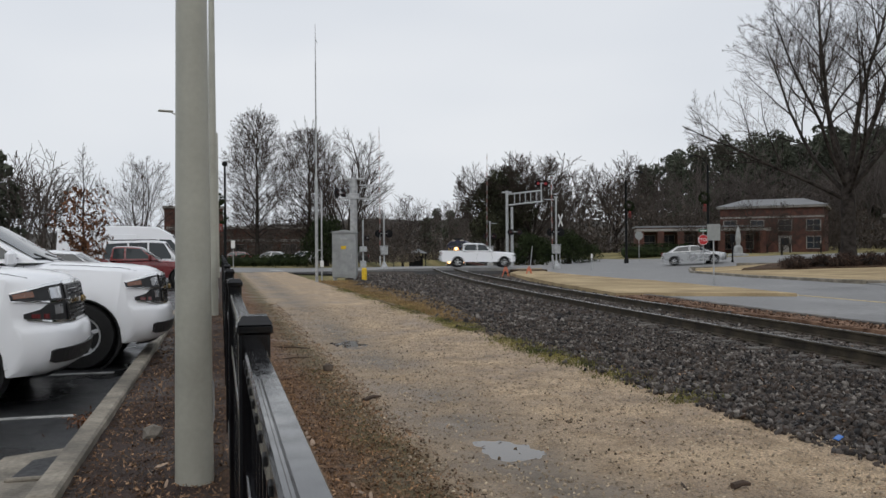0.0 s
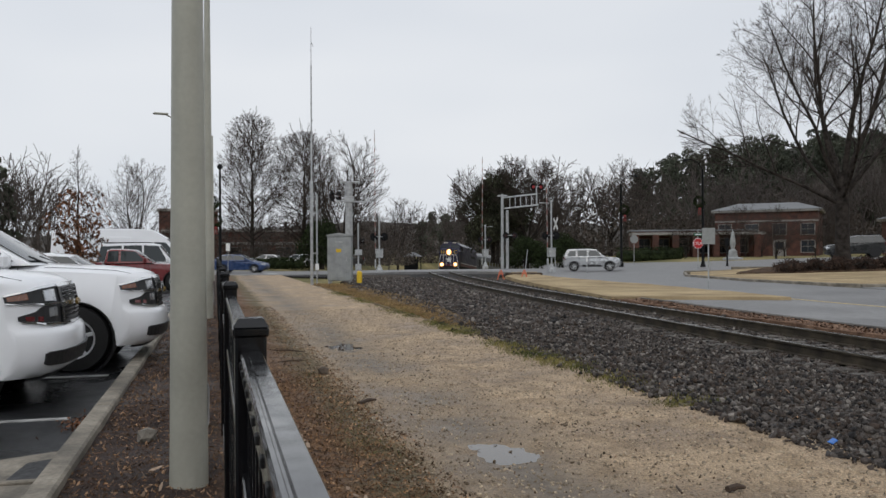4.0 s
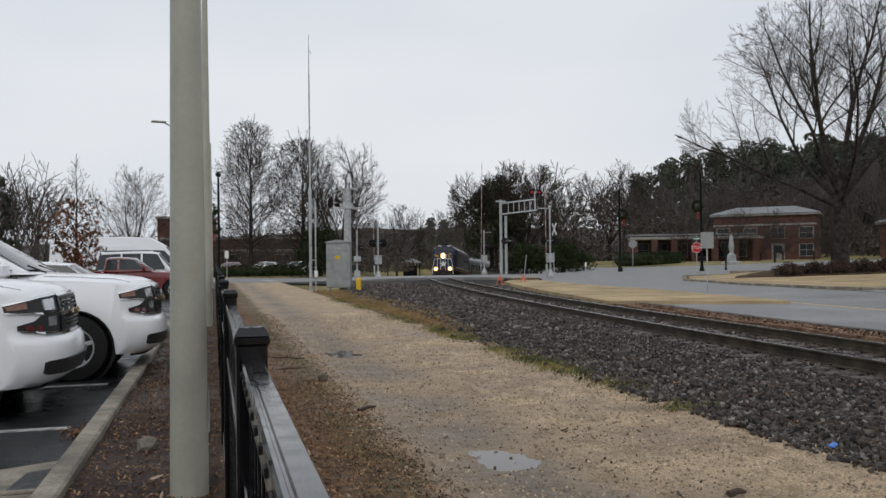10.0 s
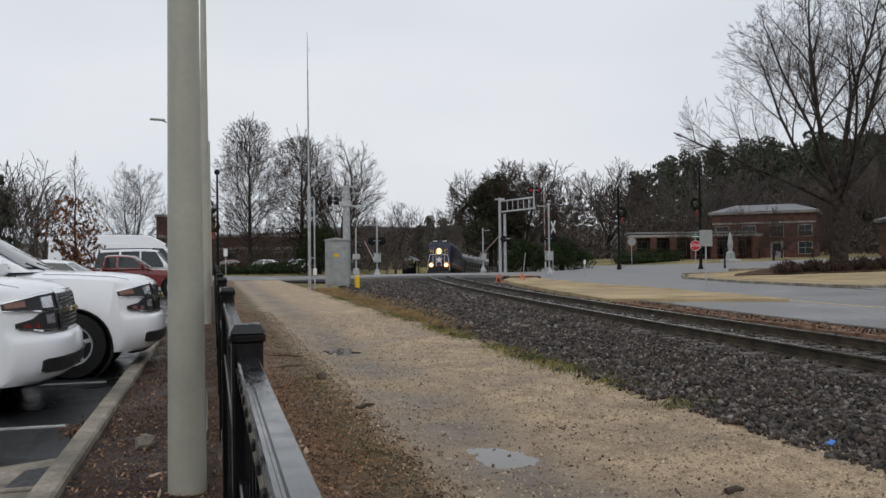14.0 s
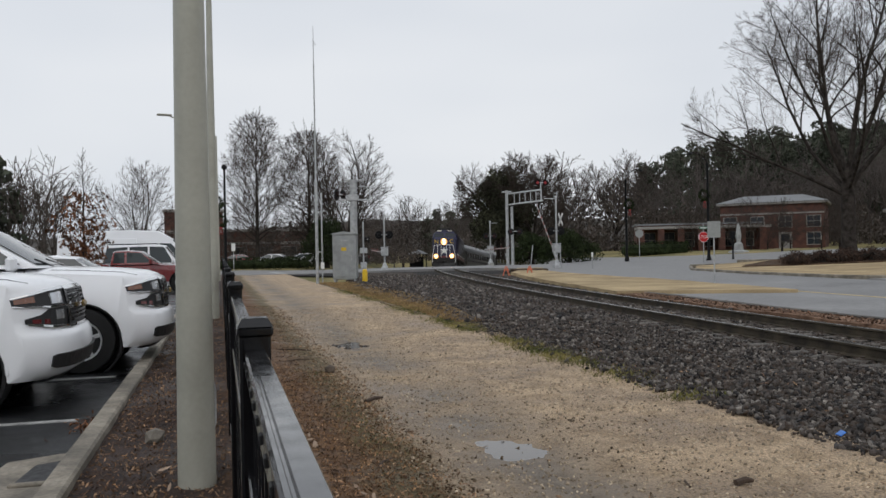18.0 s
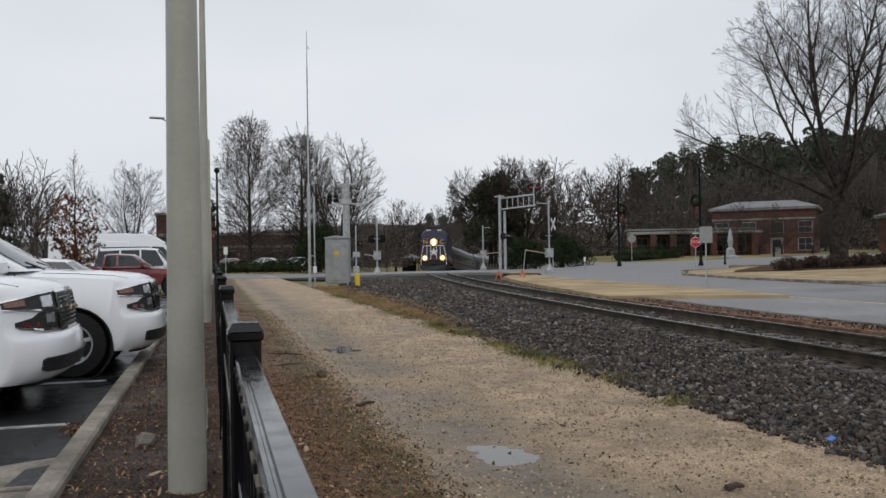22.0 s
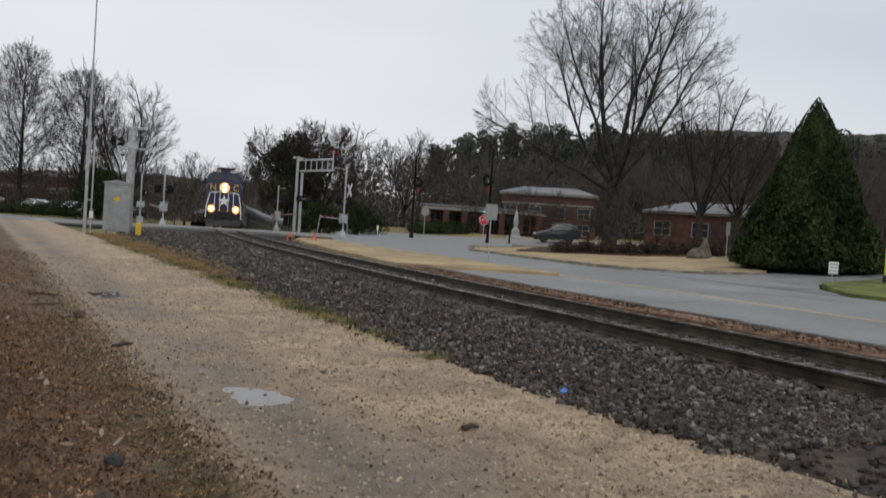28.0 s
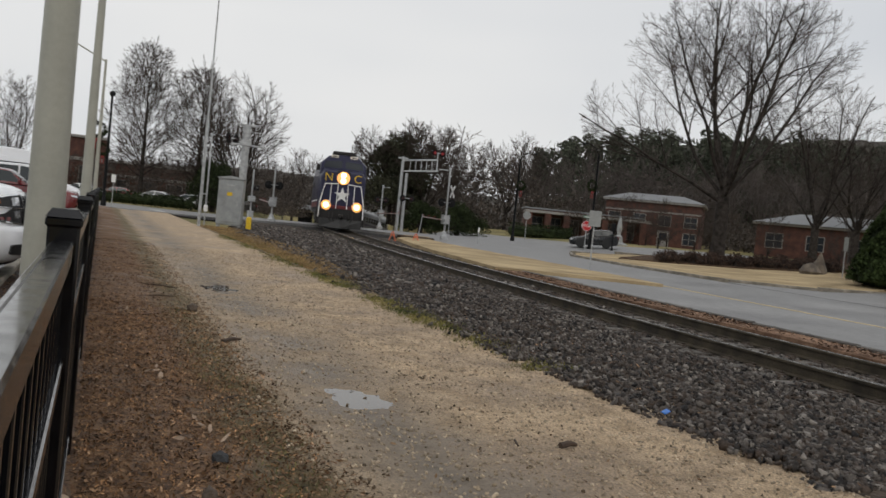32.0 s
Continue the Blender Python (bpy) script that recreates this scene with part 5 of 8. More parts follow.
bare_tree(-24, 86, 0, 11, 26, "bare winter tree beyond the parking lot", trunk=0.2, width=0.7, thin=0.013, limbs=7, kids=(8, 6, 4), spread=50)
bare_tree(59, 118, 0.9, 16.0, 27, "bare winter tree at the edge of the wood", trunk=0.3, width=0.76, thin=0.022, limbs=9, kids=(9, 7, 4), spread=50)
round_evergreen(37.8, 110, 0.1, 12.4, 12.6, 31, 22000, 0.36, base=0.26)
bare_tree(41.5, 108, 0.2, 14.8, 28, "dense bare twiggy tree beside the evergreen", trunk=0.3, width=0.8, thin=0.026, limbs=12, kids=(10, 8, 5), spread=58)
bare_tree(37.8, 112, 0.2, 15.6, 29, "bare twiggy tree behind the evergreen", trunk=0.3, width=0.8, thin=0.026, limbs=12, kids=(10, 8, 5), spread=54)
for k, (tx, ty, th) in enumerate(((52.0, 77.0, 5.2), (55.5, 79.0, 5.8), (59.0, 81.0, 6.2), (49.5, 81.0, 4.6), (63.5, 83.0, 6.0), (46.6, 62.0, 3.6), (49.5, 58.5, 3.2), (55.5, 58.0, 4.4), (58.5, 68.0, 5.0), (62.0, 76.0, 5.4), (52.5, 47.5, 3.0))):
    bare_tree(tx, ty, rise(tx, ty) - 0.1, th, 70 + k, "small bare multi-stemmed ornamental tree on the lawn", trunk=0.07, width=0.9, thin=0.010, limbs=9, kids=(6, 5, 3), spread=56, fork_at=0.08, low=0.15)
cone_evergreen(36.7, 27.6, 0.35, 8.7, 3.6, 41)
hedge("hedge", -12, 88.5, 8.5, 83.5, 1.6, 1.0, 51, 0.0, "long low clipped dark hedge across the road")
hedge("hedge", 39.2, 77.2, 46.2, 76.4, 1.6, 1.35, 52, 0.5)
NANDINA = material("dull_red_shrub_leaves", (0.042, 0.03, 0.024), 0.85, var=0.4, scale=1.5, other=(0.08, 0.052, 0.04), island=0.5, spec=0.12)
for k in range(16):
    nx, ny = 32.9 + 1.0 * (k // 2) + 0.9 * (k % 2), 42.4 - 0.85 * (k // 2) + 1.1 * (k % 2)
    round_evergreen(nx, ny, rise(nx, ny) + 0.1, 0.5 + 0.08 * (k % 3), 2.3, 90 + k, 1500, 0.12, NANDINA, "low_shrub", "low dull red winter shrub in the mulch bed")
for k, (nx, ny) in enumerate(((43.5, 35.6), (45.4, 34.8), (41.2, 34.6))):
    round_evergreen(nx, ny, rise(nx, ny) + 0.05, 0.95, 2.2, 120 + k, 2000, 0.13, HEDGE, "low_shrub", "low rounded dark green shrub on the lawn")
for sx, sy, sh, sw, k in ((29.6, 77.5, 2.5, 5.4, 53), (33.4, 77.0, 2.7, 6.2, 55)):
    round_evergreen(sx, sy, 0.05, sh * 1.1, sw, k, 9000, 0.2, SHRUB, "evergreen_shrub", "broad rounded green shrub beside the crossing")
round_evergreen(10.5, 86, 0, 4.8, 7.0, 54, 6000, 0.3, HEDGE, "evergreen_shrub", "large dark evergreen shrub behind the signal cabinet")

street_furniture()

# ---- vehicles ----
CAR_WHITE = material("white_car_paint", (0.86, 0.87, 0.89), 0.34, var=0.01, scale=0.5, coat=0.8)
CAR_SILVER = material("silver_car_paint", (0.42, 0.43, 0.44), 0.3, metal=0.5, var=0.03, scale=3, coat=0.8)
CAR_RED = material("red_car_paint", (0.17, 0.012, 0.014), 0.3, var=0.05, scale=3, coat=0.8)
CAR_BLUE = material("blue_car_paint", (0.018, 0.045, 0.13), 0.3, metal=0.1, var=0.05, scale=3, coat=0.35)
CAR_DARK = material("dark_grey_car_paint", (0.028, 0.029, 0.029), 0.3, metal=0.1, var=0.05, scale=3, coat=0.35)
CAR_BLACK = material("black_car_paint", (0.006, 0.007, 0.009), 0.3, var=0.05, scale=3, coat=0.2)
RUBBER = material("tyre_rubber", (0.012, 0.012, 0.012), 0.85, var=0.3, scale=20)
PLASTIC = material("black_plastic", (0.014, 0.014, 0.015), 0.55, var=0.2, scale=20)
CHROME = material("chrome", (0.72, 0.73, 0.74), 0.12, metal=1.0, var=0.04, scale=9)
RIM = material("alloy_rim", (0.66, 0.67, 0.68), 0.35, metal=0.6, var=0.06, scale=9)
LENS = material("headlamp_lens", (0.62, 0.63, 0.65), 0.08, metal=0.6, var=0.12, scale=14, coat=1.0)
AMBER = material("amber_lens", (0.15, 0.045, 0.014), 0.2, var=0.15, scale=20, coat=1.0)
TAIL = material("tail_lamp_red", (0.13, 0.008, 0.01), 0.25, var=0.15, scale=20, coat=1.0)
GOLD = material("gold_badge", (0.32, 0.22, 0.08), 0.3, metal=0.7, var=0.1, scale=20)
CAR_GLASS = glass("car_glass", (0.025, 0.032, 0.034), 0.03)
SEAM = material("panel_gap", (0.02, 0.02, 0.02), 0.9, var=0.1)
US = (-1.0, -0.992, -0.975, -0.94, -0.88, -0.78, -0.6, -0.3, 0.0, 0.3, 0.6, 0.78, 0.88, 0.94, 0.975, 0.992, 1.0)


def arch(y, r, sill):
    """The round of a wheel arch, from front to back, along the sill."""
    a0 = math.asin(max(-0.9, min(0.9, (sill - 0.39) / r)))
    return [(y + r * math.cos(a0 + (math.pi - 2 * a0) * i / 10), 0.39 + r * math.sin(a0 + (math.pi - 2 * a0) * i / 10)) for i in range(11)]


class Car:
    """A car in its own space: forward is +y, the ground is z = 0. Outlines are side views."""

    def __init__(self, name, m, label, category, paint, half, top, cabin, axles, sill, nose=0.3, wheel=0.37, arch_r=0.44, group="", drop=0.06, tail=0.12):
        self.root = thing(name, m, label, category, group)
        self.paint, self.half, self.top, self.cabin, self.axles, self.nose, self.drop, self.tail = paint, half, top, cabin, axles, nose, drop, tail
        front, rear = top[0][0], top[-1][0]
        self.front, self.rear = max(p[0] for p in top), min(p[0] for p in top)
        low = [(rear + 0.12, sill)] + arch(axles[1], arch_r, sill)[::-1] + arch(axles[0], arch_r, sill)[::-1] + [(front - 0.1, sill)]
        self.outline = list(top) + low
        marks = [0] * len(top) + [1] * len(low)
        s = Shape()
        rings = [[self.place(u, y, z) for y, z in self.outline] for u in US]
        n = len(self.outline)
        s.loft(rings)
        for k in range(len(US) - 1):
            for i in range(n):
                if marks[i] and marks[(i + 1) % n]:
                    s.s[k * n + i] = 1
        self.body = part("body", s, (paint, PLASTIC), self.root, smooth=52)
        part("underbody", Shape().box((0, (axles[0] + axles[1]) / 2, sill + 0.12), (half * 1.5, axles[0] - axles[1] + 1.2, 0.25)), PLASTIC, self.root)
        for y in axles:
            for side in (-1, 1):
                self.wheel(side, y, wheel)
                part("wheel_well", Shape().lathe([(0.02, -0.2), (arch_r * 0.99, -0.2), (arch_r * 0.99, 0.13), (arch_r * 0.93, 0.14), (arch_r * 0.9, -0.17), (0.02, -0.17)], 24, (side * (half - 0.16), y, 0.40), "x"), PLASTIC, self.root)
        if cabin:
            self.greenhouse()

    def place(self, u, y, z):
        a = abs(u)
        yy = y
        if y > self.front - 0.52:
            yy -= (self.nose * 0.3 * a * a + self.nose * 0.7 * a ** 9) * min(1, (y - self.front + 0.52) / 0.36)
        if y < self.rear + 0.5:
            yy += self.tail * a ** 3.2 * min(1, (self.rear + 0.5 - y) / 0.4)
        top = max(p[1] for p in self.top)
        zz = z - self.drop * (0.5 * a * a + 0.5 * a ** 12) * max(0, min(1, (z - top + 0.45) / 0.3))
        bulge = 1 - 0.035 * max(0, min(1, (z - top + 0.3) / 0.3)) - (0.03 if z < 0.4 else 0)
        return (u * self.half * bulge, yy, zz)

    def cabin_half(self, z):
        z0, z1 = self.cabin[0][1], max(p[1] for p in self.cabin)
        return self.half * (0.955 - 0.16 * max(0, (z - z0)) / (z1 - z0))

    def cabin_place(self, u, y, z, out=0.0):
        a = abs(u)
        z1 = max(p[1] for p in self.cabin)
        zz = z - 0.045 * a ** 4 * (1 if z > z1 - 0.2 else 0)
        yy = y - 0.10 * a ** 3 * (1 if y > self.cabin[1][0] - 0.05 else -0.5 if y < self.cabin[-2][0] + 0.02 else 0)
        return (u * (self.cabin_half(z) + out), yy, zz)

    def greenhouse(self):
        s = Shape().loft([[self.cabin_place(u, y, z) for y, z in self.cabin] for u in US])
        self.shell = part("cabin", s, self.paint, self.root, smooth=50)
        (y0, z0), (y1, z1) = self.cabin[0], self.cabin[1]
        self.pane("windshield", (y0, z0), (y1, z1), 0.90)
        (y0, z0), (y1, z1) = self.cabin[-1], self.cabin[-2]
        self.pane("rear_window", (y0, z0), (y1, z1), 0.84, -1)

    def pane(self, name, lo, hi, w, way=1):
        d = Vector((hi[0] - lo[0], hi[1] - lo[1])).normalized()
        n = Vector((d.y, -d.x)) * way
        v, f = [], []
        cols = [-w, -w * 0.6, -w * 0.2, w * 0.2, w * 0.6, w]
        for k in (0.06, 0.5, 0.93):
            for u in cols:
                p = self.cabin_place(u, lo[0] + (hi[0] - lo[0]) * k, lo[1] + (hi[1] - lo[1]) * k)
                v.append((p[0], p[1] + n.x * 0.008, p[2] + n.y * 0.008))
        f = [(r * 6 + c, r * 6 + c + 1, r * 6 + c + 7, r * 6 + c + 6) for r in range(2) for c in range(5)]
        part(name, Shape().add(v, f), CAR_GLASS, self.shell, smooth=40)

    def side_windows(self, panes, frame=True):
        """Panes as lists of (y, z), on both sides."""
        for side in (-1, 1):
            for pts in panes:
                v = [(side * (self.cabin_half(z) + 0.006), y, z) for y, z in pts]
                part("side_window", Shape().add(v, [tuple(range(len(v)))]), CAR_GLASS, self.shell)

    def wheel(self, side, y, r):
        root = part("wheel", Shape().lathe([(r * 0.6, -0.11), (r * 0.97, -0.105), (r, -0.08), (r, 0.08), (r * 0.97, 0.105), (r * 0.64, 0.11), (r * 0.60, 0.09)], 24, axis="x"), RUBBER, self.root, m=pose(side * (self.half - 0.13), y, r), smooth=40)
        w = Shape().lathe([(r * 0.66, side * 0.085), (r * 0.64, side * 0.10), (r * 0.56, side * 0.09), (r * 0.54, side * 0.03), (0.05, side * 0.02)][::side], 20, axis="x")
        for i in range(5):
            a = 2 * math.pi * i / 5 + 0.3
            c = Vector((side * 0.075, math.cos(a) * r * 0.33, math.sin(a) * r * 0.33))
            w.box(c, (0.04, r * 0.5, r * 0.17), Matrix.Rotation(a, 3, "X"), 0.015)
        w.lathe([(0.07, side * 0.06), (0.07, side * 0.105), (0.03, side * 0.11)][::side], 10, axis="x")
        part("rim", w, RIM, root, smooth=40)

    def strip(self, name, cols, mat, out=0.01, parent=None, label="", thick=0.03):
        """A patch on the nose: columns of (u, z low, z high); follows the nose's round."""
        fr = [(y, z) for y, z in self.top if y > self.front - 0.6]
        fr = sorted(fr, key=lambda p: p[1])

        def surf(u, z):
            y = np.interp(z, [p[1] for p in fr], [p[0] for p in fr])
            p = Vector(self.place(u, y, z))
            q = Vector(self.place(u + (0.02 if u < 0 else -0.02), y, z))
            t = (q - p).normalized()
            nrm = Vector((t.y, -t.x, 0))
            if nrm.y < 0 and abs(nrm.x) < abs(nrm.y):
                nrm = -nrm
            if nrm.x * u < 0:
                nrm = -nrm
            return p, nrm
        fine = []
        for (u0, a0, b0), (u1, a1, b1) in zip(cols, cols[1:]):
            k = max(1, int(abs(u1 - u0) / 0.06))
            fine += [(u0 + (u1 - u0) * i / k, a0 + (a1 - a0) * i / k, b0 + (b1 - b0) * i / k) for i in range(k)]
        fine.append(cols[-1])
        rings = []
        for u, a, b in fine:
            ring = []
            for z, o in ((a, out), (b, out), (b, out - thick), (a, out - thick)):
                p, nrm = surf(u, z)
                ring.append(p + nrm * o)
            rings.append(ring)
        return part(name, Shape().loft(rings), mat, parent or self.root, label)

    def mirror(self, y, z):
        for side in (-1, 1):
            m = part("mirror", Shape().box((side * (self.half + 0.10), y, z), (0.24, 0.1, 0.2), None, 0.04), self.paint, self.root)
            part("mirror_arm", Shape().box((side * (self.half - 0.02), y, z - 0.07), (0.16, 0.07, 0.05), None, 0.015), PLASTIC, m)

    def seams(self, ys, z0, z1):
        for side in (-1, 1):
            for y in ys:
                part("door_gap", Shape().box((side * (self.half * 0.995), y, (z0 + z1) / 2), (0.012, 0.009, z1 - z0)), SEAM, self.body)
                part("door_handle", Shape().box((side * (self.half + 0.012), y + 0.14, z1 - 0.12), (0.03, 0.16, 0.03), None, 0.008), self.paint, self.body)

    def simple_lamps(self, z, h, rear_z, w=0.22, fu=0.72, plate=True):
        """Headlamps, grille and tail lamps of a car seen from afar."""
        for s in (-1, 1):
            self.strip("headlight", [(s * (fu + 0.24), z - h / 3, z + h / 2), (s * (fu - 0.1), z - h / 2, z + h / 2)][::s], LENS, 0.012)
            y = self.rear
            part("tail_light", Shape().box((s * self.half * 0.86, y + 0.06 + self.tail * 0.5, rear_z), (0.16, 0.12, 0.32), None, 0.02), TAIL, self.root)
        self.strip("grille", [(-0.5, z - h * 0.6, z + h * 0.3), (0.5, z - h * 0.6, z + h * 0.3)], PLASTIC, 0.01)
        self.strip("bumper_opening", [(-0.55, z - h - 0.26, z - h - 0.1), (0.55, z - h - 0.26, z - h - 0.1)], PLASTIC, 0.01)
        part("plate", Shape().box((0, self.rear - 0.01, rear_z - 0.28), (0.32, 0.02, 0.16), None, 0.004), WHITE, self.root)


def big_suv(m, group, detailed=True):
    top = [(2.50, 0.31), (2.60, 0.37), (2.645, 0.46), (2.655, 0.58), (2.645, 0.70), (2.615, 0.75), (2.565, 0.775), (2.555, 0.88), (2.545, 1.0), (2.53, 1.12), (2.50, 1.18), (2.44, 1.225), (2.32, 1.265), (2.1, 1.295), (1.7, 1.325), (1.16, 1.35), (0.2, 1.33), (-1.2, 1.33), (-2.3, 1.33), (-2.52, 1.3), (-2.57, 0.95), (-2.6, 0.6)]
    cabin = [(1.22, 1.33), (0.42, 1.83), (-0.2, 1.89), (-1.2, 1.90), (-2.2, 1.86), (-2.36, 1.80), (-2.56, 1.31)]
    c = Car("parked_suv", m, "large white full-size sport utility vehicle parked nose to the kerb", "car", CAR_WHITE, 1.02, top, cabin, (1.6, -1.36), 0.32, 0.40, 0.41, 0.50, group, 0.09)
    c.side_windows([[(0.92, 1.38), (0.40, 1.74), (-0.02, 1.77), (-0.02, 1.38)], [(-0.09, 1.38), (-0.09, 1.77), (-1.02, 1.77), (-1.02, 1.38)], [(-1.1, 1.38), (-1.1, 1.77), (-2.15, 1.74), (-2.3, 1.38)]])
    c.mirror(0.86, 1.38)
    c.seams((0.98, -0.05, -1.06), 0.5, 1.30)
    # nose: dark lamp housings wrapped round the corners, chrome lines, mesh grille
    for s in (-1, 1):
        k = -1 if s > 0 else 1
        up = c.strip("headlight", [(s * 0.995, 1.062, 1.15), (s * 0.95, 1.04, 1.163), (s * 0.80, 1.015, 1.17), (s * 0.44, 1.005, 1.165)][::k], PLASTIC, 0.012)
        c.strip("amber_lens", [(s * 0.988, 1.078, 1.135), (s * 0.905, 1.07, 1.14)][::k], AMBER, 0.018, up, "amber turn lens", 0.01)
        c.strip("lamp_lens", [(s * 0.78, 1.035, 1.145), (s * 0.60, 1.025, 1.145)][::k], LENS, 0.02, up, "clear lamp lens", 0.012)
        c.strip("chrome_line", [(s * 0.995, 1.142, 1.158), (s * 0.8, 1.168, 1.188), (s * 0.44, 1.168, 1.19)][::k], CHROME, 0.02, up, "chrome strip", 0.012)
        c.strip("chrome_line", [(s * 0.995, 1.046, 1.062), (s * 0.94, 1.022, 1.038), (s * 0.80, 0.995, 1.013), (s * 0.44, 0.985, 1.003)][::k], CHROME, 0.02, up, "chrome strip", 0.012)
        lo = c.strip("lower_light", [(s * 0.96, 0.845, 0.888), (s * 0.87, 0.826, 0.93), (s * 0.80, 0.82, 0.985), (s * 0.44, 0.80, 0.985)][::k], PLASTIC, 0.012)
        c.strip("lamp_lens", [(s * 0.74, 0.87, 0.96), (s * 0.60, 0.87, 0.965)][::k], LENS, 0.02, lo, "clear lamp lens", 0.012)
        c.strip("amber_lens", [(s * 0.93, 0.848, 0.885), (s * 0.82, 0.835, 0.88)][::k], TAIL, 0.018, lo, "red-amber marker lens", 0.01)
        c.strip("chrome_line", [(s * 0.95, 0.832, 0.848), (s * 0.80, 0.80, 0.817), (s * 0.44, 0.78, 0.797)][::k], CHROME, 0.02, lo, "chrome strip", 0.012)
        c.strip("fog_recess", [(s * 0.88, 0.44, 0.535), (s * 0.84, 0.42, 0.55), (s * 0.55, 0.41, 0.55), (s * 0.30, 0.41, 0.545)][::k], PLASTIC, 0.024)
    g = c.strip("grille", [(-0.5, 0.79, 1.165), (0.5, 0.79, 1.165)], PLASTIC, 0.012)
    c.strip("chrome_bar", [(-0.5, 1.155, 1.185), (0.5, 1.155, 1.185)], CHROME, 0.03, g, "chrome grille bar")
    c.strip("chrome_bar", [(-0.5, 0.955, 1.0), (0.5, 0.955, 1.0)], CHROME, 0.035, g, "chrome grille bar")
    c.strip("chrome_bar", [(-0.5, 0.775, 0.80), (0.5, 0.775, 0.80)], CHROME, 0.03, g, "chrome grille bar")
    for s in (-1, 1):
        for z0, z1 in ((0.80, 0.96), (1.0, 1.16)):
            c.strip("grille_end", [(s * 0.5, z0, z1), (s * 0.42, z0 + 0.01, z1)][::-s], DARK_CHROME, 0.03, g, "smoked chrome grille end")
    if detailed:
        for z in (0.83, 0.87, 0.91, 1.03, 1.07, 1.11, 1.14):
            cols = [(-0.42 + 0.84 * i / 28, z + (0.008 if i % 2 else -0.008), z + 0.016 + (0.008 if i % 2 else -0.008)) for i in range(29)]
            c.strip("mesh_bar", cols, MESH, 0.026, g, "", 0.015)
    part("badge", Shape().box((0, 2.615, 0.98), (0.2, 0.03, 0.045), None, 0.01).box((0, 2.615, 0.98), (0.09, 0.032, 0.07), None, 0.01), GOLD, g, "gold-coloured badge")
    c.strip("valance", [(-0.9, 0.28, 0.37), (0.9, 0.28, 0.37)], PLASTIC, -0.03, None, "black plastic lower lip", 0.06)
    c.strip("lower_opening", [(-0.3, 0.41, 0.545), (0.3, 0.41, 0.545)], PLASTIC, 0.024)
    for s in (-1, 1):
        gap = Shape()
        run = [(2.36, 1.258), (2.1, 1.297), (1.7, 1.327), (1.25, 1.348)]
        for p, q in zip(run, run[1:]):
            a, b = Vector(c.place(s * 0.86, *p)), Vector(c.place(s * 0.88, *q))
            gap.tube(a, b, 0.003, n=5, caps=False)
        part("hood_gap", gap, SEAM, c.body)
        lip = Shape()
        ring = [(1.6 + 0.505 * math.cos(a), 0.39 + 0.505 * math.sin(a)) for a in [math.pi * i / 14 for i in range(15)]]
        for p, q in zip(ring, ring[1:]):
            lip.tube((s * 1.005, *p), (s * 1.005, *q), 0.016, n=6, caps=False)
        part("arch_lip", lip, CAR_WHITE, c.body, smooth=50)
    for x in (-0.35, 0.35):
        part("wiper", Shape().tube((x, 1.19, 1.345), (x + 0.45, 1.06, 1.44), 0.012, n=5), PLASTIC, c.shell)
    for s in (-1, 1):
        part("roof_rail", Shape().tube((s * 0.72, 0.1, 1.93), (s * 0.72, -2.0, 1.92), 0.018, n=6), PLASTIC, c.shell)
    return c


DARK_CHROME = material("smoked_chrome", (0.12, 0.12, 0.125), 0.18, metal=0.9, var=0.05, scale=9)
MESH = material("grille_mesh", (0.03, 0.03, 0.032), 0.3, metal=0.5, var=0.1, scale=9)
big_suv(pose(-1.40 - 2.6, 9.4, 0, 0, 0, -90), "parked white SUVs")
big_suv(pose(-0.70 - 2.6, 12.2, 0, 0, 0, -90), "parked white SUVs")


def pickup(name, m, label, paint, length=5.9, group="", crew=True, tall=1.0):
    f, r = length / 2, -length / 2
    ya, yb = f - 0.95, r + 1.35
    cy = f - 1.75
    back = cy - (2.45 if crew else 1.9)
    top = [(f - 0.05, 0.42), (f, 0.6), (f - 0.02, 0.85), (f - 0.08, 1.08), (f - 0.35, 1.16), (cy, 1.24), (back, 1.22), (back - 0.05, 1.30), (r + 0.05, 1.30), (r, 1.25), (r, 0.6)]
    cabin = [(cy + 0.05, 1.22), (cy - 0.7, 1.82), (cy - 1.2, 1.87), (back + 0.25, 1.86), (back + 0.1, 1.80), (back, 1.22)]
    top, cabin = [(y, 0.42 + (z - 0.42) * tall) for y, z in top], [(y, 0.42 + (z - 0.42) * tall) for y, z in cabin]
    c = Car(name, m, label, "pickup truck", paint, 0.99, top, cabin, (ya, yb), 0.42, 0.3, 0.39, 0.47, group)
    mid = cy - 1.25
    panes = [[(cy - 0.3, 1.3), (cy - 0.72, 1.74), (mid, 1.77), (mid, 1.3)], [(mid - 0.08, 1.3), (mid - 0.08, 1.77), (back + 0.2, 1.76), (back + 0.15, 1.3)]]
    c.side_windows([[(y, 0.42 + (z - 0.42) * tall) for y, z in p] for p in panes])
    c.mirror(cy - 0.35, 0.42 + 0.94 * tall)
    c.seams((cy - 0.15, mid - 0.04), 0.55, 1.2)
    c.simple_lamps(0.92, 0.2, 1.05)
    part("rear_bumper", Shape().box((0, r - 0.05, 0.58), (1.8, 0.18, 0.2), None, 0.03), CHROME, c.root)
    part("bed_floor", Shape().box((0, (back + r) / 2, 0.426 + 0.88 * tall), (1.6, back - r - 0.3, 0.012)), PLASTIC, c.root)
    return c


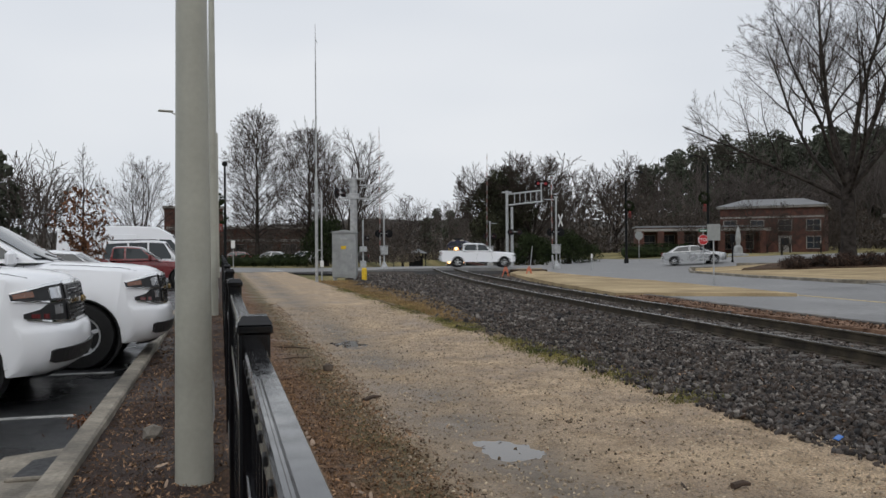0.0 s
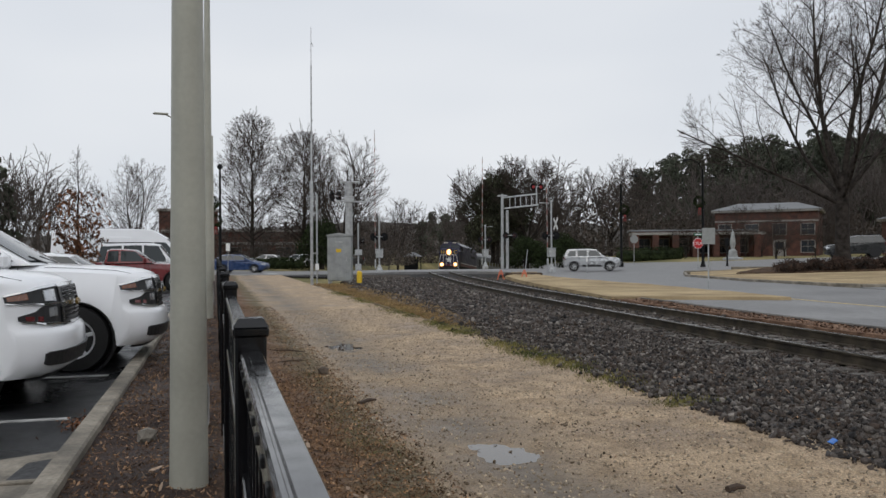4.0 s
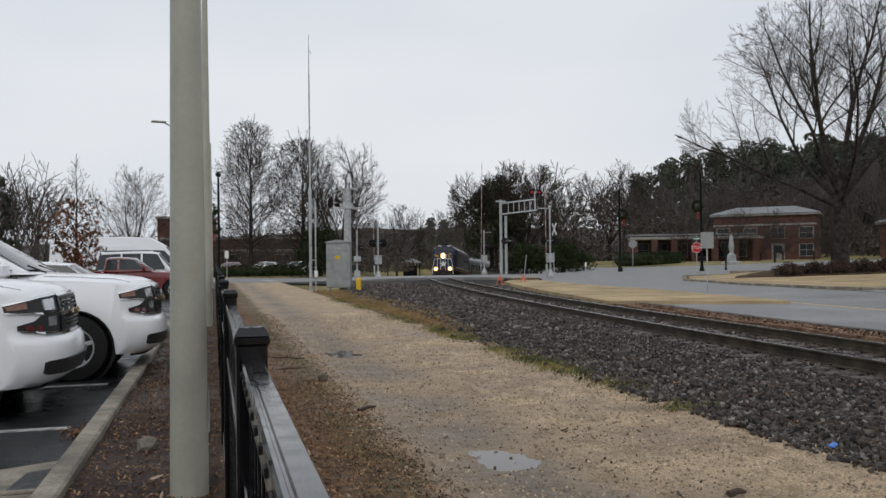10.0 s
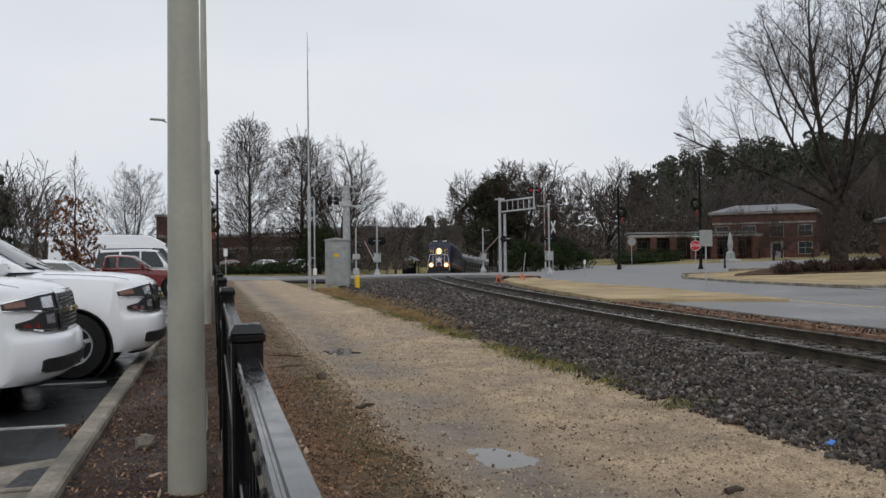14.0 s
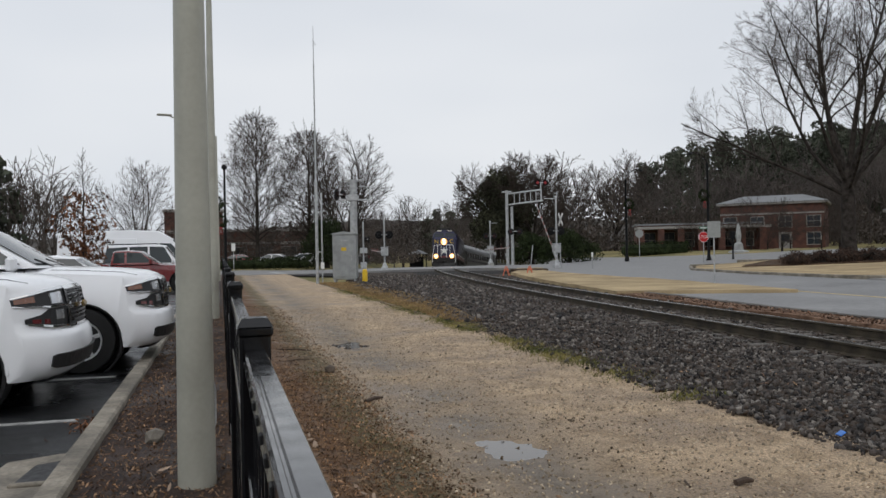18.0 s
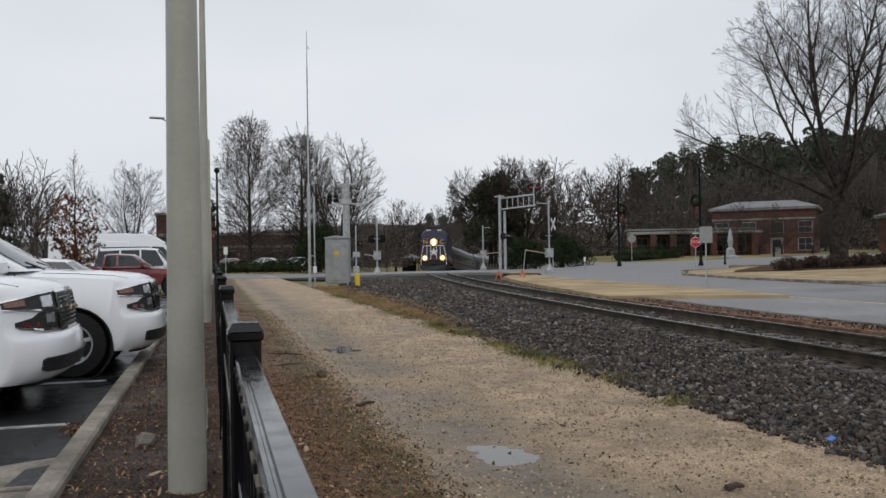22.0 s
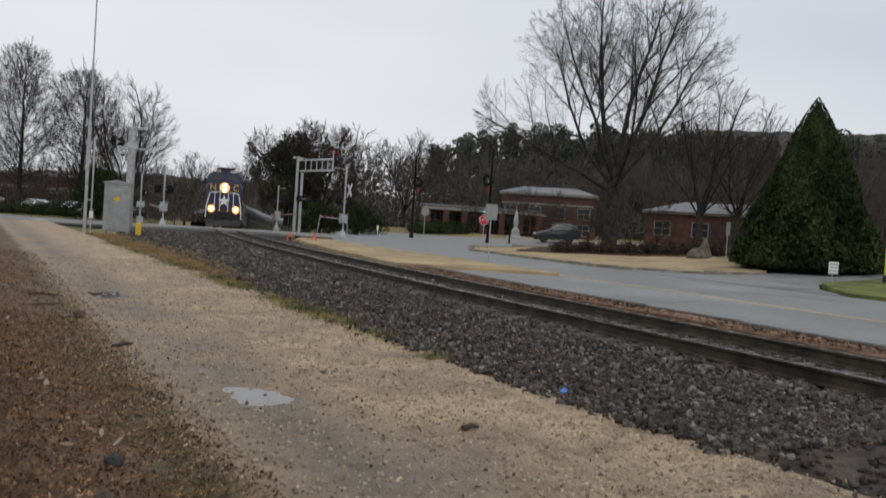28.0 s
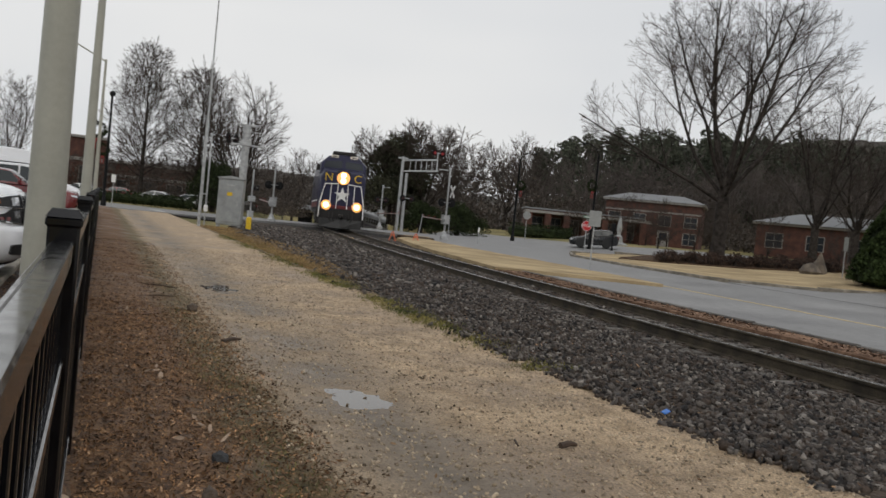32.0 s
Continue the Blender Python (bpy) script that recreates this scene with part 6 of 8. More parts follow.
def suv(name, m, label, paint, length=4.5, half=0.91, height=1.73, group=""):
    f, r = length / 2, -length / 2
    cy = f - 1.2
    top = [(f - 0.08, 0.36), (f, 0.55), (f - 0.03, 0.8), (f - 0.12, 0.98), (f - 0.4, 1.05), (cy, 1.10), (r + 0.1, 1.12), (r, 0.9), (r, 0.5)]
    cabin = [(cy + 0.05, 1.08), (cy - 0.62, height - 0.06), (cy - 1.1, height), (r + 0.45, height - 0.02), (r + 0.3, height - 0.08), (r + 0.04, 1.08)]
    c = Car(name, m, label, "car", paint, half, top, cabin, (f - 0.88, r + 0.85), 0.3, 0.25, 0.36, 0.42, group)
    c.side_windows([[(cy - 0.28, 1.15), (cy - 0.68, height - 0.14), (cy - 1.3, height - 0.11), (cy - 1.3, 1.15)], [(cy - 1.38, 1.15), (cy - 1.38, height - 0.11), (cy - 2.15, height - 0.12), (cy - 2.15, 1.15)], [(cy - 2.23, 1.15), (cy - 2.23, height - 0.12), (r + 0.5, height - 0.16), (r + 0.32, 1.15)]])
    c.mirror(cy - 0.3, 1.2)
    c.seams((cy - 0.1, cy - 1.34), 0.42, 1.08)
    c.simple_lamps(0.82, 0.2, 0.98)
    for s in (-1, 1):
        part("roof_rail", Shape().tube((s * half * 0.7, cy - 1.0, height + 0.02), (s * half * 0.7, r + 0.5, height + 0.01), 0.018, n=6), PLASTIC, c.shell)
        part("side_cladding", Shape().box((s * (half - 0.005), 0, 0.42), (0.04, length - 2.9, 0.16), None, 0.012), PLASTIC, c.body)
    return c


def sedan(name, m, label, paint, length=4.8, half=0.91, height=1.46, hatch=False, group=""):
    f, r = length / 2, -length / 2
    cy = f - 1.25
    top = [(f - 0.1, 0.3), (f, 0.48), (f - 0.03, 0.66), (f - 0.15, 0.78), (f - 0.5, 0.86), (cy, 0.97), (r + 0.6, 1.0), (r + 0.05, 0.98), (r, 0.8), (r + 0.02, 0.45)]
    cabin = [(cy + 0.1, 0.95), (cy - 0.75, height - 0.05), (cy - 1.2, height), (r + (0.9 if hatch else 1.35), height - 0.03), (r + (0.7 if hatch else 1.15), height - 0.07), (r + (0.1 if hatch else 0.5), 0.98)]
    c = Car(name, m, label, "car", paint, half, top, cabin, (f - 0.92, r + 0.98), 0.24, 0.28, 0.32, 0.37, group)
    b = r + (0.75 if hatch else 1.2)
    c.side_windows([[(cy - 0.25, 1.02), (cy - 0.78, height - 0.1), (cy - 1.35, height - 0.08), (cy - 1.35, 1.02)], [(cy - 1.42, 1.02), (cy - 1.42, height - 0.08), (b + 0.1, height - 0.12), (b - 0.28, 1.05)]])
    c.mirror(cy - 0.3, 1.05)
    c.seams((cy - 0.05, cy - 1.38), 0.35, 0.96)
    c.simple_lamps(0.68, 0.15, 0.86)
    return c


def van(m):
    f, r = 3.45, -3.45
    top = [(f - 0.05, 0.4), (f, 0.6), (f - 0.03, 0.9), (f - 0.25, 1.15), (f - 0.75, 1.32), (f - 1.0, 1.4), (r, 1.4), (r - 0.02, 0.9), (r, 0.5)]
    cabin = [(f - 0.9, 1.36), (f - 1.65, 2.3), (f - 2.3, 2.68), (0, 2.74), (r + 0.2, 2.72), (r + 0.05, 2.62), (r, 1.36)]
    c = Car("cargo_van", m, "tall white high-roof cargo van parked in the lot", "van", CAR_WHITE, 1.0, top, cabin, (f - 0.95, r + 1.15), 0.36, 0.25, 0.36, 0.43)
    c.side_windows([[(f - 1.2, 1.45), (f - 1.72, 2.05), (f - 2.25, 2.08), (f - 2.25, 1.45)]])
    c.mirror(f - 1.25, 1.65)
    c.seams((f - 1.0, f - 2.3), 0.5, 1.36)
    c.simple_lamps(0.95, 0.22, 1.2)
    for s in (-1, 1):
        part("side_panel", Shape().box((s * 0.925, -0.6, 1.95), (0.03, 1.5, 0.75), Matrix.Rotation(s * radians(-6.5), 3, "Y"), 0.02), CAR_WHITE, c.shell)


sedan("parked_car", pose(-1.3 - 2.4, 22.0, 0, 0, 0, -90), "white sedan parked beyond the SUVs", CAR_WHITE, 4.8, 0.92, 1.52)
pickup("parked_pickup", pose(-0.6 - 2.5, 36.0, 0, 0, 0, -90), "dark red extended-cab pickup truck parked in the lot", CAR_RED, 5.0, crew=False, tall=0.89)
suv("parked_suv", pose(-0.6 - 2.4, 40.6, 0, 0, 0, -90), "white sport utility vehicle with a roof rack parked beyond", CAR_WHITE, 4.8, 0.95, 2.0)
van(pose(-0.6 - 3.45, 43.5, 0, 0, 0, -90))

PICKUP = pickup("moving_pickup", pose(0, 0, 0), "white crew-cab pickup truck driving over the crossing", CAR_WHITE, 5.9).root
SEDAN = sedan("moving_sedan", pose(0, 0, 0), "silver sedan driving up the street", CAR_SILVER, 4.8).root
SILVER = suv("moving_suv", pose(0, 0, 0), "silver compact sport utility vehicle driving over the crossing", CAR_SILVER, 4.45).root
BLUE = sedan("moving_hatchback", pose(0, 0, 0), "dark blue hatchback driving over the crossing", CAR_BLUE, 4.4, 0.87, 1.47, True).root
DARK = suv("moving_suv", pose(0, 0, 0), "dark grey sport utility vehicle driving over the crossing", CAR_DARK, 4.2, 0.88, 1.66).root
CROSS = sedan("moving_hatchback", pose(0, 0, 0), "black compact hatchback rolling up to the stop sign", CAR_BLACK, 4.0, 0.86, 1.5, True).root

# ---- train ----
LOCO_BLUE = material("locomotive_blue", (0.008, 0.008, 0.045), 0.4, var=0.15, scale=1.5, coat=0.4)
LOCO_RED = material("locomotive_red", (0.12, 0.012, 0.015), 0.4, var=0.15, scale=2)
LOCO_DARK = material("locomotive_underframe", (0.012, 0.011, 0.0105), 0.7, var=0.4, scale=4)
LOCO_SILVER = material("coach_silver", (0.17, 0.175, 0.185), 0.5, metal=0.3, var=0.12, scale=1.2)
COACH_ROOF = material("coach_roof", (0.3, 0.305, 0.31), 0.55, metal=0.2, var=0.15, scale=1.0)
LETTER_GOLD = material("gold_lettering", (0.65, 0.42, 0.03), 0.5, var=0.08, scale=5)
PLOUGH = material("plough_grey", (0.035, 0.035, 0.035), 0.6, var=0.3, scale=4)
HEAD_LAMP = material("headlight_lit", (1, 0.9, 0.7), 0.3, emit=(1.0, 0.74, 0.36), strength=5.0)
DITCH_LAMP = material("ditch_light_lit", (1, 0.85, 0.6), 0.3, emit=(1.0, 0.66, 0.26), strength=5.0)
# emissive colour for added discs that imitate glare round the lit lamps
LAMP_GLARE = material("lamp_glare", (0.5, 0.36, 0.2), 0.3, emit=(1.0, 0.42, 0.1), strength=1.0)
BOARD = material("number_board", (0.6, 0.56, 0.5), 0.4, emit=(1.0, 0.9, 0.75), strength=0.25)
TEXT_DARK = material("dark_writing", (0.03, 0.03, 0.04), 0.6, var=0.1)


def word(parent, body, m, size, mat):
    c = bpy.data.curves.new("lettering", "FONT")
    c.body, c.size, c.align_x, c.align_y, c.extrude = body, size, "CENTER", "CENTER", 0.006
    c.materials.append(mat)
    ob = new("lettering", c)
    ob.parent = parent
    ob.matrix_basis = m
    return ob


def bogie(parent, y, radius=0.5):
    root = part("bogie", Shape().box((0, y, 0.62), (2.3, 3.2, 0.35), None, 0.06).box((-1.08, y, 0.55), (0.16, 3.6, 0.4), None, 0.05).box((1.08, y, 0.55), (0.16, 3.6, 0.4), None, 0.05), LOCO_DARK, parent)
    for dy in (-1.25, 1.25):
        for s in (-1, 1):
            part("wheel", Shape().lathe([(radius * 0.9, -0.06), (radius, -0.05), (radius, 0.04), (radius * 1.05, 0.05), (radius * 1.05, 0.07), (radius * 0.5, 0.06)], 20, (s * 0.76, y + dy, radius), "x"), LOCO_DARK, root)


def locomotive():
    """Front at y = 0 facing -y, rails at z = 0."""
    root = thing("locomotive", pose(0, 0, 0), "dark blue passenger locomotive with red stripe and lit headlights", "locomotive")
    prof = [(-1.5, 1.3), (1.5, 1.3), (1.53, 3.6), (1.46, 4.3), (0.98, 4.74), (0.0, 4.86), (-0.98, 4.74), (-1.46, 4.3), (-1.53, 3.6)]

    def ring(y, k, low=1.3, drop=0.0):
        return [(x * k, y, max(low, z - drop)) for x, z in prof]
    cab = Shape().loft([ring(1.5, 0.97, drop=0.06), ring(1.62, 1.0), ring(4.6, 1.0), ring(17.4, 1.0)])
    body = part("cab_body", cab, LOCO_BLUE, root, smooth=30)
    nose_prof = [(-1.44, 1.3), (1.44, 1.3), (1.46, 3.35), (1.2, 3.78), (-1.2, 3.78), (-1.46, 3.35)]
    nose = Shape().loft([[(x * 0.93, 0.42, 1.3 + (z - 1.3) * 0.95) for x, z in nose_prof], [(x * 0.98, 0.5, 1.3 + (z - 1.3) * 0.98) for x, z in nose_prof], [(x, 0.75, z) for x, z in nose_prof], [(x * 1.03, 1.55, 1.3 + (z - 1.3) * 1.05) for x, z in nose_prof]])
    nose_ob = part("nose", nose, LOCO_BLUE, root, smooth=30)
    for s in (-1, 1):
        part("cab_window", Shape().add([(s * 0.12, 1.485, 4.0), (s * 1.28, 1.485, 3.96), (s * 1.2, 1.485, 4.36), (s * 0.12, 1.485, 4.44)], [(0, 1, 2, 3)]), WINDOW, body)
        part("side_window", Shape().add([(s * 1.545, 2.2, 3.5), (s * 1.545, 3.4, 3.5), (s * 1.50, 3.4, 4.15), (s * 1.50, 2.2, 4.15)], [(0, 1, 2, 3)]), WINDOW, body)
        board = part("number_board", Shape().box((s * 0.62, 1.46, 4.72), (0.46, 0.12, 0.16), None, 0.02), BOARD, body, "lit number board")
        part("number_bar", Shape().box((s * 0.62, 1.395, 4.72), (0.34, 0.01, 0.08)), TEXT_DARK, board)
        part("ditch_light", Shape().lathe([(0.05, 0.14), (0.15, 0.1), (0.17, 0.0), (0.15, -0.02)], 14, (s * 0.98, 0.1, 1.52), "y"), LOCO_DARK, root)
        # lens made oversize, and a disc added behind it, to imitate glare
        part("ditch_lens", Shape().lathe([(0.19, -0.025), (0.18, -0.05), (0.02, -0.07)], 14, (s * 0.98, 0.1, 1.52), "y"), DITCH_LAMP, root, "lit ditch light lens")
        part("ditch_reflector", Shape().lathe([(0.32, 0.0), (0.31, -0.012), (0.22, -0.014), (0.02, 0.0)], 16, (s * 0.98, 0.085, 1.52), "y"), LAMP_GLARE, root, "glowing disc standing in for glare round the ditch light")
        rails = Shape()
        pts = [(s * 1.42, 0.05, 0.75), (s * 1.38, 0.03, 1.7), (s * 1.14, 0.03, 2.86), (s * 0.3, 0.03, 2.92)]
        for p, q in zip(pts, pts[1:]):
            rails.tube(p, q, 0.035, n=6)
        part("handrail", rails, WHITE, root, "white tubular handrail")
        for x, z in ((0.32, 2.92), (0.74, 2.89)):
            part("stanchion", Shape().tube((s * x, 0.03, z), (s * (x + 0.02), 0.05, 1.35), 0.03, n=6), WHITE, root, "white tubular stanchion")
        part("side_stripe", Shape().box((s * 1.512, 9.5, 1.5), (0.02, 15.7, 0.34), None, 0.004), LOCO_RED, body, "red lower stripe")
        part("white_stripe", Shape().box((s * 1.514, 9.5, 1.78), (0.02, 15.7, 0.08), None, 0.004), WHITE, body)
        part("radiator_grille", Shape().box((s * 1.5, 13.5, 3.3), (0.05, 4.5, 0.9), None, 0.01), LOCO_DARK, body)
        part("fuel_tank", Shape().box((s * 0.8, 9.3, 0.75), (1.2, 4.6, 0.9), None, 0.15), LOCO_DARK, root)
        part("steps", Shape().box((s * 1.35, 0.35, 0.75), (0.35, 0.5, 0.9), None, 0.03), LOCO_DARK, root)
        part("roof_mirror", Shape().box((s * 1.62, 2.1, 3.95), (0.2, 0.05, 0.4), None, 0.02), LOCO_DARK, body)
    word(nose_ob, "N", pose(-0.92, 0.405, 3.3, 90, 0, 0), 0.72, LETTER_GOLD)
    word(nose_ob, "C", pose(0.92, 0.405, 3.3, 90, 0, 0), 0.72, LETTER_GOLD)
    part("headlight", Shape().box((0, 0.46, 3.3), (0.9, 0.2, 0.92), None, 0.2), LOCO_DARK, nose_ob)
    # added glowing disc imitates the spread of headlight glare
    part("headlight_reflector", Shape().lathe([(0.42, 0.0), (0.41, -0.012), (0.34, -0.014), (0.02, 0.0)], 20, (0, 0.355, 3.3), "y"), LAMP_GLARE, nose_ob, "glowing disc standing in for glare round the headlights")
    for s in (-1, 1):
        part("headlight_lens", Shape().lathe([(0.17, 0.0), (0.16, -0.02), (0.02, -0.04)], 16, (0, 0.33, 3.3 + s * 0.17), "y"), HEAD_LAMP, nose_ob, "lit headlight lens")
    star = []
    for i in range(10):
        r = 0.52 if i % 2 == 0 else 0.21
        a = math.pi / 2 + i * math.pi / 5
        star.append((r * math.cos(a), 2.2 + r * math.sin(a)))
    part("star", Shape().prism(star, 0.39, 0.41, "y"), WHITE, nose_ob, "white painted star")
    part("roof_beacon", Shape().box((0, 2.2, 4.95), (1.5, 1.0, 0.26), None, 0.06), LOCO_DARK, body)
    part("roof_fan", Shape().lathe([(0.9, 4.82), (0.9, 4.98), (0.75, 5.02)], 20, (0, 12, 0)).lathe([(0.9, 4.82), (0.9, 4.98), (0.75, 5.02)], 20, (0, 14.5, 0)), LOCO_DARK, body)
    part("pilot_stripe", Shape().box((0, 0.26, 1.42), (2.75, 0.36, 0.22), None, 0.03), LOCO_RED, root, "dark red pilot beam")
    part("pilot", Shape().box((0, 0.3, 0.98), (2.7, 0.4, 0.75), None, 0.04), LOCO_DARK, root)
    part("plough", Shape().loft([[(-1.35, 0.12, 0.12), (0, -0.28, 0.12), (1.35, 0.12, 0.12), (1.35, 0.4, 0.12), (-1.35, 0.4, 0.12)], [(-1.4, 0.1, 0.68), (0, -0.16, 0.68), (1.4, 0.1, 0.68), (1.4, 0.4, 0.68), (-1.4, 0.4, 0.68)]]), PLOUGH, root)
    part("coupler", Shape().box((0, -0.3, 0.86), (0.3, 0.7, 0.3), None, 0.08), LOCO_DARK, root)
    for x in (-0.5, -0.75, 0.5, 0.75):
        part("brake_hose", Shape().tube((x, 0.05, 1.1), (x, -0.12, 0.75), 0.035, n=6).tube((x, -0.12, 0.75), (x * 0.8, -0.05, 0.5), 0.03, n=6), LOCO_DARK, root)
    part("frame_sill", Shape().box((0, 9.2, 1.22), (2.95, 17.2, 0.22), None, 0.04), LOCO_DARK, root)
    bogie(root, 4.2)
    bogie(root, 13.6)
    return root


def coach():
    """Near end at y = 0, 25.5 m long."""
    root = thing("passenger_coach", pose(0, 0, 0), "silver-grey fluted passenger coach behind the locomotive", "railway coach", "coaches of the train")
    prof = [(-1.5, 1.0), (1.5, 1.0), (1.53, 2.9), (1.45, 3.55), (1.1, 4.0), (0.5, 4.2), (-0.5, 4.2), (-1.1, 4.0), (-1.45, 3.55), (-1.53, 2.9)]
    body = part("body", Shape().loft([[(x * k, y, z) for x, z in prof] for y, k in ((0, 0.96), (0.15, 1), (25.3, 1), (25.45, 0.96))]), LOCO_SILVER, root, smooth=30)
    part("roof", Shape().loft([[(x, y, z + 0.012) for x, z in prof[3:9]] + [(-1.3, y, 3.5), (1.3, y, 3.5)] for y in (0.2, 25.2)]), COACH_ROOF, root)
    for s in (-1, 1):
        for i in range(11):
            part("window", Shape().box((s * 1.525, 2.6 + 2.05 * i, 2.55), (0.03, 1.45, 0.75), None, 0.02), WINDOW, body)
        part("stripe", Shape().box((s * 1.527, 12.7, 1.72), (0.02, 24.6, 0.24), None, 0.004), LOCO_BLUE, body, "dark blue stripe")
        part("door", Shape().box((s * 1.52, 1.1, 2.1), (0.03, 0.85, 1.9), None, 0.02), LOCO_DARK, body)
    part("end_door", Shape().box((0, -0.03, 2.2), (0.9, 0.1, 2.2), None, 0.03), LOCO_DARK, body)
    part("underframe", Shape().box((0, 12.7, 0.85), (2.6, 16, 0.5), None, 0.05), LOCO_DARK, root)
    bogie(root, 3.2, 0.46)
    bogie(root, 22.3, 0.46)
    return root


LOCO = locomotive()
COACHES = [coach()]
for k in range(2):
    COACHES.append(copy_thing(COACHES[0], pose(0, 0, 0)))


def chord_pose(y0, length, a, b):
    """The pose of a rail car whose near end is at y0 along the line; a, b: its bogies."""
    def along(y, s):
        for _ in range(40):
            d = s / 40 / math.hypot(1, track_slope(y))
            y += d
        return y
    p, q = along(y0, a), along(y0, b)
    P, Q = Vector((track_x(p), p, 0.12 + track_z(p))), Vector((track_x(q), q, 0.12 + track_z(q)))
    d = (Q - P).normalized()
    o = P - d * a
    return Matrix.Translation(o) @ Matrix.Rotation(math.atan2(-d.x, d.y), 4, "Z") @ Matrix.Rotation(math.asin(d.z), 4, "X"), along(y0, length + 0.7)


# ---- buildings ----


def window_unit(parent, x, z, w, h, y=0.0):
    fr = part("window", Shape().box((x, y - 0.02, z), (w + 0.16, 0.08, h + 0.16), None, 0.01), TRIM, parent)
    part("pane", Shape().box((x - w / 4, y - 0.065, z), (w / 2 - 0.04, 0.02, h)), WINDOW, fr)
    part("pane", Shape().box((x + w / 4, y - 0.065, z), (w / 2 - 0.04, 0.02, h)), WINDOW, fr)
    part("mullion", Shape().box((x, y - 0.07, z), (w, 0.02, 0.05)), TRIM, fr)


def school():
    """Brick civic building east of the street: a long portico, a two-storey block and a wing."""
    root = thing("brick_building", pose(47.0, 86.0, 0.8, 0, 0, -24), "low red-brick civic building with white trim and a columned portico", "building")
    part("wall", Shape().box((6, 6.2, 1.5), (14, 6, 3.2)), BRICK, root)
    part("portico_roof", Shape().box((6, 1.6, 2.75), (14.6, 4.2, 0.3), None, 0.03), TRIM, root)
    part("flat_roof", Shape().box((6, 6.2, 3.2), (14.4, 6.6, 0.2), None, 0.03), ROOF, root)
    for i in range(7):
        part("column", Shape().box((-0.8 + 2.2 * i, -0.2, 1.25), (0.7, 0.6, 2.8), None, 0.02), BRICK, root)
    for i in range(6):
        window_unit(root, 0.4 + 2.2 * i, 1.4, 1.3, 1.6, 3.2)
    b = thing("brick_building", pose(61.8, 92.5, 0.9, 0, 0, -42), "two-storey red-brick building with white cornice and flat grey roof", "building")
    part("wall", Shape().box((5.0, 5, 2.7), (12, 10, 5.8)), BRICK, b)
    part("cornice", Shape().box((5.0, 5, 5.6), (12.8, 10.8, 0.3), None, 0.05), TRIM, b)
    part("band", Shape().box((5.0, -0.03, 4.35), (12, 0.08, 0.22), None, 0.01), TRIM, b)
    part("roof", Shape().loft([[(-1.5, -0.5, 5.75), (11.5, -0.5, 5.75), (11.5, 10.5, 5.75), (-1.5, 10.5, 5.75)], [(1.5, 2.5, 6.7), (8.5, 2.5, 6.7), (8.5, 7.5, 6.7), (1.5, 7.5, 6.7)]]), ROOF, b)
    for i in range(4):
        window_unit(b, 0.2 + 3.2 * i, 3.3, 1.5, 1.3)
        if i != 2:
            window_unit(b, 0.2 + 3.2 * i, 1.2, 1.5, 1.4)
    d = part("door", Shape().box((6.6, -0.05, 0.95), (1.5, 0.1, 2.2), None, 0.02), TRIM, b, "white entrance door")
    part("pane", Shape().box((6.6, -0.11, 1.3), (1.0, 0.02, 0.9)), WINDOW, d)
    part("step", Shape().box((6.6, -0.7, -0.1), (2.4, 1.4, 0.3), None, 0.02), CONCRETE, b)
    w = thing("brick_building", pose(64.5, 66.5, 1.3, 0, 0, -52), "long low red-brick wing with a pale grey roof", "building")
    part("wall", Shape().box((8, 5, 1.5), (20, 10, 3.4)), BRICK, w)
    part("fascia", Shape().box((8, 5, 3.2), (20.8, 10.8, 0.25), None, 0.04), TRIM, w)
    part("roof", Shape().loft([[(-2.4, -0.6, 3.33), (18.4, -0.6, 3.33), (18.4, 10.6, 3.33), (-2.4, 10.6, 3.33)], [(1.5, 4.5, 4.6), (14.5, 4.5, 4.6), (14.5, 5.5, 4.6), (1.5, 5.5, 4.6)]]), ROOF, w)
    for i in range(5):
        window_unit(w, -0.2 + 3.9 * i, 1.5, 1.6, 1.4)


school()


def left_building(x, y, turn, w, h, label):
    root = thing("brick_building", pose(x, y, 0, 0, 0, turn), label, "building")
    part("wall", Shape().box((0, 5, h / 2 - 0.1), (w, 10, h)), BRICK, root)
    part("parapet", Shape().box((0, 5, h), (w + 0.5, 10.5, 0.35), None, 0.04), TRIM, root)
    part("storefront_band", Shape().box((0, -0.06, h * 0.62), (w * 0.94, 0.12, 0.4), None, 0.02), TRIM, root)
    n = int(w / 3.6)
    for i in range(n):
        window_unit(root, -w / 2 + (i + 0.5) * w / n, h * 0.3, 2.2, h * 0.4)


left_building(-3.4, 116, 2, 7.5, 7.4, "two-storey brick shop with pale eaves behind the street trees")
left_building(4.5, 128, 3, 22, 5.0, "brick shop building with pale bands behind the bare trees")


def fountain(x, y, z):
    root = thing("statue", pose(x, y, z), "pale stone sculpture on a stepped plinth on the lawn", "sculpture")
    part("figure", Shape().lathe([(0.9, 0), (0.85, 0.15), (0.42, 0.25), (0.36, 0.8), (0.16, 1.0), (0.26, 1.5), (0.2, 2.0), (0.1, 2.5), (0.02, 2.7)], 12), STATUE, root, smooth=30)


STATUE = material("pale_weathered_stone", (0.36, 0.37, 0.37), 0.8, var=0.25, scale=2, bump=0.4)
fountain(45.2, 66.2, 0.75)
ORNAMENT = material("weathered_brown_stone", (0.11, 0.088, 0.068), 0.9, var=0.35, scale=2, bump=0.5, other=(0.17, 0.14, 0.11))
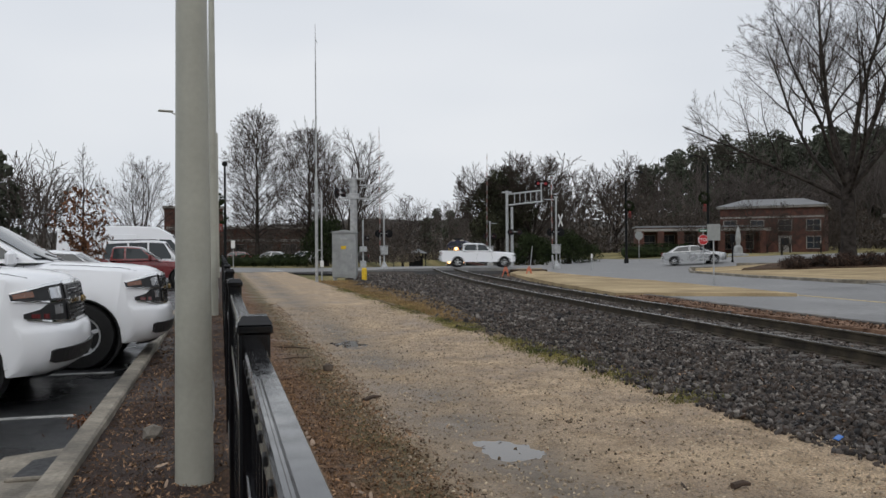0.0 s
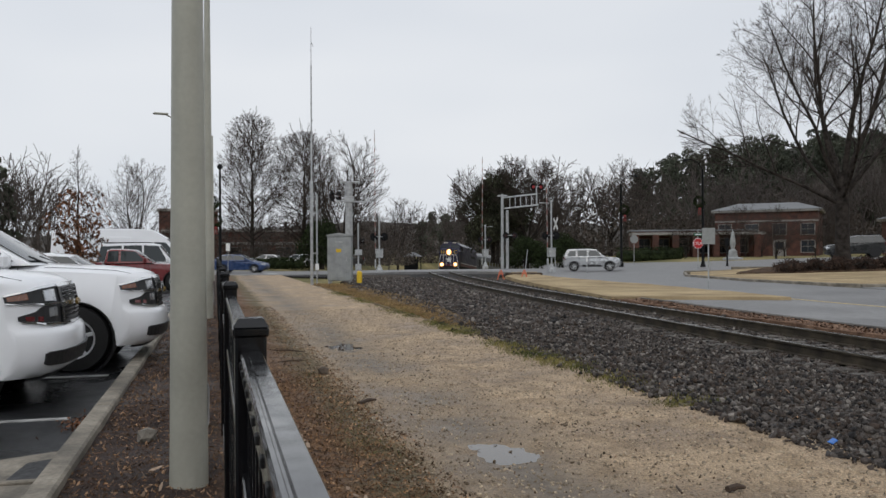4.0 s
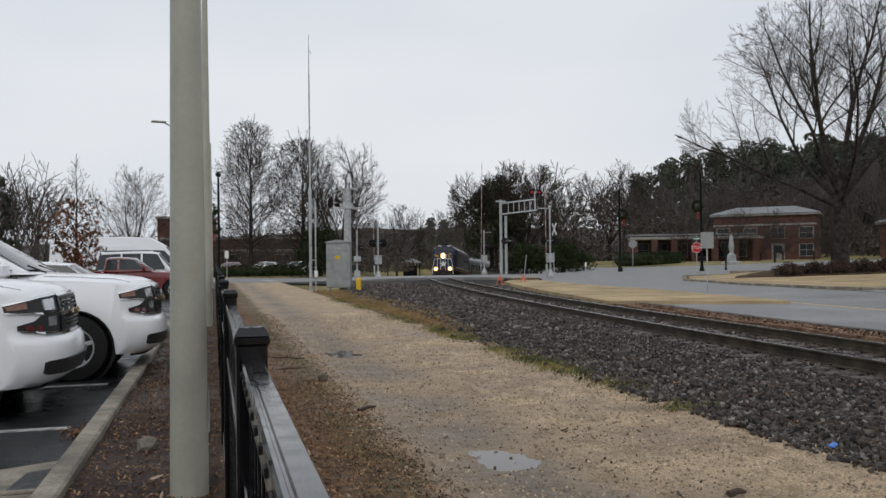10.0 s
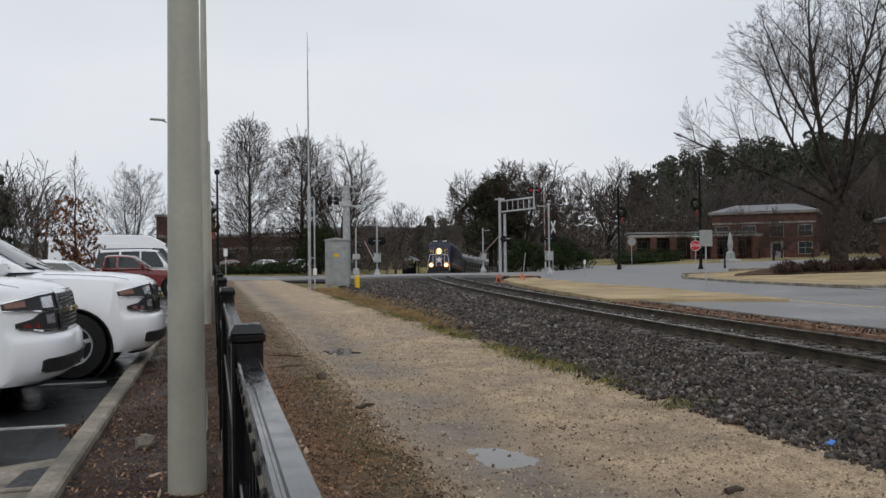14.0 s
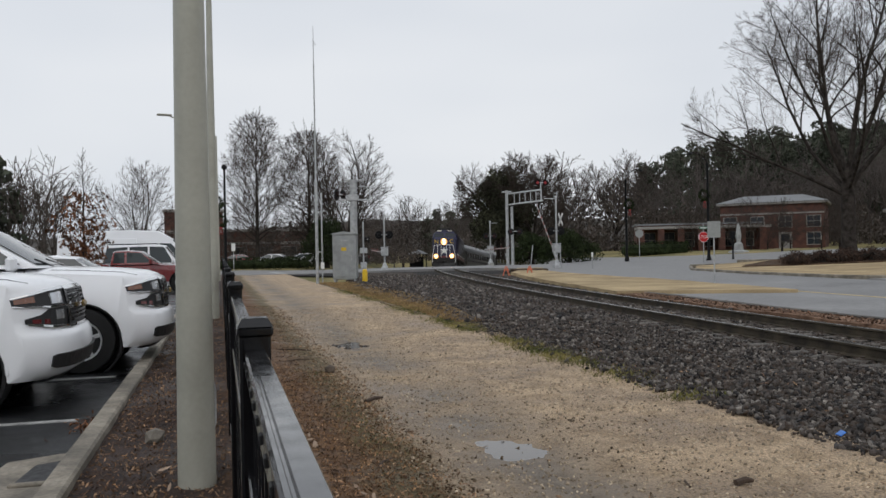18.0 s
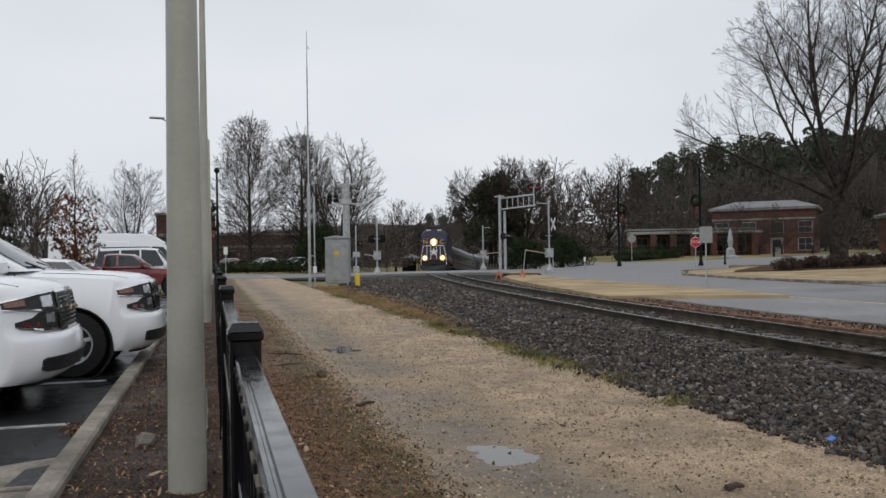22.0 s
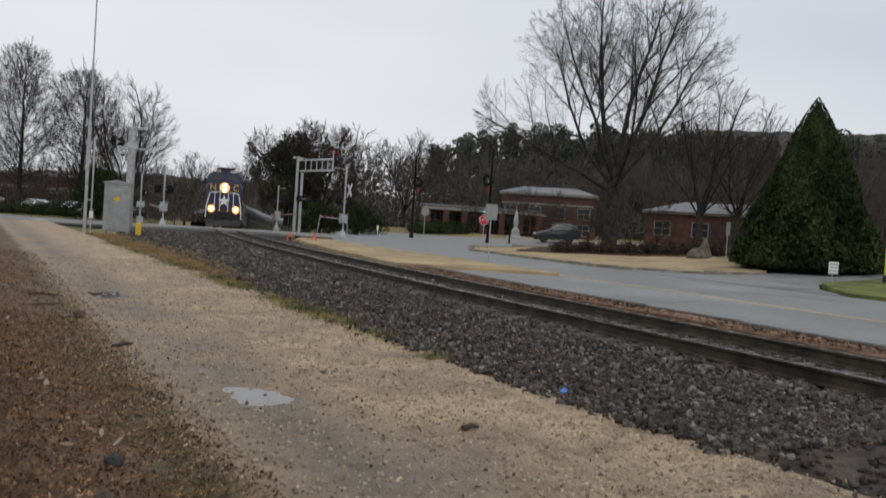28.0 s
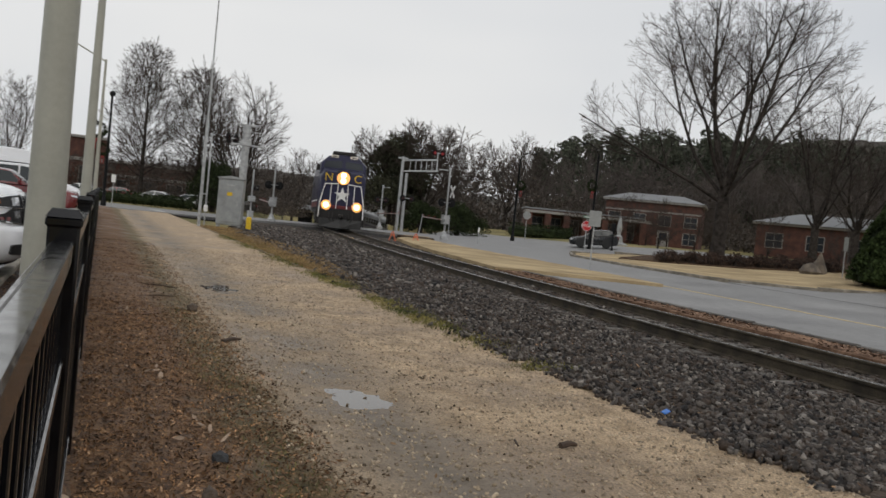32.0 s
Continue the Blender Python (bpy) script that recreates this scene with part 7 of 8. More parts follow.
fountain_b = thing("planter_statue", pose(37.4, 35.6, 0.42), "weathered stone garden ornament with boulders", "garden ornament")
part("boulder", Shape().lathe([(0.5, -0.1), (0.62, 0.2), (0.4, 0.55), (0.05, 0.7)], 9), ORNAMENT, fountain_b, smooth=50)
part("boulder", Shape().lathe([(0.4, -0.1), (0.5, 0.25), (0.3, 0.75), (0.05, 0.95)], 9, (0.9, 0.3, 0)), ORNAMENT, fountain_b, smooth=50)
part("boulder", Shape().lathe([(0.3, -0.1), (0.35, 0.3), (0.2, 0.9), (0.05, 1.3)], 9, (0.45, -0.2, 0)), ORNAMENT, fountain_b, smooth=50)

# ---- woods beyond ----


def woods():
    rnd = random.Random(77)
    base = []
    for i in range(4):
        stem, g = fan_tree(10.0, 300 + i, trunk=0.14, width=0.66, thin=0.03, limbs=5, kids=(5, 4), spread=44, fork_at=0.2 + 0.06 * i, low=0.2)
        v, f = sticks([(0, 0, -0.1, 0, 0, 10 * (0.24 + 0.06 * i), 0.14, 0.1)] + g.thick + g.fine)
        base.append((v / 10.0, f))
    V, F, off = [], [], 0
    spots = []
    for i in range(70):
        t = i / 69
        spots.append((rnd.uniform(-60, 25), rnd.uniform(112, 165), rnd.uniform(5.5, 8.5)))
    for i in range(150):
        a = radians(rnd.uniform(18.5, 66))
        d = rnd.uniform(118, 165)
        spots.append((d * math.sin(a), d * math.cos(a), rnd.uniform(11, 17)))
    for i in range(26):
        spots.append((rnd.uniform(-16, 22), rnd.uniform(107, 118), rnd.uniform(4, 6.5)))
    for i in range(90):
        a = radians(rnd.uniform(4, 24))
        d = rnd.uniform(165, 250)
        spots.append((d * math.sin(a), d * math.cos(a), rnd.uniform(9, 13.5)))
    for i in range(30):
        a = radians(rnd.uniform(-17, -10))
        d = rnd.uniform(90, 125)
        spots.append((d * math.sin(a), d * math.cos(a), rnd.uniform(9, 13)))
    for i in range(26):
        spots.append((rnd.uniform(62, 95), rnd.uniform(30, 62), rnd.uniform(10, 14)))
    for x, y, h in spots:
        if -5 < x - track_x(y) < 13 and y < 175:
            continue
        v, f = base[rnd.randrange(4)]
        a = rnd.uniform(0, 6.28)
        c, s = math.cos(a), math.sin(a)
        w = v * h
        w = np.stack([w[:, 0] * c - w[:, 1] * s + x, w[:, 0] * s + w[:, 1] * c + y, w[:, 2] + rise(x, y) - 0.2], 1)
        V.append(w)
        F.append(f + off)
        off += len(w)
    raw("bare_woods", np.concatenate(V), np.concatenate(F), HAZED_TWIG, "grey-brown winter woodland of bare trees behind the buildings", "woods")
    # pines
    rs = np.random.RandomState(5)
    pts, trunks = [], Shape()
    def clump(c, r, flat, n):
        """Needles on the upper and outer side of a rounded clump."""
        d = rs.normal(0, 1, (n, 3))
        d /= np.linalg.norm(d, axis=1)[:, None]
        pts.append(np.asarray(c) + d * (r, r, r * flat) * rs.uniform(0.7, 1.05, (n, 1)))

    for i in range(170):
        a = radians(rs.uniform(28.0, 66))
        d = rs.uniform(172, 225)
        x, y = d * math.sin(a), d * math.cos(a)
        h = rs.uniform(21.0, 25.0) * (0.82 + 0.18 * step01((math.degrees(a) - 28) / 7)) * (d / 200) ** 0.6
        z = rise(x, y)
        trunks.tube((x, y, z - 0.3), (x, y, z + h * 0.93), 0.28, 0.08, 5, caps=False)
        for k in range(15):
            t = 0.3 + 0.7 * k / 14
            out = h * 0.15 * (1 - 0.75 * max(0, t - 0.55) / 0.45)
            b = k * 2.4 + rs.uniform(-0.5, 0.5)
            clump((x + out * 0.75 * math.cos(b), y + out * 0.75 * math.sin(b), z + h * t - 0.4), h * rs.uniform(0.055, 0.085), 0.62, 70)
    for x, y, h in [(41, 168, 7.5), (49, 178, 9.5), (-20.5, 88, 10.5), (-23, 92, 10), (56, 218, 12), (62, 210, 13)]:
        trunks.tube((x, y, -0.3), (x, y, h * 0.9), 0.25, 0.06, 5, caps=False)
        for k in range(16):
            s = 0.2 + 0.8 * k / 15
            r = h * 0.24 * (1.05 - s) + 0.5
            b = rs.uniform(0, 6.28)
            clump((x + r * 0.6 * math.cos(b), y + r * 0.6 * math.sin(b), h * s), h * 0.07 + 0.3, 0.65, 60)
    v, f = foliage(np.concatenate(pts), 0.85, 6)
    raw("pine_woods", v, f, HAZED_PINE, "dark green pine wood on the rise behind the buildings", "woods")
    tagged(part("pine_trunks", trunks, BARK), "trunks of the pine wood", "woods", kind="stuff")
    # low brush along the wood's foot
    n = 52000
    a = np.radians(rs.uniform(15, 68, n))
    d = rs.uniform(122, 160, n)
    pts = np.stack([d * np.sin(a), d * np.cos(a), 0.2 + (8.5 + 2.5 * np.sin(a * 31) + 1.5 * np.sin(a * 83)) * np.clip((np.degrees(a) - 14) / 5, 0.3, 1) * rs.uniform(0, 1, n) ** 1.35], 1)
    gap = track_gap(pts)
    keep = (gap < -4) | (gap > 12)
    v, f = foliage(pts[keep], 0.6, 8)
    raw("undergrowth", v, f, BRUSH, "brown winter undergrowth at the edge of the wood", "woods")
    n = 7000
    a = np.radians(rs.uniform(2, 26, n))
    d = rs.uniform(175, 250, n)
    pts = np.stack([d * np.sin(a), d * np.cos(a), 0.2 + 6 * rs.uniform(0, 1, n) ** 1.5], 1)
    v, f = foliage(pts, 1.0, 12)
    raw("undergrowth", v, f, BRUSH, "brown winter undergrowth beyond the curve of the track", "woods")
    n = 14000
    pts = np.stack([rs.uniform(4, 46, n), rs.uniform(118, 132, n), 0.1 + 5.5 * rs.uniform(0, 1, n) ** 1.3], 1)
    gap = track_gap(pts)
    pts[:, 2] *= np.clip((np.abs(gap) - 3) / 5, 0.25, 1)
    v, f = foliage(pts[(gap < -3.6) | (gap > 11)], 0.34, 21)
    raw("undergrowth", v, f, BRUSH, "brown brush beside the track's curve", "woods")
    n = 9000
    pts = np.stack([rs.uniform(9.5, 34, n), rs.uniform(92, 106, n), 0.1 + 1.9 * rs.uniform(0, 1, n) ** 1.3], 1)
    gap = track_gap(pts)
    v, f = foliage(pts[(gap < -3.4) | (gap > 8)], 0.26, 22)
    raw("undergrowth", v, f, BRUSH, "low dark brush along the line beyond the crossing", "woods")
    n = 9000
    pts = np.stack([rs.uniform(-18, 22, n), rs.uniform(106, 118, n), 0.2 + 4.6 * rs.uniform(0, 1, n) ** 1.4], 1)
    keep = track_gap(pts) < -4
    v, f = foliage(pts[keep], 0.34, 19)
    raw("undergrowth", v, f, BRUSH, "brown twiggy brush behind the hedge", "woods")
    n = 9000
    pts = np.stack([rs.uniform(-75, 24, n), rs.uniform(118, 165, n), 0.3 + 3.0 * rs.uniform(0, 1, n) ** 1.8], 1)
    keep = track_gap(pts) < -4
    v, f = foliage(pts[keep], 0.6, 9)
    raw("undergrowth", v, f, BRUSH, "brown winter undergrowth beyond the road", "woods")


def wooded_rise():
    """The plain far rise behind everything, with an uneven top."""
    rnd = random.Random(9)
    low, high = [], []
    h = 8.0
    for i in range(241):
        a = radians(-32 + 112 * i / 240)
        h = 0.8 * h + 0.2 * (9.5 + 2.0 * math.sin(a * 9) + 25 * step01((math.degrees(a) - 27) / 7) + rnd.uniform(-3, 3))
        c, s_ = math.cos(a), math.sin(a)
        low.append((262 * s_, 262 * c, -1.0))
        high.append((285 * s_, 285 * c, h + rise(285 * s_, 285 * c)))
    back = [(x * 1.2, y * 1.2, -1.0) for x, y, z in low]
    v = low + high + back
    n = 241
    f = [(i, i + 1, n + i + 1, n + i) for i in range(n - 1)] + [(n + i, n + i + 1, 2 * n + i + 1, 2 * n + i) for i in range(n - 1)]
    raw("backdrop", np.array(v), np.array(f), HAZE_BRUSH, "far low brown wooded rise along the horizon", "hill")
    # unseen bank added behind the camera: closes the south, cuts reflected sky
    v, m = [], 121
    for z0, out in ((-0.5, 46), (1, 52), (-0.5, 60)):
        for i in range(m):
            a = radians(96 + 208 * i / (m - 1))
            h = z0 if z0 < 0 else 8.5 + 1.6 * math.sin(a * 14) + rnd.uniform(-0.9, 0.9)
            v.append((out * math.sin(a), out * math.cos(a), h))
    f = [(k * m + i, k * m + i + 1, (k + 1) * m + i + 1, (k + 1) * m + i) for k in range(2) for i in range(m - 1)]
    raw("backdrop", np.array(v), np.array(f), HAZE_BRUSH, "unseen brown bank to the south, added to darken reflections", "hill")


HAZE_BRUSH = material("far_woodland", (0.058, 0.052, 0.046), 0.95, var=0.4, scale=0.3, other=(0.085, 0.078, 0.068))
wooded_rise()
# far brush, its colour lightened to stand for haze
BRUSH = material("hazed_winter_brush", (0.056, 0.045, 0.038), 0.95, var=0.35, scale=0.4, other=(0.09, 0.073, 0.061), island=0.4)
woods()

# ---- stones, litter and small things on the ground ----


def blob(seed, n=1):
    """A rough angular stone of twelve points."""
    rs = np.random.RandomState(seed)
    t = (1 + 5 ** 0.5) / 2
    v = np.array([(-1, t, 0), (1, t, 0), (-1, -t, 0), (1, -t, 0), (0, -1, t), (0, 1, t), (0, -1, -t), (0, 1, -t), (t, 0, -1), (t, 0, 1), (-t, 0, -1), (-t, 0, 1)], float)
    v /= np.linalg.norm(v[0])
    v *= rs.uniform(0.7, 1.15, (12, 1))
    f = np.array([(0, 11, 5), (0, 5, 1), (0, 1, 7), (0, 7, 10), (0, 10, 11), (1, 5, 9), (5, 11, 4), (11, 10, 2), (10, 7, 6), (7, 1, 8), (3, 9, 4), (3, 4, 2), (3, 2, 6), (3, 6, 8), (3, 8, 9), (4, 9, 5), (2, 4, 11), (6, 2, 10), (8, 6, 7), (9, 8, 1)])
    return v, f


def strew(name, n, place, size, mat, label, form, flat=(1, 1, 0.7), seed=1, category="stones", turn=None):
    rs = np.random.RandomState(seed)
    pts = place(rs, n)
    n = len(pts)
    V, F, off = [], [], 0
    forms = form if isinstance(form, list) else [form]
    pick = rs.randint(0, len(forms), n)
    for i, (v, f) in enumerate(forms):
        sel = pts[pick == i]
        k = len(sel)
        sc = rs.uniform(*size, (k, 1)) * np.array(flat) * rs.uniform(0.75, 1.3, (k, 3))
        rot = rs.uniform(-np.pi, np.pi, (k, 3)) if turn is None else np.stack([rs.normal(0, turn, k), rs.normal(0, turn, k), rs.uniform(-np.pi, np.pi, k)], 1)
        a, b = scatter(v, f, sel, sc, rot)
        V.append(a)
        F.append(b + off)
        off += len(a)
    raw(name, np.concatenate(V), np.concatenate(F), mat, label, category)


def chunk(seed):
    """A sharp-edged broken stone of eight points."""
    rs = np.random.RandomState(seed)
    v = np.array([(x, y, z) for x in (-1, 1) for y in (-1, 1) for z in (-1, 1)], float)
    v = v * rs.uniform(0.45, 1.1, (8, 3)) + rs.normal(0, 0.12, (8, 3))
    f = np.array([(0, 1, 3, 2), (4, 6, 7, 5), (0, 4, 5, 1), (2, 3, 7, 6), (0, 2, 6, 4), (1, 5, 7, 3)])
    return v, f


def on_ballast(rs, n):
    y = np.where(rs.uniform(0, 1, n) < 0.04, rs.uniform(-3, 3.5, n), 3.5 + 52 * rs.uniform(0, 1, n) ** 2.1)
    c = 8.9 + 0.045 * (y - 10) + 0.0014 * (y * y - 100)
    west = np.maximum(4.2, c - 6.6)
    x = west + (c + 2.0 - west) * rs.uniform(0, 1, n)
    edge = np.maximum(4.42, c - 6.3) + 0.1 * np.sin(y * 0.7) + 0.06 * np.sin(y * 2.1) + 0.05 * np.sin(y * 5.3) - np.abs(rs.normal(0, 0.16, n))
    edge = edge + 1.15 * np.exp(-((y - 26) / 9) ** 2)
    ok = (x > edge) & (np.abs(np.abs(x - c) - 0.7525) > 0.09) & (y < 50)
    x, y = x[ok], y[ok]
    z = np.array([ballast_height(a, b) for a, b in zip(x, y)])
    return np.stack([x, y, z + 0.008], 1)


def far_ballast(rs, n):
    p = on_ballast(rs, n * 3)
    return p[p[:, 1] > 16][:n]


strew("ballast_stones", 80000, on_ballast, (0.010, 0.030), STONE, "dark grey and brown crushed ballast stones beside the rails", [chunk(i) for i in range(9)], (1.25, 0.95, 0.7), 3, "ballast")
strew("ballast_stones", 12000, far_ballast, (0.03, 0.06), STONE, "dark crushed ballast stones towards the crossing", [chunk(i + 30) for i in range(6)], (1.2, 0.95, 0.6), 31, "ballast")


def on_trail(rs, n):
    y = 2.2 + 20 * rs.uniform(0, 1, n) ** 1.8
    x = rs.uniform(1.2, 4.5, n)
    z = np.array([trail_height(a, b) for a, b in zip(x, y)])
    ok = z > -0.04
    return np.stack([x[ok], y[ok], z[ok] + 0.002], 1)


PEBBLE = material("trail_pebbles", (0.29, 0.22, 0.15), 0.85, var=0.3, scale=9, other=(0.42, 0.34, 0.245), island=0.4)
strew("trail_pebbles", 15000, on_trail, (0.004, 0.013), PEBBLE, "small pebbles on the crushed-stone trail", [chunk(i + 9) for i in range(5)], (1.1, 0.9, 0.6), 4)

CLOD = material("dark_mud_clods", (0.095, 0.07, 0.048), 0.9, var=0.35, scale=12, other=(0.12, 0.09, 0.062), island=0.4, spec=0.15)
strew("mud_clods", 420, on_trail, (0.004, 0.015), CLOD, "dark mud clods and debris on the trail", [blob(i + 20) for i in range(3)], (1.3, 0.9, 0.5), 14, "mud")


def by_puddles(rs, n):
    spots = np.array([(2.1, 5.6, 0.4, 0.45), (2.9, 6.5, 0.12, 0.2), (1.5, 3.9, 0.16, 0.3), (1.45, 5.1, 0.14, 0.3), (1.38, 3.1, 0.1, 0.5), (2.7, 5.1, 0.2, 0.3), (2.0, 13.2, 0.7, 1.2), (2.4, 10.6, 0.3, 0.6), (1.3, 6.2, 0.12, 0.3)])
    k = rs.randint(0, len(spots), n)
    x, y = spots[k, 0] + rs.normal(0, 1, n) * spots[k, 2], spots[k, 1] + rs.normal(0, 1, n) * spots[k, 3]
    z = np.array([bed_height(a, b) if a < 1.25 else trail_height(a, b) for a, b in zip(x, y)])
    return np.stack([x, y, np.maximum(z, -0.047) + 0.003], 1)


strew("mud_clods", 260, by_puddles, (0.004, 0.015), CLOD, "dark wet clods round the trail's puddles", [blob(i + 20) for i in range(3)], (1.3, 0.9, 0.55), 15, "mud")
curl = ([(-0.5, 0, 0.0), (-0.15, -0.26, 0.05), (0.2, -0.3, 0.1), (0.5, 0, 0.16), (0.2, 0.3, 0.1), (-0.15, 0.26, 0.05)], [(0, 1, 2, 5), (2, 3, 4, 5)])


def on_bed(rs, n):
    y = np.where(rs.uniform(0, 1, n) < 0.1, rs.uniform(-5, 1.6, n), 1.6 + 22 * rs.uniform(0, 1, n) ** 1.7)
    x = np.where(rs.uniform(0, 1, n) < 0.42, rs.uniform(-0.88, 0.0, n), rs.uniform(0.0, 1.5, n))
    x = np.where(rs.uniform(0, 1, n) < 0.04, rs.uniform(1.3, 4.4, n), x)
    z = np.array([bed_height(a, b) if a < 1.25 else trail_height(a, b) for a, b in zip(x, y)])
    return np.stack([x, y, z + 0.008], 1)


strew("leaf_litter", 24000, on_bed, (0.010, 0.036), LEAF, "curled brown and tan dead leaves on the mulch", curl, (1.1, 0.75, 1.2), 5, "leaves", 0.55)
chip = ([(-0.5, -0.12, 0), (0.5, -0.15, 0), (0.5, 0.12, 0), (-0.5, 0.15, 0), (-0.45, -0.1, 0.12), (0.45, -0.1, 0.12), (0.45, 0.1, 0.12), (-0.45, 0.1, 0.12)], [(0, 3, 2, 1), (4, 5, 6, 7), (0, 1, 5, 4), (1, 2, 6, 5), (2, 3, 7, 6), (3, 0, 4, 7)])
strew("bark_mulch", 22000, on_bed, (0.008, 0.036), CHIP, "shredded bark mulch chips in the bed", chip, (1, 0.6, 0.6), 6, "mulch", 0.4)


def near_bed(rs, n):
    y = 1.0 + 9.5 * rs.uniform(0, 1, n) ** 1.5
    x = np.where(rs.uniform(0, 1, n) < 0.1, rs.uniform(-0.88, 0.05, n), 0.12 + 1.25 * rs.uniform(0, 1, n) ** 1.15)
    z = np.array([bed_height(a, b) if a < 1.25 else trail_height(a, b) for a, b in zip(x, y)])
    return np.stack([x, y, z + 0.006], 1)


FINE_LITTER = material("fine_leaf_litter", (0.10, 0.046, 0.022), 0.8, var=0.5, scale=5, other=(0.30, 0.17, 0.085), island=0.85, spec=0.15)
strew("fine_litter", 26000, near_bed, (0.006, 0.024), FINE_LITTER, "broken leaf crumbs and needles over the bed", curl, (1.3, 0.6, 1.6), 51, "leaves", 0.6)
strew("shredded_bark", 12000, near_bed, (0.006, 0.026), CHIP, "small shredded bark pieces over the bed", chip, (1.2, 0.5, 0.6), 52, "mulch", 0.5)


def on_red(rs, n):
    y = 3 + 20 * rs.uniform(0, 1, n)
    c = 8.9 + 0.045 * (y - 10) + 0.0014 * (y * y - 100)
    x = c + 1.75 + rs.uniform(0, 1, n) * 0.9
    return np.stack([x, y, 0.05 + 0 * x], 1)


def ballast_litter(rs, n):
    p = on_ballast(rs, n)
    c = -track_gap(p)
    keep = (rs.uniform(0, 1, len(p)) < 0.25 + 0.75 * np.clip((c - 2.6) / 2.0, 0, 1)) & (np.sin(p[:, 1] * 0.9) + np.sin(p[:, 1] * 2.3 + 1) + rs.normal(0, 0.8, len(p)) > 0.1)
    return p[keep] + np.array((0, 0, 0.02))


strew("ballast_leaves", 9000, ballast_litter, (0.02, 0.05), LEAF, "dead leaves and twigs blown among the ballast", curl, (1, 0.7, 1), 33, "leaves", 0.5)
strew("ballast_twigs", 1500, ballast_litter, (0.05, 0.15), CHIP, "thin dead twigs lying on the ballast", chip, (1, 0.12, 0.2), 34, "twigs", 0.25)
REDLEAVES = material("red_brown_leaves", (0.12, 0.07, 0.048), 0.8, var=0.4, scale=4, other=(0.23, 0.15, 0.105), island=0.6, spec=0.15)
strew("red_leaf_litter", 6500, on_red, (0.03, 0.07), REDLEAVES, "red-brown leaves drifted beside the track", curl, (1, 1, 1), 7, "leaves", 0.4)


def blades(name, n, region, mat, label, seed, size=(0.04, 0.1)):
    rs = np.random.RandomState(seed)
    pts = region(rs, n)
    form = ([(-0.09, 0, 0), (0.09, 0, 0), (0.05, 0.15, 0.7), (-0.02, 0.3, 1.0)], [(0, 1, 2, 3)])
    k = len(pts)
    sc = rs.uniform(*size, (k, 1)) * np.ones((1, 3))
    v, f = scatter(*form, pts, sc, np.stack([rs.normal(0, 0.4, k), rs.normal(0, 0.4, k), rs.uniform(-3.14, 3.14, k)], 1))
    raw(name, v, f, mat, label, "grass")


def trail_edge(rs, n):
    y = 7 + 26 * rs.uniform(0, 1, n) ** 1.2
    x = 4.38 + rs.normal(0, 0.16, n) + 0.45 * np.clip((y - 12) / 14, 0, 1) * rs.uniform(-0.3, 1.4, n)
    keep = np.sin(y * 1.3) + 0.6 * np.sin(y * 3.1) + rs.normal(0, 0.5, n) > -0.35
    x, y = x[keep], y[keep]
    return np.stack([x, y, np.array([trail_height(a, b) if a < 4.45 else ballast_height(a, b) for a, b in zip(x, y)]) - 0.005], 1)


blades("edge_grass", 24000, trail_edge, GRASS, "sparse green and yellow grass along the trail's edge", 8, (0.025, 0.07))


def tawny(rs, n):
    y = 16 + 24 * rs.uniform(0, 1, n)
    x = 4.5 + 1.6 * rs.uniform(0, 1, n) ** 1.3 * np.clip((y - 12) / 12, 0, 1)
    return np.stack([x, y, np.array([ballast_height(a, b) + 0.01 for a, b in zip(x, y)])], 1)


TAWNY = material("tawny_grass", (0.25, 0.15, 0.06), 0.9, var=0.3, scale=1.5, other=(0.32, 0.22, 0.10), island=0.4)
blades("tawny_grass", 20000, tawny, TAWNY, "tawny dead grass between trail and ballast", 9, (0.035, 0.08))


def bed_edge(rs, n):
    y = 2.3 + 8 * rs.uniform(0, 1, n) ** 1.5
    x = 1.12 + rs.normal(0, 0.14, n)
    keep = np.sin(y * 1.9 + 1) + rs.normal(0, 0.6, n) > 0.1
    x, y = x[keep], y[keep]
    return np.stack([x, y, np.array([bed_height(a, b) if a < 1.25 else trail_height(a, b) for a, b in zip(x, y)]) - 0.004], 1)


MOSS = material("green_sprigs", (0.09, 0.12, 0.025), 0.85, var=0.4, scale=3, other=(0.16, 0.15, 0.05), island=0.4)
blades("sprigs", 3000, bed_edge, MOSS, "small green sprigs at the edge of the mulch", 10, (0.012, 0.035))

# loose things by the path
BLUE_PLASTIC = material("blue_plastic", (0.02, 0.16, 0.55), 0.4, var=0.15, scale=30)
bottle = thing("blue_scrap", pose(4.42, 5.25, 0.03, 0, 0, 35), "crumpled blue plastic scrap lying on the ballast", "litter")
part("piece", Shape().loft([[(-0.06, -0.02, 0.0), (0.06, -0.025, 0.01), (0.07, 0.02, 0.02), (-0.05, 0.025, 0.01)], [(-0.055, -0.015, 0.010), (0.05, -0.02, 0.016), (0.06, 0.012, 0.024), (-0.045, 0.02, 0.014)]]), BLUE_PLASTIC, bottle)
STICK = material("dead_stick", (0.075, 0.05, 0.035), 0.9, var=0.3, scale=15, bump=0.4)
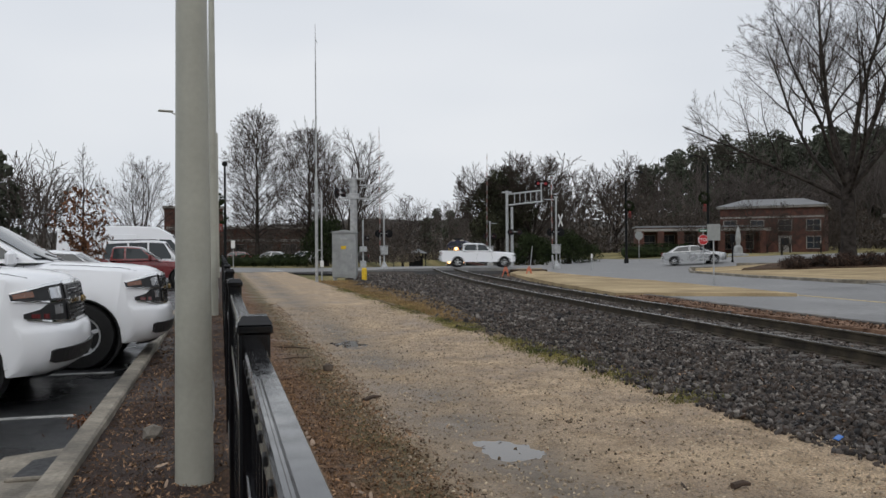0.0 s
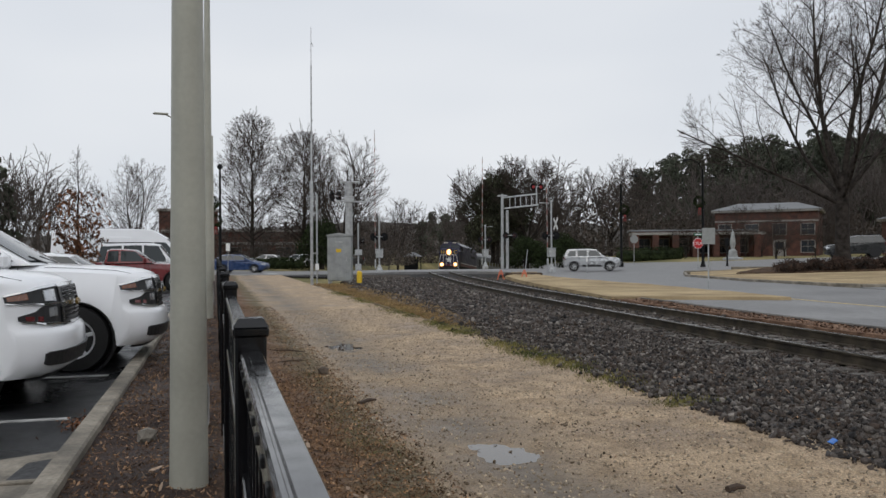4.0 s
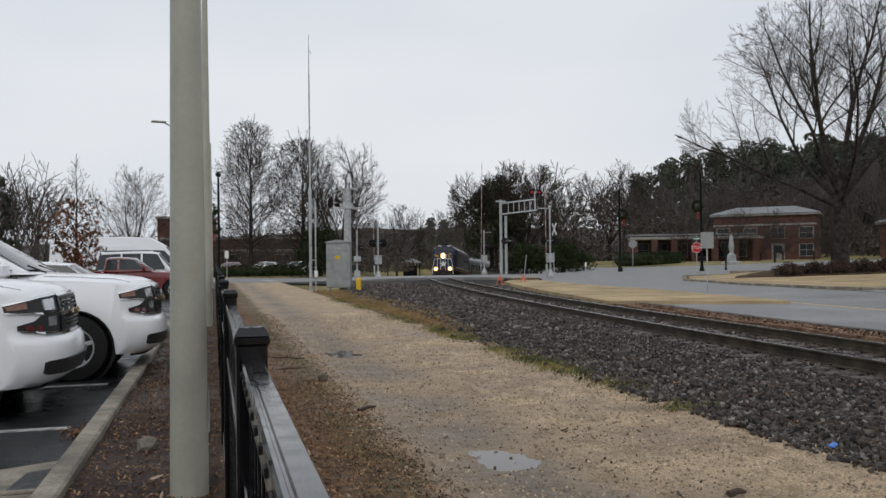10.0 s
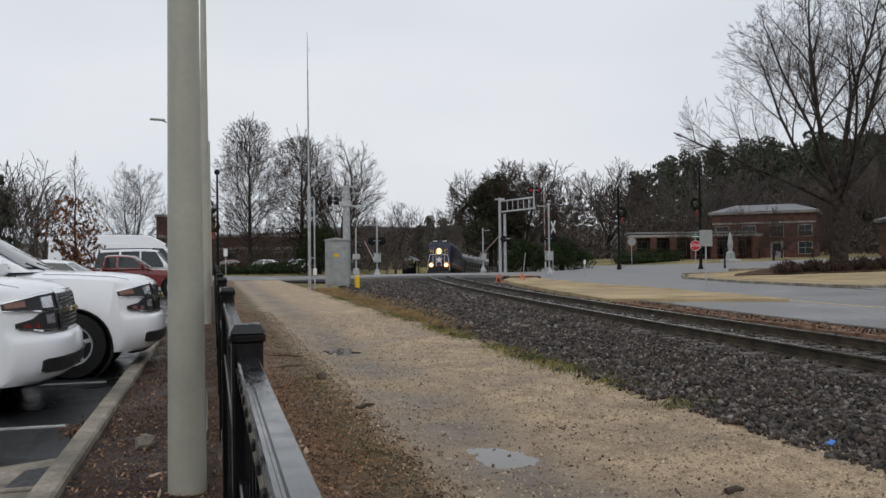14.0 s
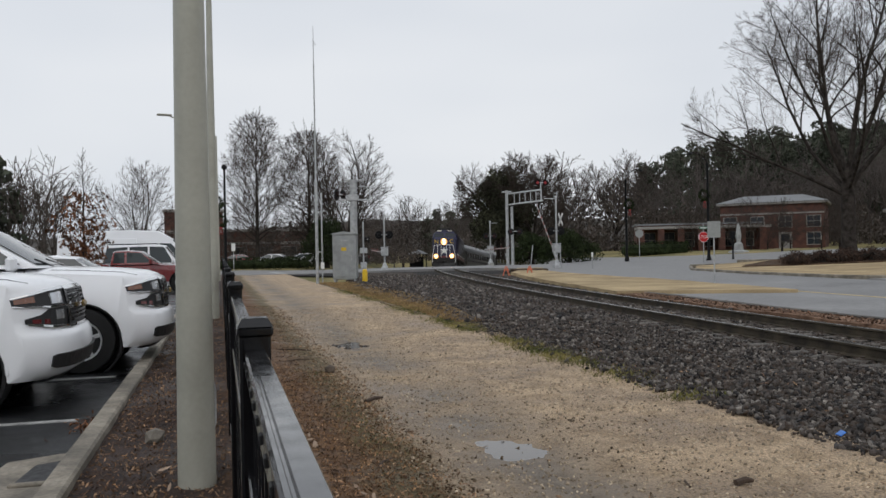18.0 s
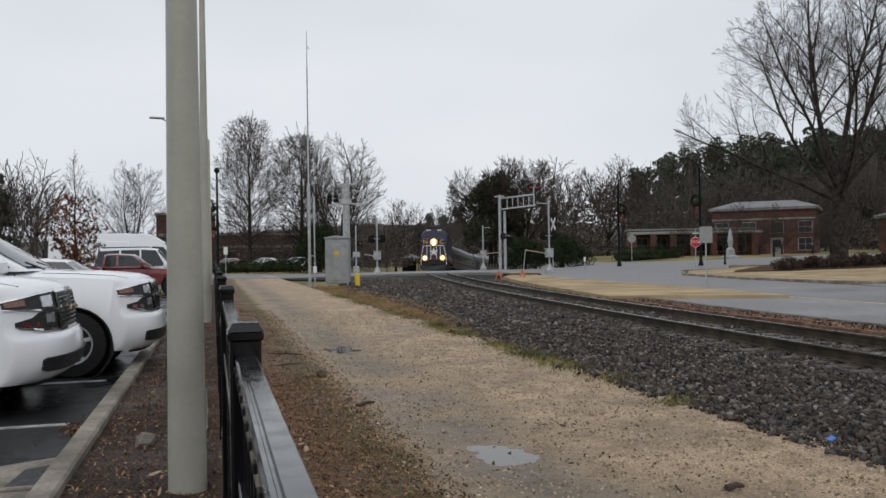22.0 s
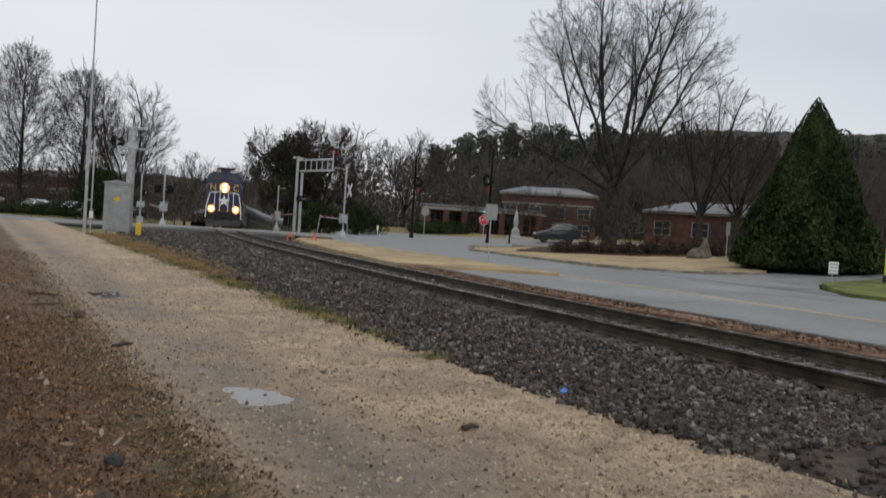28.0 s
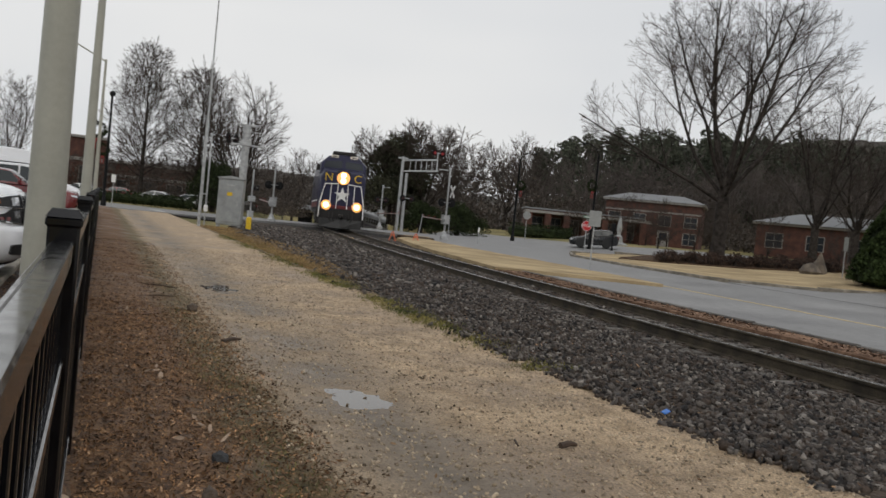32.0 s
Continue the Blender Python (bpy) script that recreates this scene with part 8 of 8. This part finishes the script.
for x, y, a, l, r in ((1.42, 8.05, 40, 0.26, 0.02), (1.05, 5.6, 60, 0.35, 0.008), (0.95, 12.5, -30, 0.7, 0.012), (3.05, 4.45, 5, 0.13, 0.022), (0.9, 11.2, 20, 0.5, 0.01), (2.75, 4.6, 70, 0.16, 0.008)):
    st = thing("stick", pose(x, y, (bed_height(x, y) if x < 1.25 else trail_height(x, y)) + r * 0.8, 0, 0, a), "broken dead stick lying by the trail", "stick", "sticks")
    part("wood", Shape().tube((-l / 2, 0, 0), (0.1 * l, 0.06 * l, 0.01), r, r * 0.9, 7).tube((0.1 * l, 0.06 * l, 0.01), (l / 2, 0, 0), r * 0.9, r * 0.5, 7), STICK, st)
ROCKY = material("brown_rock", (0.10, 0.075, 0.055), 0.85, var=0.3, scale=9, bump=0.5)
for x, y, r, a in ((1.25, 10.1, 0.075, 3), (0.68, 3.55, 0.05, 7)):
    rv, rf = blob(a + 40)
    rk = thing("rock", pose(x, y, (bed_height(x, y) if x < 1.25 else trail_height(x, y)) + r * 0.35), "small brown rock on the bed", "rock")
    part("stone", Shape().add([tuple(q) for q in rv * r], [tuple(int(i) for i in t) for t in rf]), ROCKY, rk)

PALEROCK = material("pale_rock", (0.2, 0.18, 0.15), 0.85, var=0.3, scale=9, bump=0.5)
rv, rf = blob(45)
rk = thing("rock", pose(-0.5, 6.7, bed_height(-0.5, 6.7) + 0.03), "small pale grey rock on dark mulch", "rock")
part("stone", Shape().add([tuple(q) for q in rv * 0.085], [tuple(int(i) for i in t) for t in rf]), PALEROCK, rk)
DARKROCK = material("dark_rock", (0.035, 0.036, 0.038), 0.8, var=0.3, scale=9, bump=0.5)
for x, y, r, a in ((0.81, 4.17, 0.05, 2), (0.556, 3.42, 0.045, 4)):
    rv, rf = blob(a + 50)
    rk = thing("rock", pose(x, y, bed_height(x, y) + r * 0.3), "small dark grey rock among dead leaves", "rock")
    part("stone", Shape().add([tuple(q) for q in rv * r], [tuple(int(i) for i in t) for t in rf]), DARKROCK, rk)

# storm drain inlet in the kerb's gutter
drain = thing("storm_drain", pose(-1.06, 6.1, 0), "concrete storm drain inlet with a dark opening beside the kerb", "storm drain")
part("apron", Shape().prism([(0.0, -0.75), (0.0, 0.62), (-0.42, 0.42), (-0.5, -0.75)], -0.05, 0.012, "z"), CONCRETE, drain)
# no hole is cut: a black slab paints the dark of the recess
part("opening", Shape().prism([(-0.02, -0.28), (-0.02, 0.34), (-0.2, 0.24), (-0.24, -0.22)], -0.04, 0.018, "z"), PLASTIC, drain, "black plate painted as the shaded drain opening")
part("lip", Shape().box((-0.13, -0.30, 0.02), (0.26, 0.05, 0.03), None, 0.01), CONCRETE, drain)
PALE_LEAF = material("pale_dead_leaves", (0.24, 0.16, 0.105), 0.8, var=0.35, scale=5, other=(0.42, 0.32, 0.24), island=0.4, spec=0.15)


def leaf_pile(rs, n):
    x, y = -1.07 - np.abs(rs.normal(0, 0.1, n)), 7.8 + rs.normal(0, 0.2, n)
    return np.stack([x, y, 0.006 + 0.012 * rs.uniform(0, 1, n)], 1)


def on_mulch(rs, n):
    k = rs.randint(0, 16, n)
    cx, cy = np.random.RandomState(71).uniform(-0.8, 0.9, 16), 2.2 + 8 * np.random.RandomState(72).uniform(0, 1, 16) ** 1.3
    x, y = np.clip(cx[k] + rs.normal(0, 0.09, n), -0.88, 1.2), cy[k] + rs.normal(0, 0.13, n)
    return np.stack([x, y, np.array([bed_height(a, b) for a, b in zip(x, y)]) + 0.014], 1)


strew("drifted_leaves", 150, leaf_pile, (0.018, 0.045), OAKLEAF, "orange-brown leaves drifted against the kerb", curl, (1.2, 0.8, 1.5), 61, "leaves", 0.5)
strew("pale_leaves", 90, on_mulch, (0.03, 0.075), PALE_LEAF, "pale curled dead leaves lying on the mulch", curl, (1.2, 0.8, 1.6), 62, "leaves", 0.5)
sheet("washed_hollow", [(18.6, 50.4), (20.2, 50.0), (21.0, 52.2), (19.8, 53.4), (18.5, 52.4)], MULCH, "dark washed-out hollow at the end of the bank", 0.145, 0.6, 0.03, category="soil")

# banner on the grass island by the driveway
banner = thing("banner_sign", pose(32.9, 20.9, 0.2, 0, 0, -52), "orange banner sign on a yellow-green post on grass", "sign")
part("post", Shape().box((0, 0, 0.95), (0.12, 0.12, 1.9), None, 0.02), material("lime_post", (0.45, 0.5, 0.04), 0.5, var=0.1), banner, "yellow-green post")
part("foot", Shape().box((0, 0, 0.12), (0.2, 0.2, 0.5), None, 0.03), PLASTIC, banner, "black foot")
part("panel", Shape().box((0.75, 0, 1.0), (1.4, 0.03, 1.2), None, 0.01), material("orange_banner", (0.42, 0.10, 0.02), 0.6, var=0.15), banner, "orange banner panel")

# young oak with brown leaves in the lot
oak = thing("young_oak", pose(-4.62, 31.5, 0), "young oak tree still holding brown leaves", "tree")
stem, g = leader_tree(5.2, 61, trunk=0.06, width=0.36, thin=0.006, branches=40, kids=(6, 3), clear=0.16, slim=1.15)
part("trunk", stem, BARK, oak, smooth=60)
part("crown", mesh_from("crown", *sticks(g.thick + g.fine), TWIG), TWIG, oak)
rs = np.random.RandomState(62)
tips = np.array([q[3:6] for q in g.fine])
tips = tips[(tips[:, 2] < 3.7) & (tips[:, 2] > 0.7)]
tips = tips[rs.randint(0, len(tips), 3400)] + rs.normal(0, 0.05, (3400, 3))
tips = tips[rs.uniform(0, 1, len(tips)) < 1.25 - 0.28 * tips[:, 2]]
v, f = foliage(tips, 0.14, 63)
part("leaves", mesh_from("leaves", v, f, OAKLEAF), OAKLEAF, oak, "brown withered leaves")

# far parked cars behind the hedge
for i, (x, y, paint) in enumerate(((-2, 96, CAR_WHITE), (1.5, 97, CAR_RED), (5.5, 97, CAR_SILVER), (9, 96.5, CAR_WHITE), (14.5, 97, CAR_DARK))):
    sedan("parked_car", pose(x, y, 0, 0, 0, 75 + 10 * (i % 2)), "parked car in the lot behind the hedge", paint, group="far parked cars")


# ---- things that move ----


def road_z(x, y):
    """The road's height, and the lawn's where the road ends far off."""
    return road_rise(x, y) - 0.155 * step01((x - 84) / 7) - 0.155 * step01((-x - 62) / 7)


def drive(ob, pts, z_fn=road_z):
    """Rows for a car from (t, x, y) on its way, carried on at its first and last speed to the clip's ends."""
    (t0, x0, y0), (t1, x1, y1) = pts[0], pts[1]
    (u0, a0, b0), (u1, a1, b1) = pts[-2], pts[-1]
    full = list(pts)
    t = t0
    while t > 0:
        t = max(0.0, t - 1.0)
        full.insert(0, (t, x0 + (x1 - x0) / (t1 - t0) * (t - t0), y0 + (y1 - y0) / (t1 - t0) * (t - t0)))
    t = u1
    while t < 32:
        t = min(32.0, t + 1.0)
        full.append((t, a1 + (a1 - a0) / (u1 - u0) * (t - u1), b1 + (b1 - b0) / (u1 - u0) * (t - u1)))
    rows = []
    for i, (t, x, y) in enumerate(full):
        p, q = full[max(0, i - 1)], full[min(len(full) - 1, i + 1)]
        dx, dy = q[1] - p[1], q[2] - p[2]
        n = math.hypot(dx, dy) or 1
        fx, fy = dx / n, dy / n
        tilt = math.degrees(math.atan2(z_fn(x + fx * 1.4, y + fy * 1.4) - z_fn(x - fx * 1.4, y - fy * 1.4), 2.8))
        rows.append((t, pose(x, y, z_fn(x, y) + 0.005, 0, 0, math.degrees(math.atan2(-fx, fy))) @ pose(0, 0, 0, tilt, 0, 0)))
    walk(ob, rows)


def motions():
    drive(PICKUP, [(0.0, 19.44, 62.66), (0.5, 24.15, 61.64), (1.0, 28.84, 60.18), (1.5, 33.06, 57.94), (2.0, 36.95, 55.3), (2.5, 40.76, 52.68), (3.0, 44.46, 50.12), (3.5, 48.0, 47.62)])
    drive(SEDAN, [(0.0, 34.92, 56.74), (0.5, 39.14, 53.89), (1.0, 43.11, 51.18), (1.5, 46.82, 48.61)])
    drive(SILVER, [(1.0, -2.09, 71.25), (1.5, 3.09, 68.39), (2.0, 8.18, 66.32), (2.5, 13.3, 64.61), (3.0, 18.5, 63.02), (3.5, 23.71, 61.7), (4.5, 32.6, 58.0), (5.5, 40.02, 53.18), (6.0, 43.12, 51.05), (6.5, 46.09, 48.99)])
    drive(BLUE, [(4.5, 7.2, 66.6), (5.5, 17.69, 63.11), (6.0, 23.02, 61.87), (6.5, 27.97, 60.41), (7.0, 32.19, 58.36), (7.5, 35.79, 56.01), (8.0, 38.98, 53.83), (8.5, 41.92, 51.78), (9.0, 44.63, 49.86), (9.5, 46.98, 48.19)])
    drive(DARK, [(5.0, 40.5, 55.9), (5.5, 37.66, 57.68), (6.0, 34.72, 59.5), (6.5, 31.58, 61.53), (7.0, 27.83, 63.67), (7.5, 23.3, 65.65), (8.0, 18.41, 67.45), (8.5, 13.28, 69.18), (9.0, 7.74, 71.09), (9.5, 1.98, 73.3), (10.0, -3.92, 75.7)])
    drive(CROSS, [(26.0, 51.5, 48.4), (27.0, 45.8, 52.4), (28.0, 41.8, 55.1), (28.6, 41.0, 55.65), (30.0, 39.2, 56.8), (31.0, 38.4, 57.3), (32.0, 37.3, 57.95)])
    run = [(0, 117.6), (3, 115.7), (6, 113.8), (9, 111.0), (12, 107.2), (14.5, 104.0), (17, 100.4), (19, 97.0), (20, 95.0), (22, 90.3), (24, 84.4), (24.5, 82.6), (26.5, 75.2), (28, 68.9), (29, 64.8), (30, 60.4), (31, 56.0), (32, 51.6)]
    rows = [[] for _ in range(4)]
    for t, y in run:
        m, y2 = chord_pose(y, 17.7, 4.2, 13.6)
        rows[0].append((t, m))
        for k in range(3):
            m, y2 = chord_pose(y2, 25.5, 3.2, 22.3)
            rows[k + 1].append((t, m))
    walk(LOCO, rows[0])
    for k, c in enumerate(COACHES):
        walk(c, rows[k + 1])
    for arm, away, rows in ((GATE_WEST, 1, [(0, 88), (9.4, 88), (10, 79), (10.5, 70), (11, 57), (12, 30), (13, 16), (14.5, 6), (15.5, 1), (32, 1)]), (GATE_FAR, -1, [(0, 88), (9.6, 88), (10.5, 72), (11, 60), (12, 38), (13, 22), (14.5, 8), (15.5, 1), (32, 1)]), (GATE_EAST, 1, [(0, 88), (15.2, 88), (16, 78), (17, 62), (18, 39), (19, 21), (20, 10), (22, 3), (23, 1), (32, 1)])):
        walk(arm, [(t, pose(-0.3, 0, 1.45, away * a, 0, 0)) for t, a in rows])

motions()
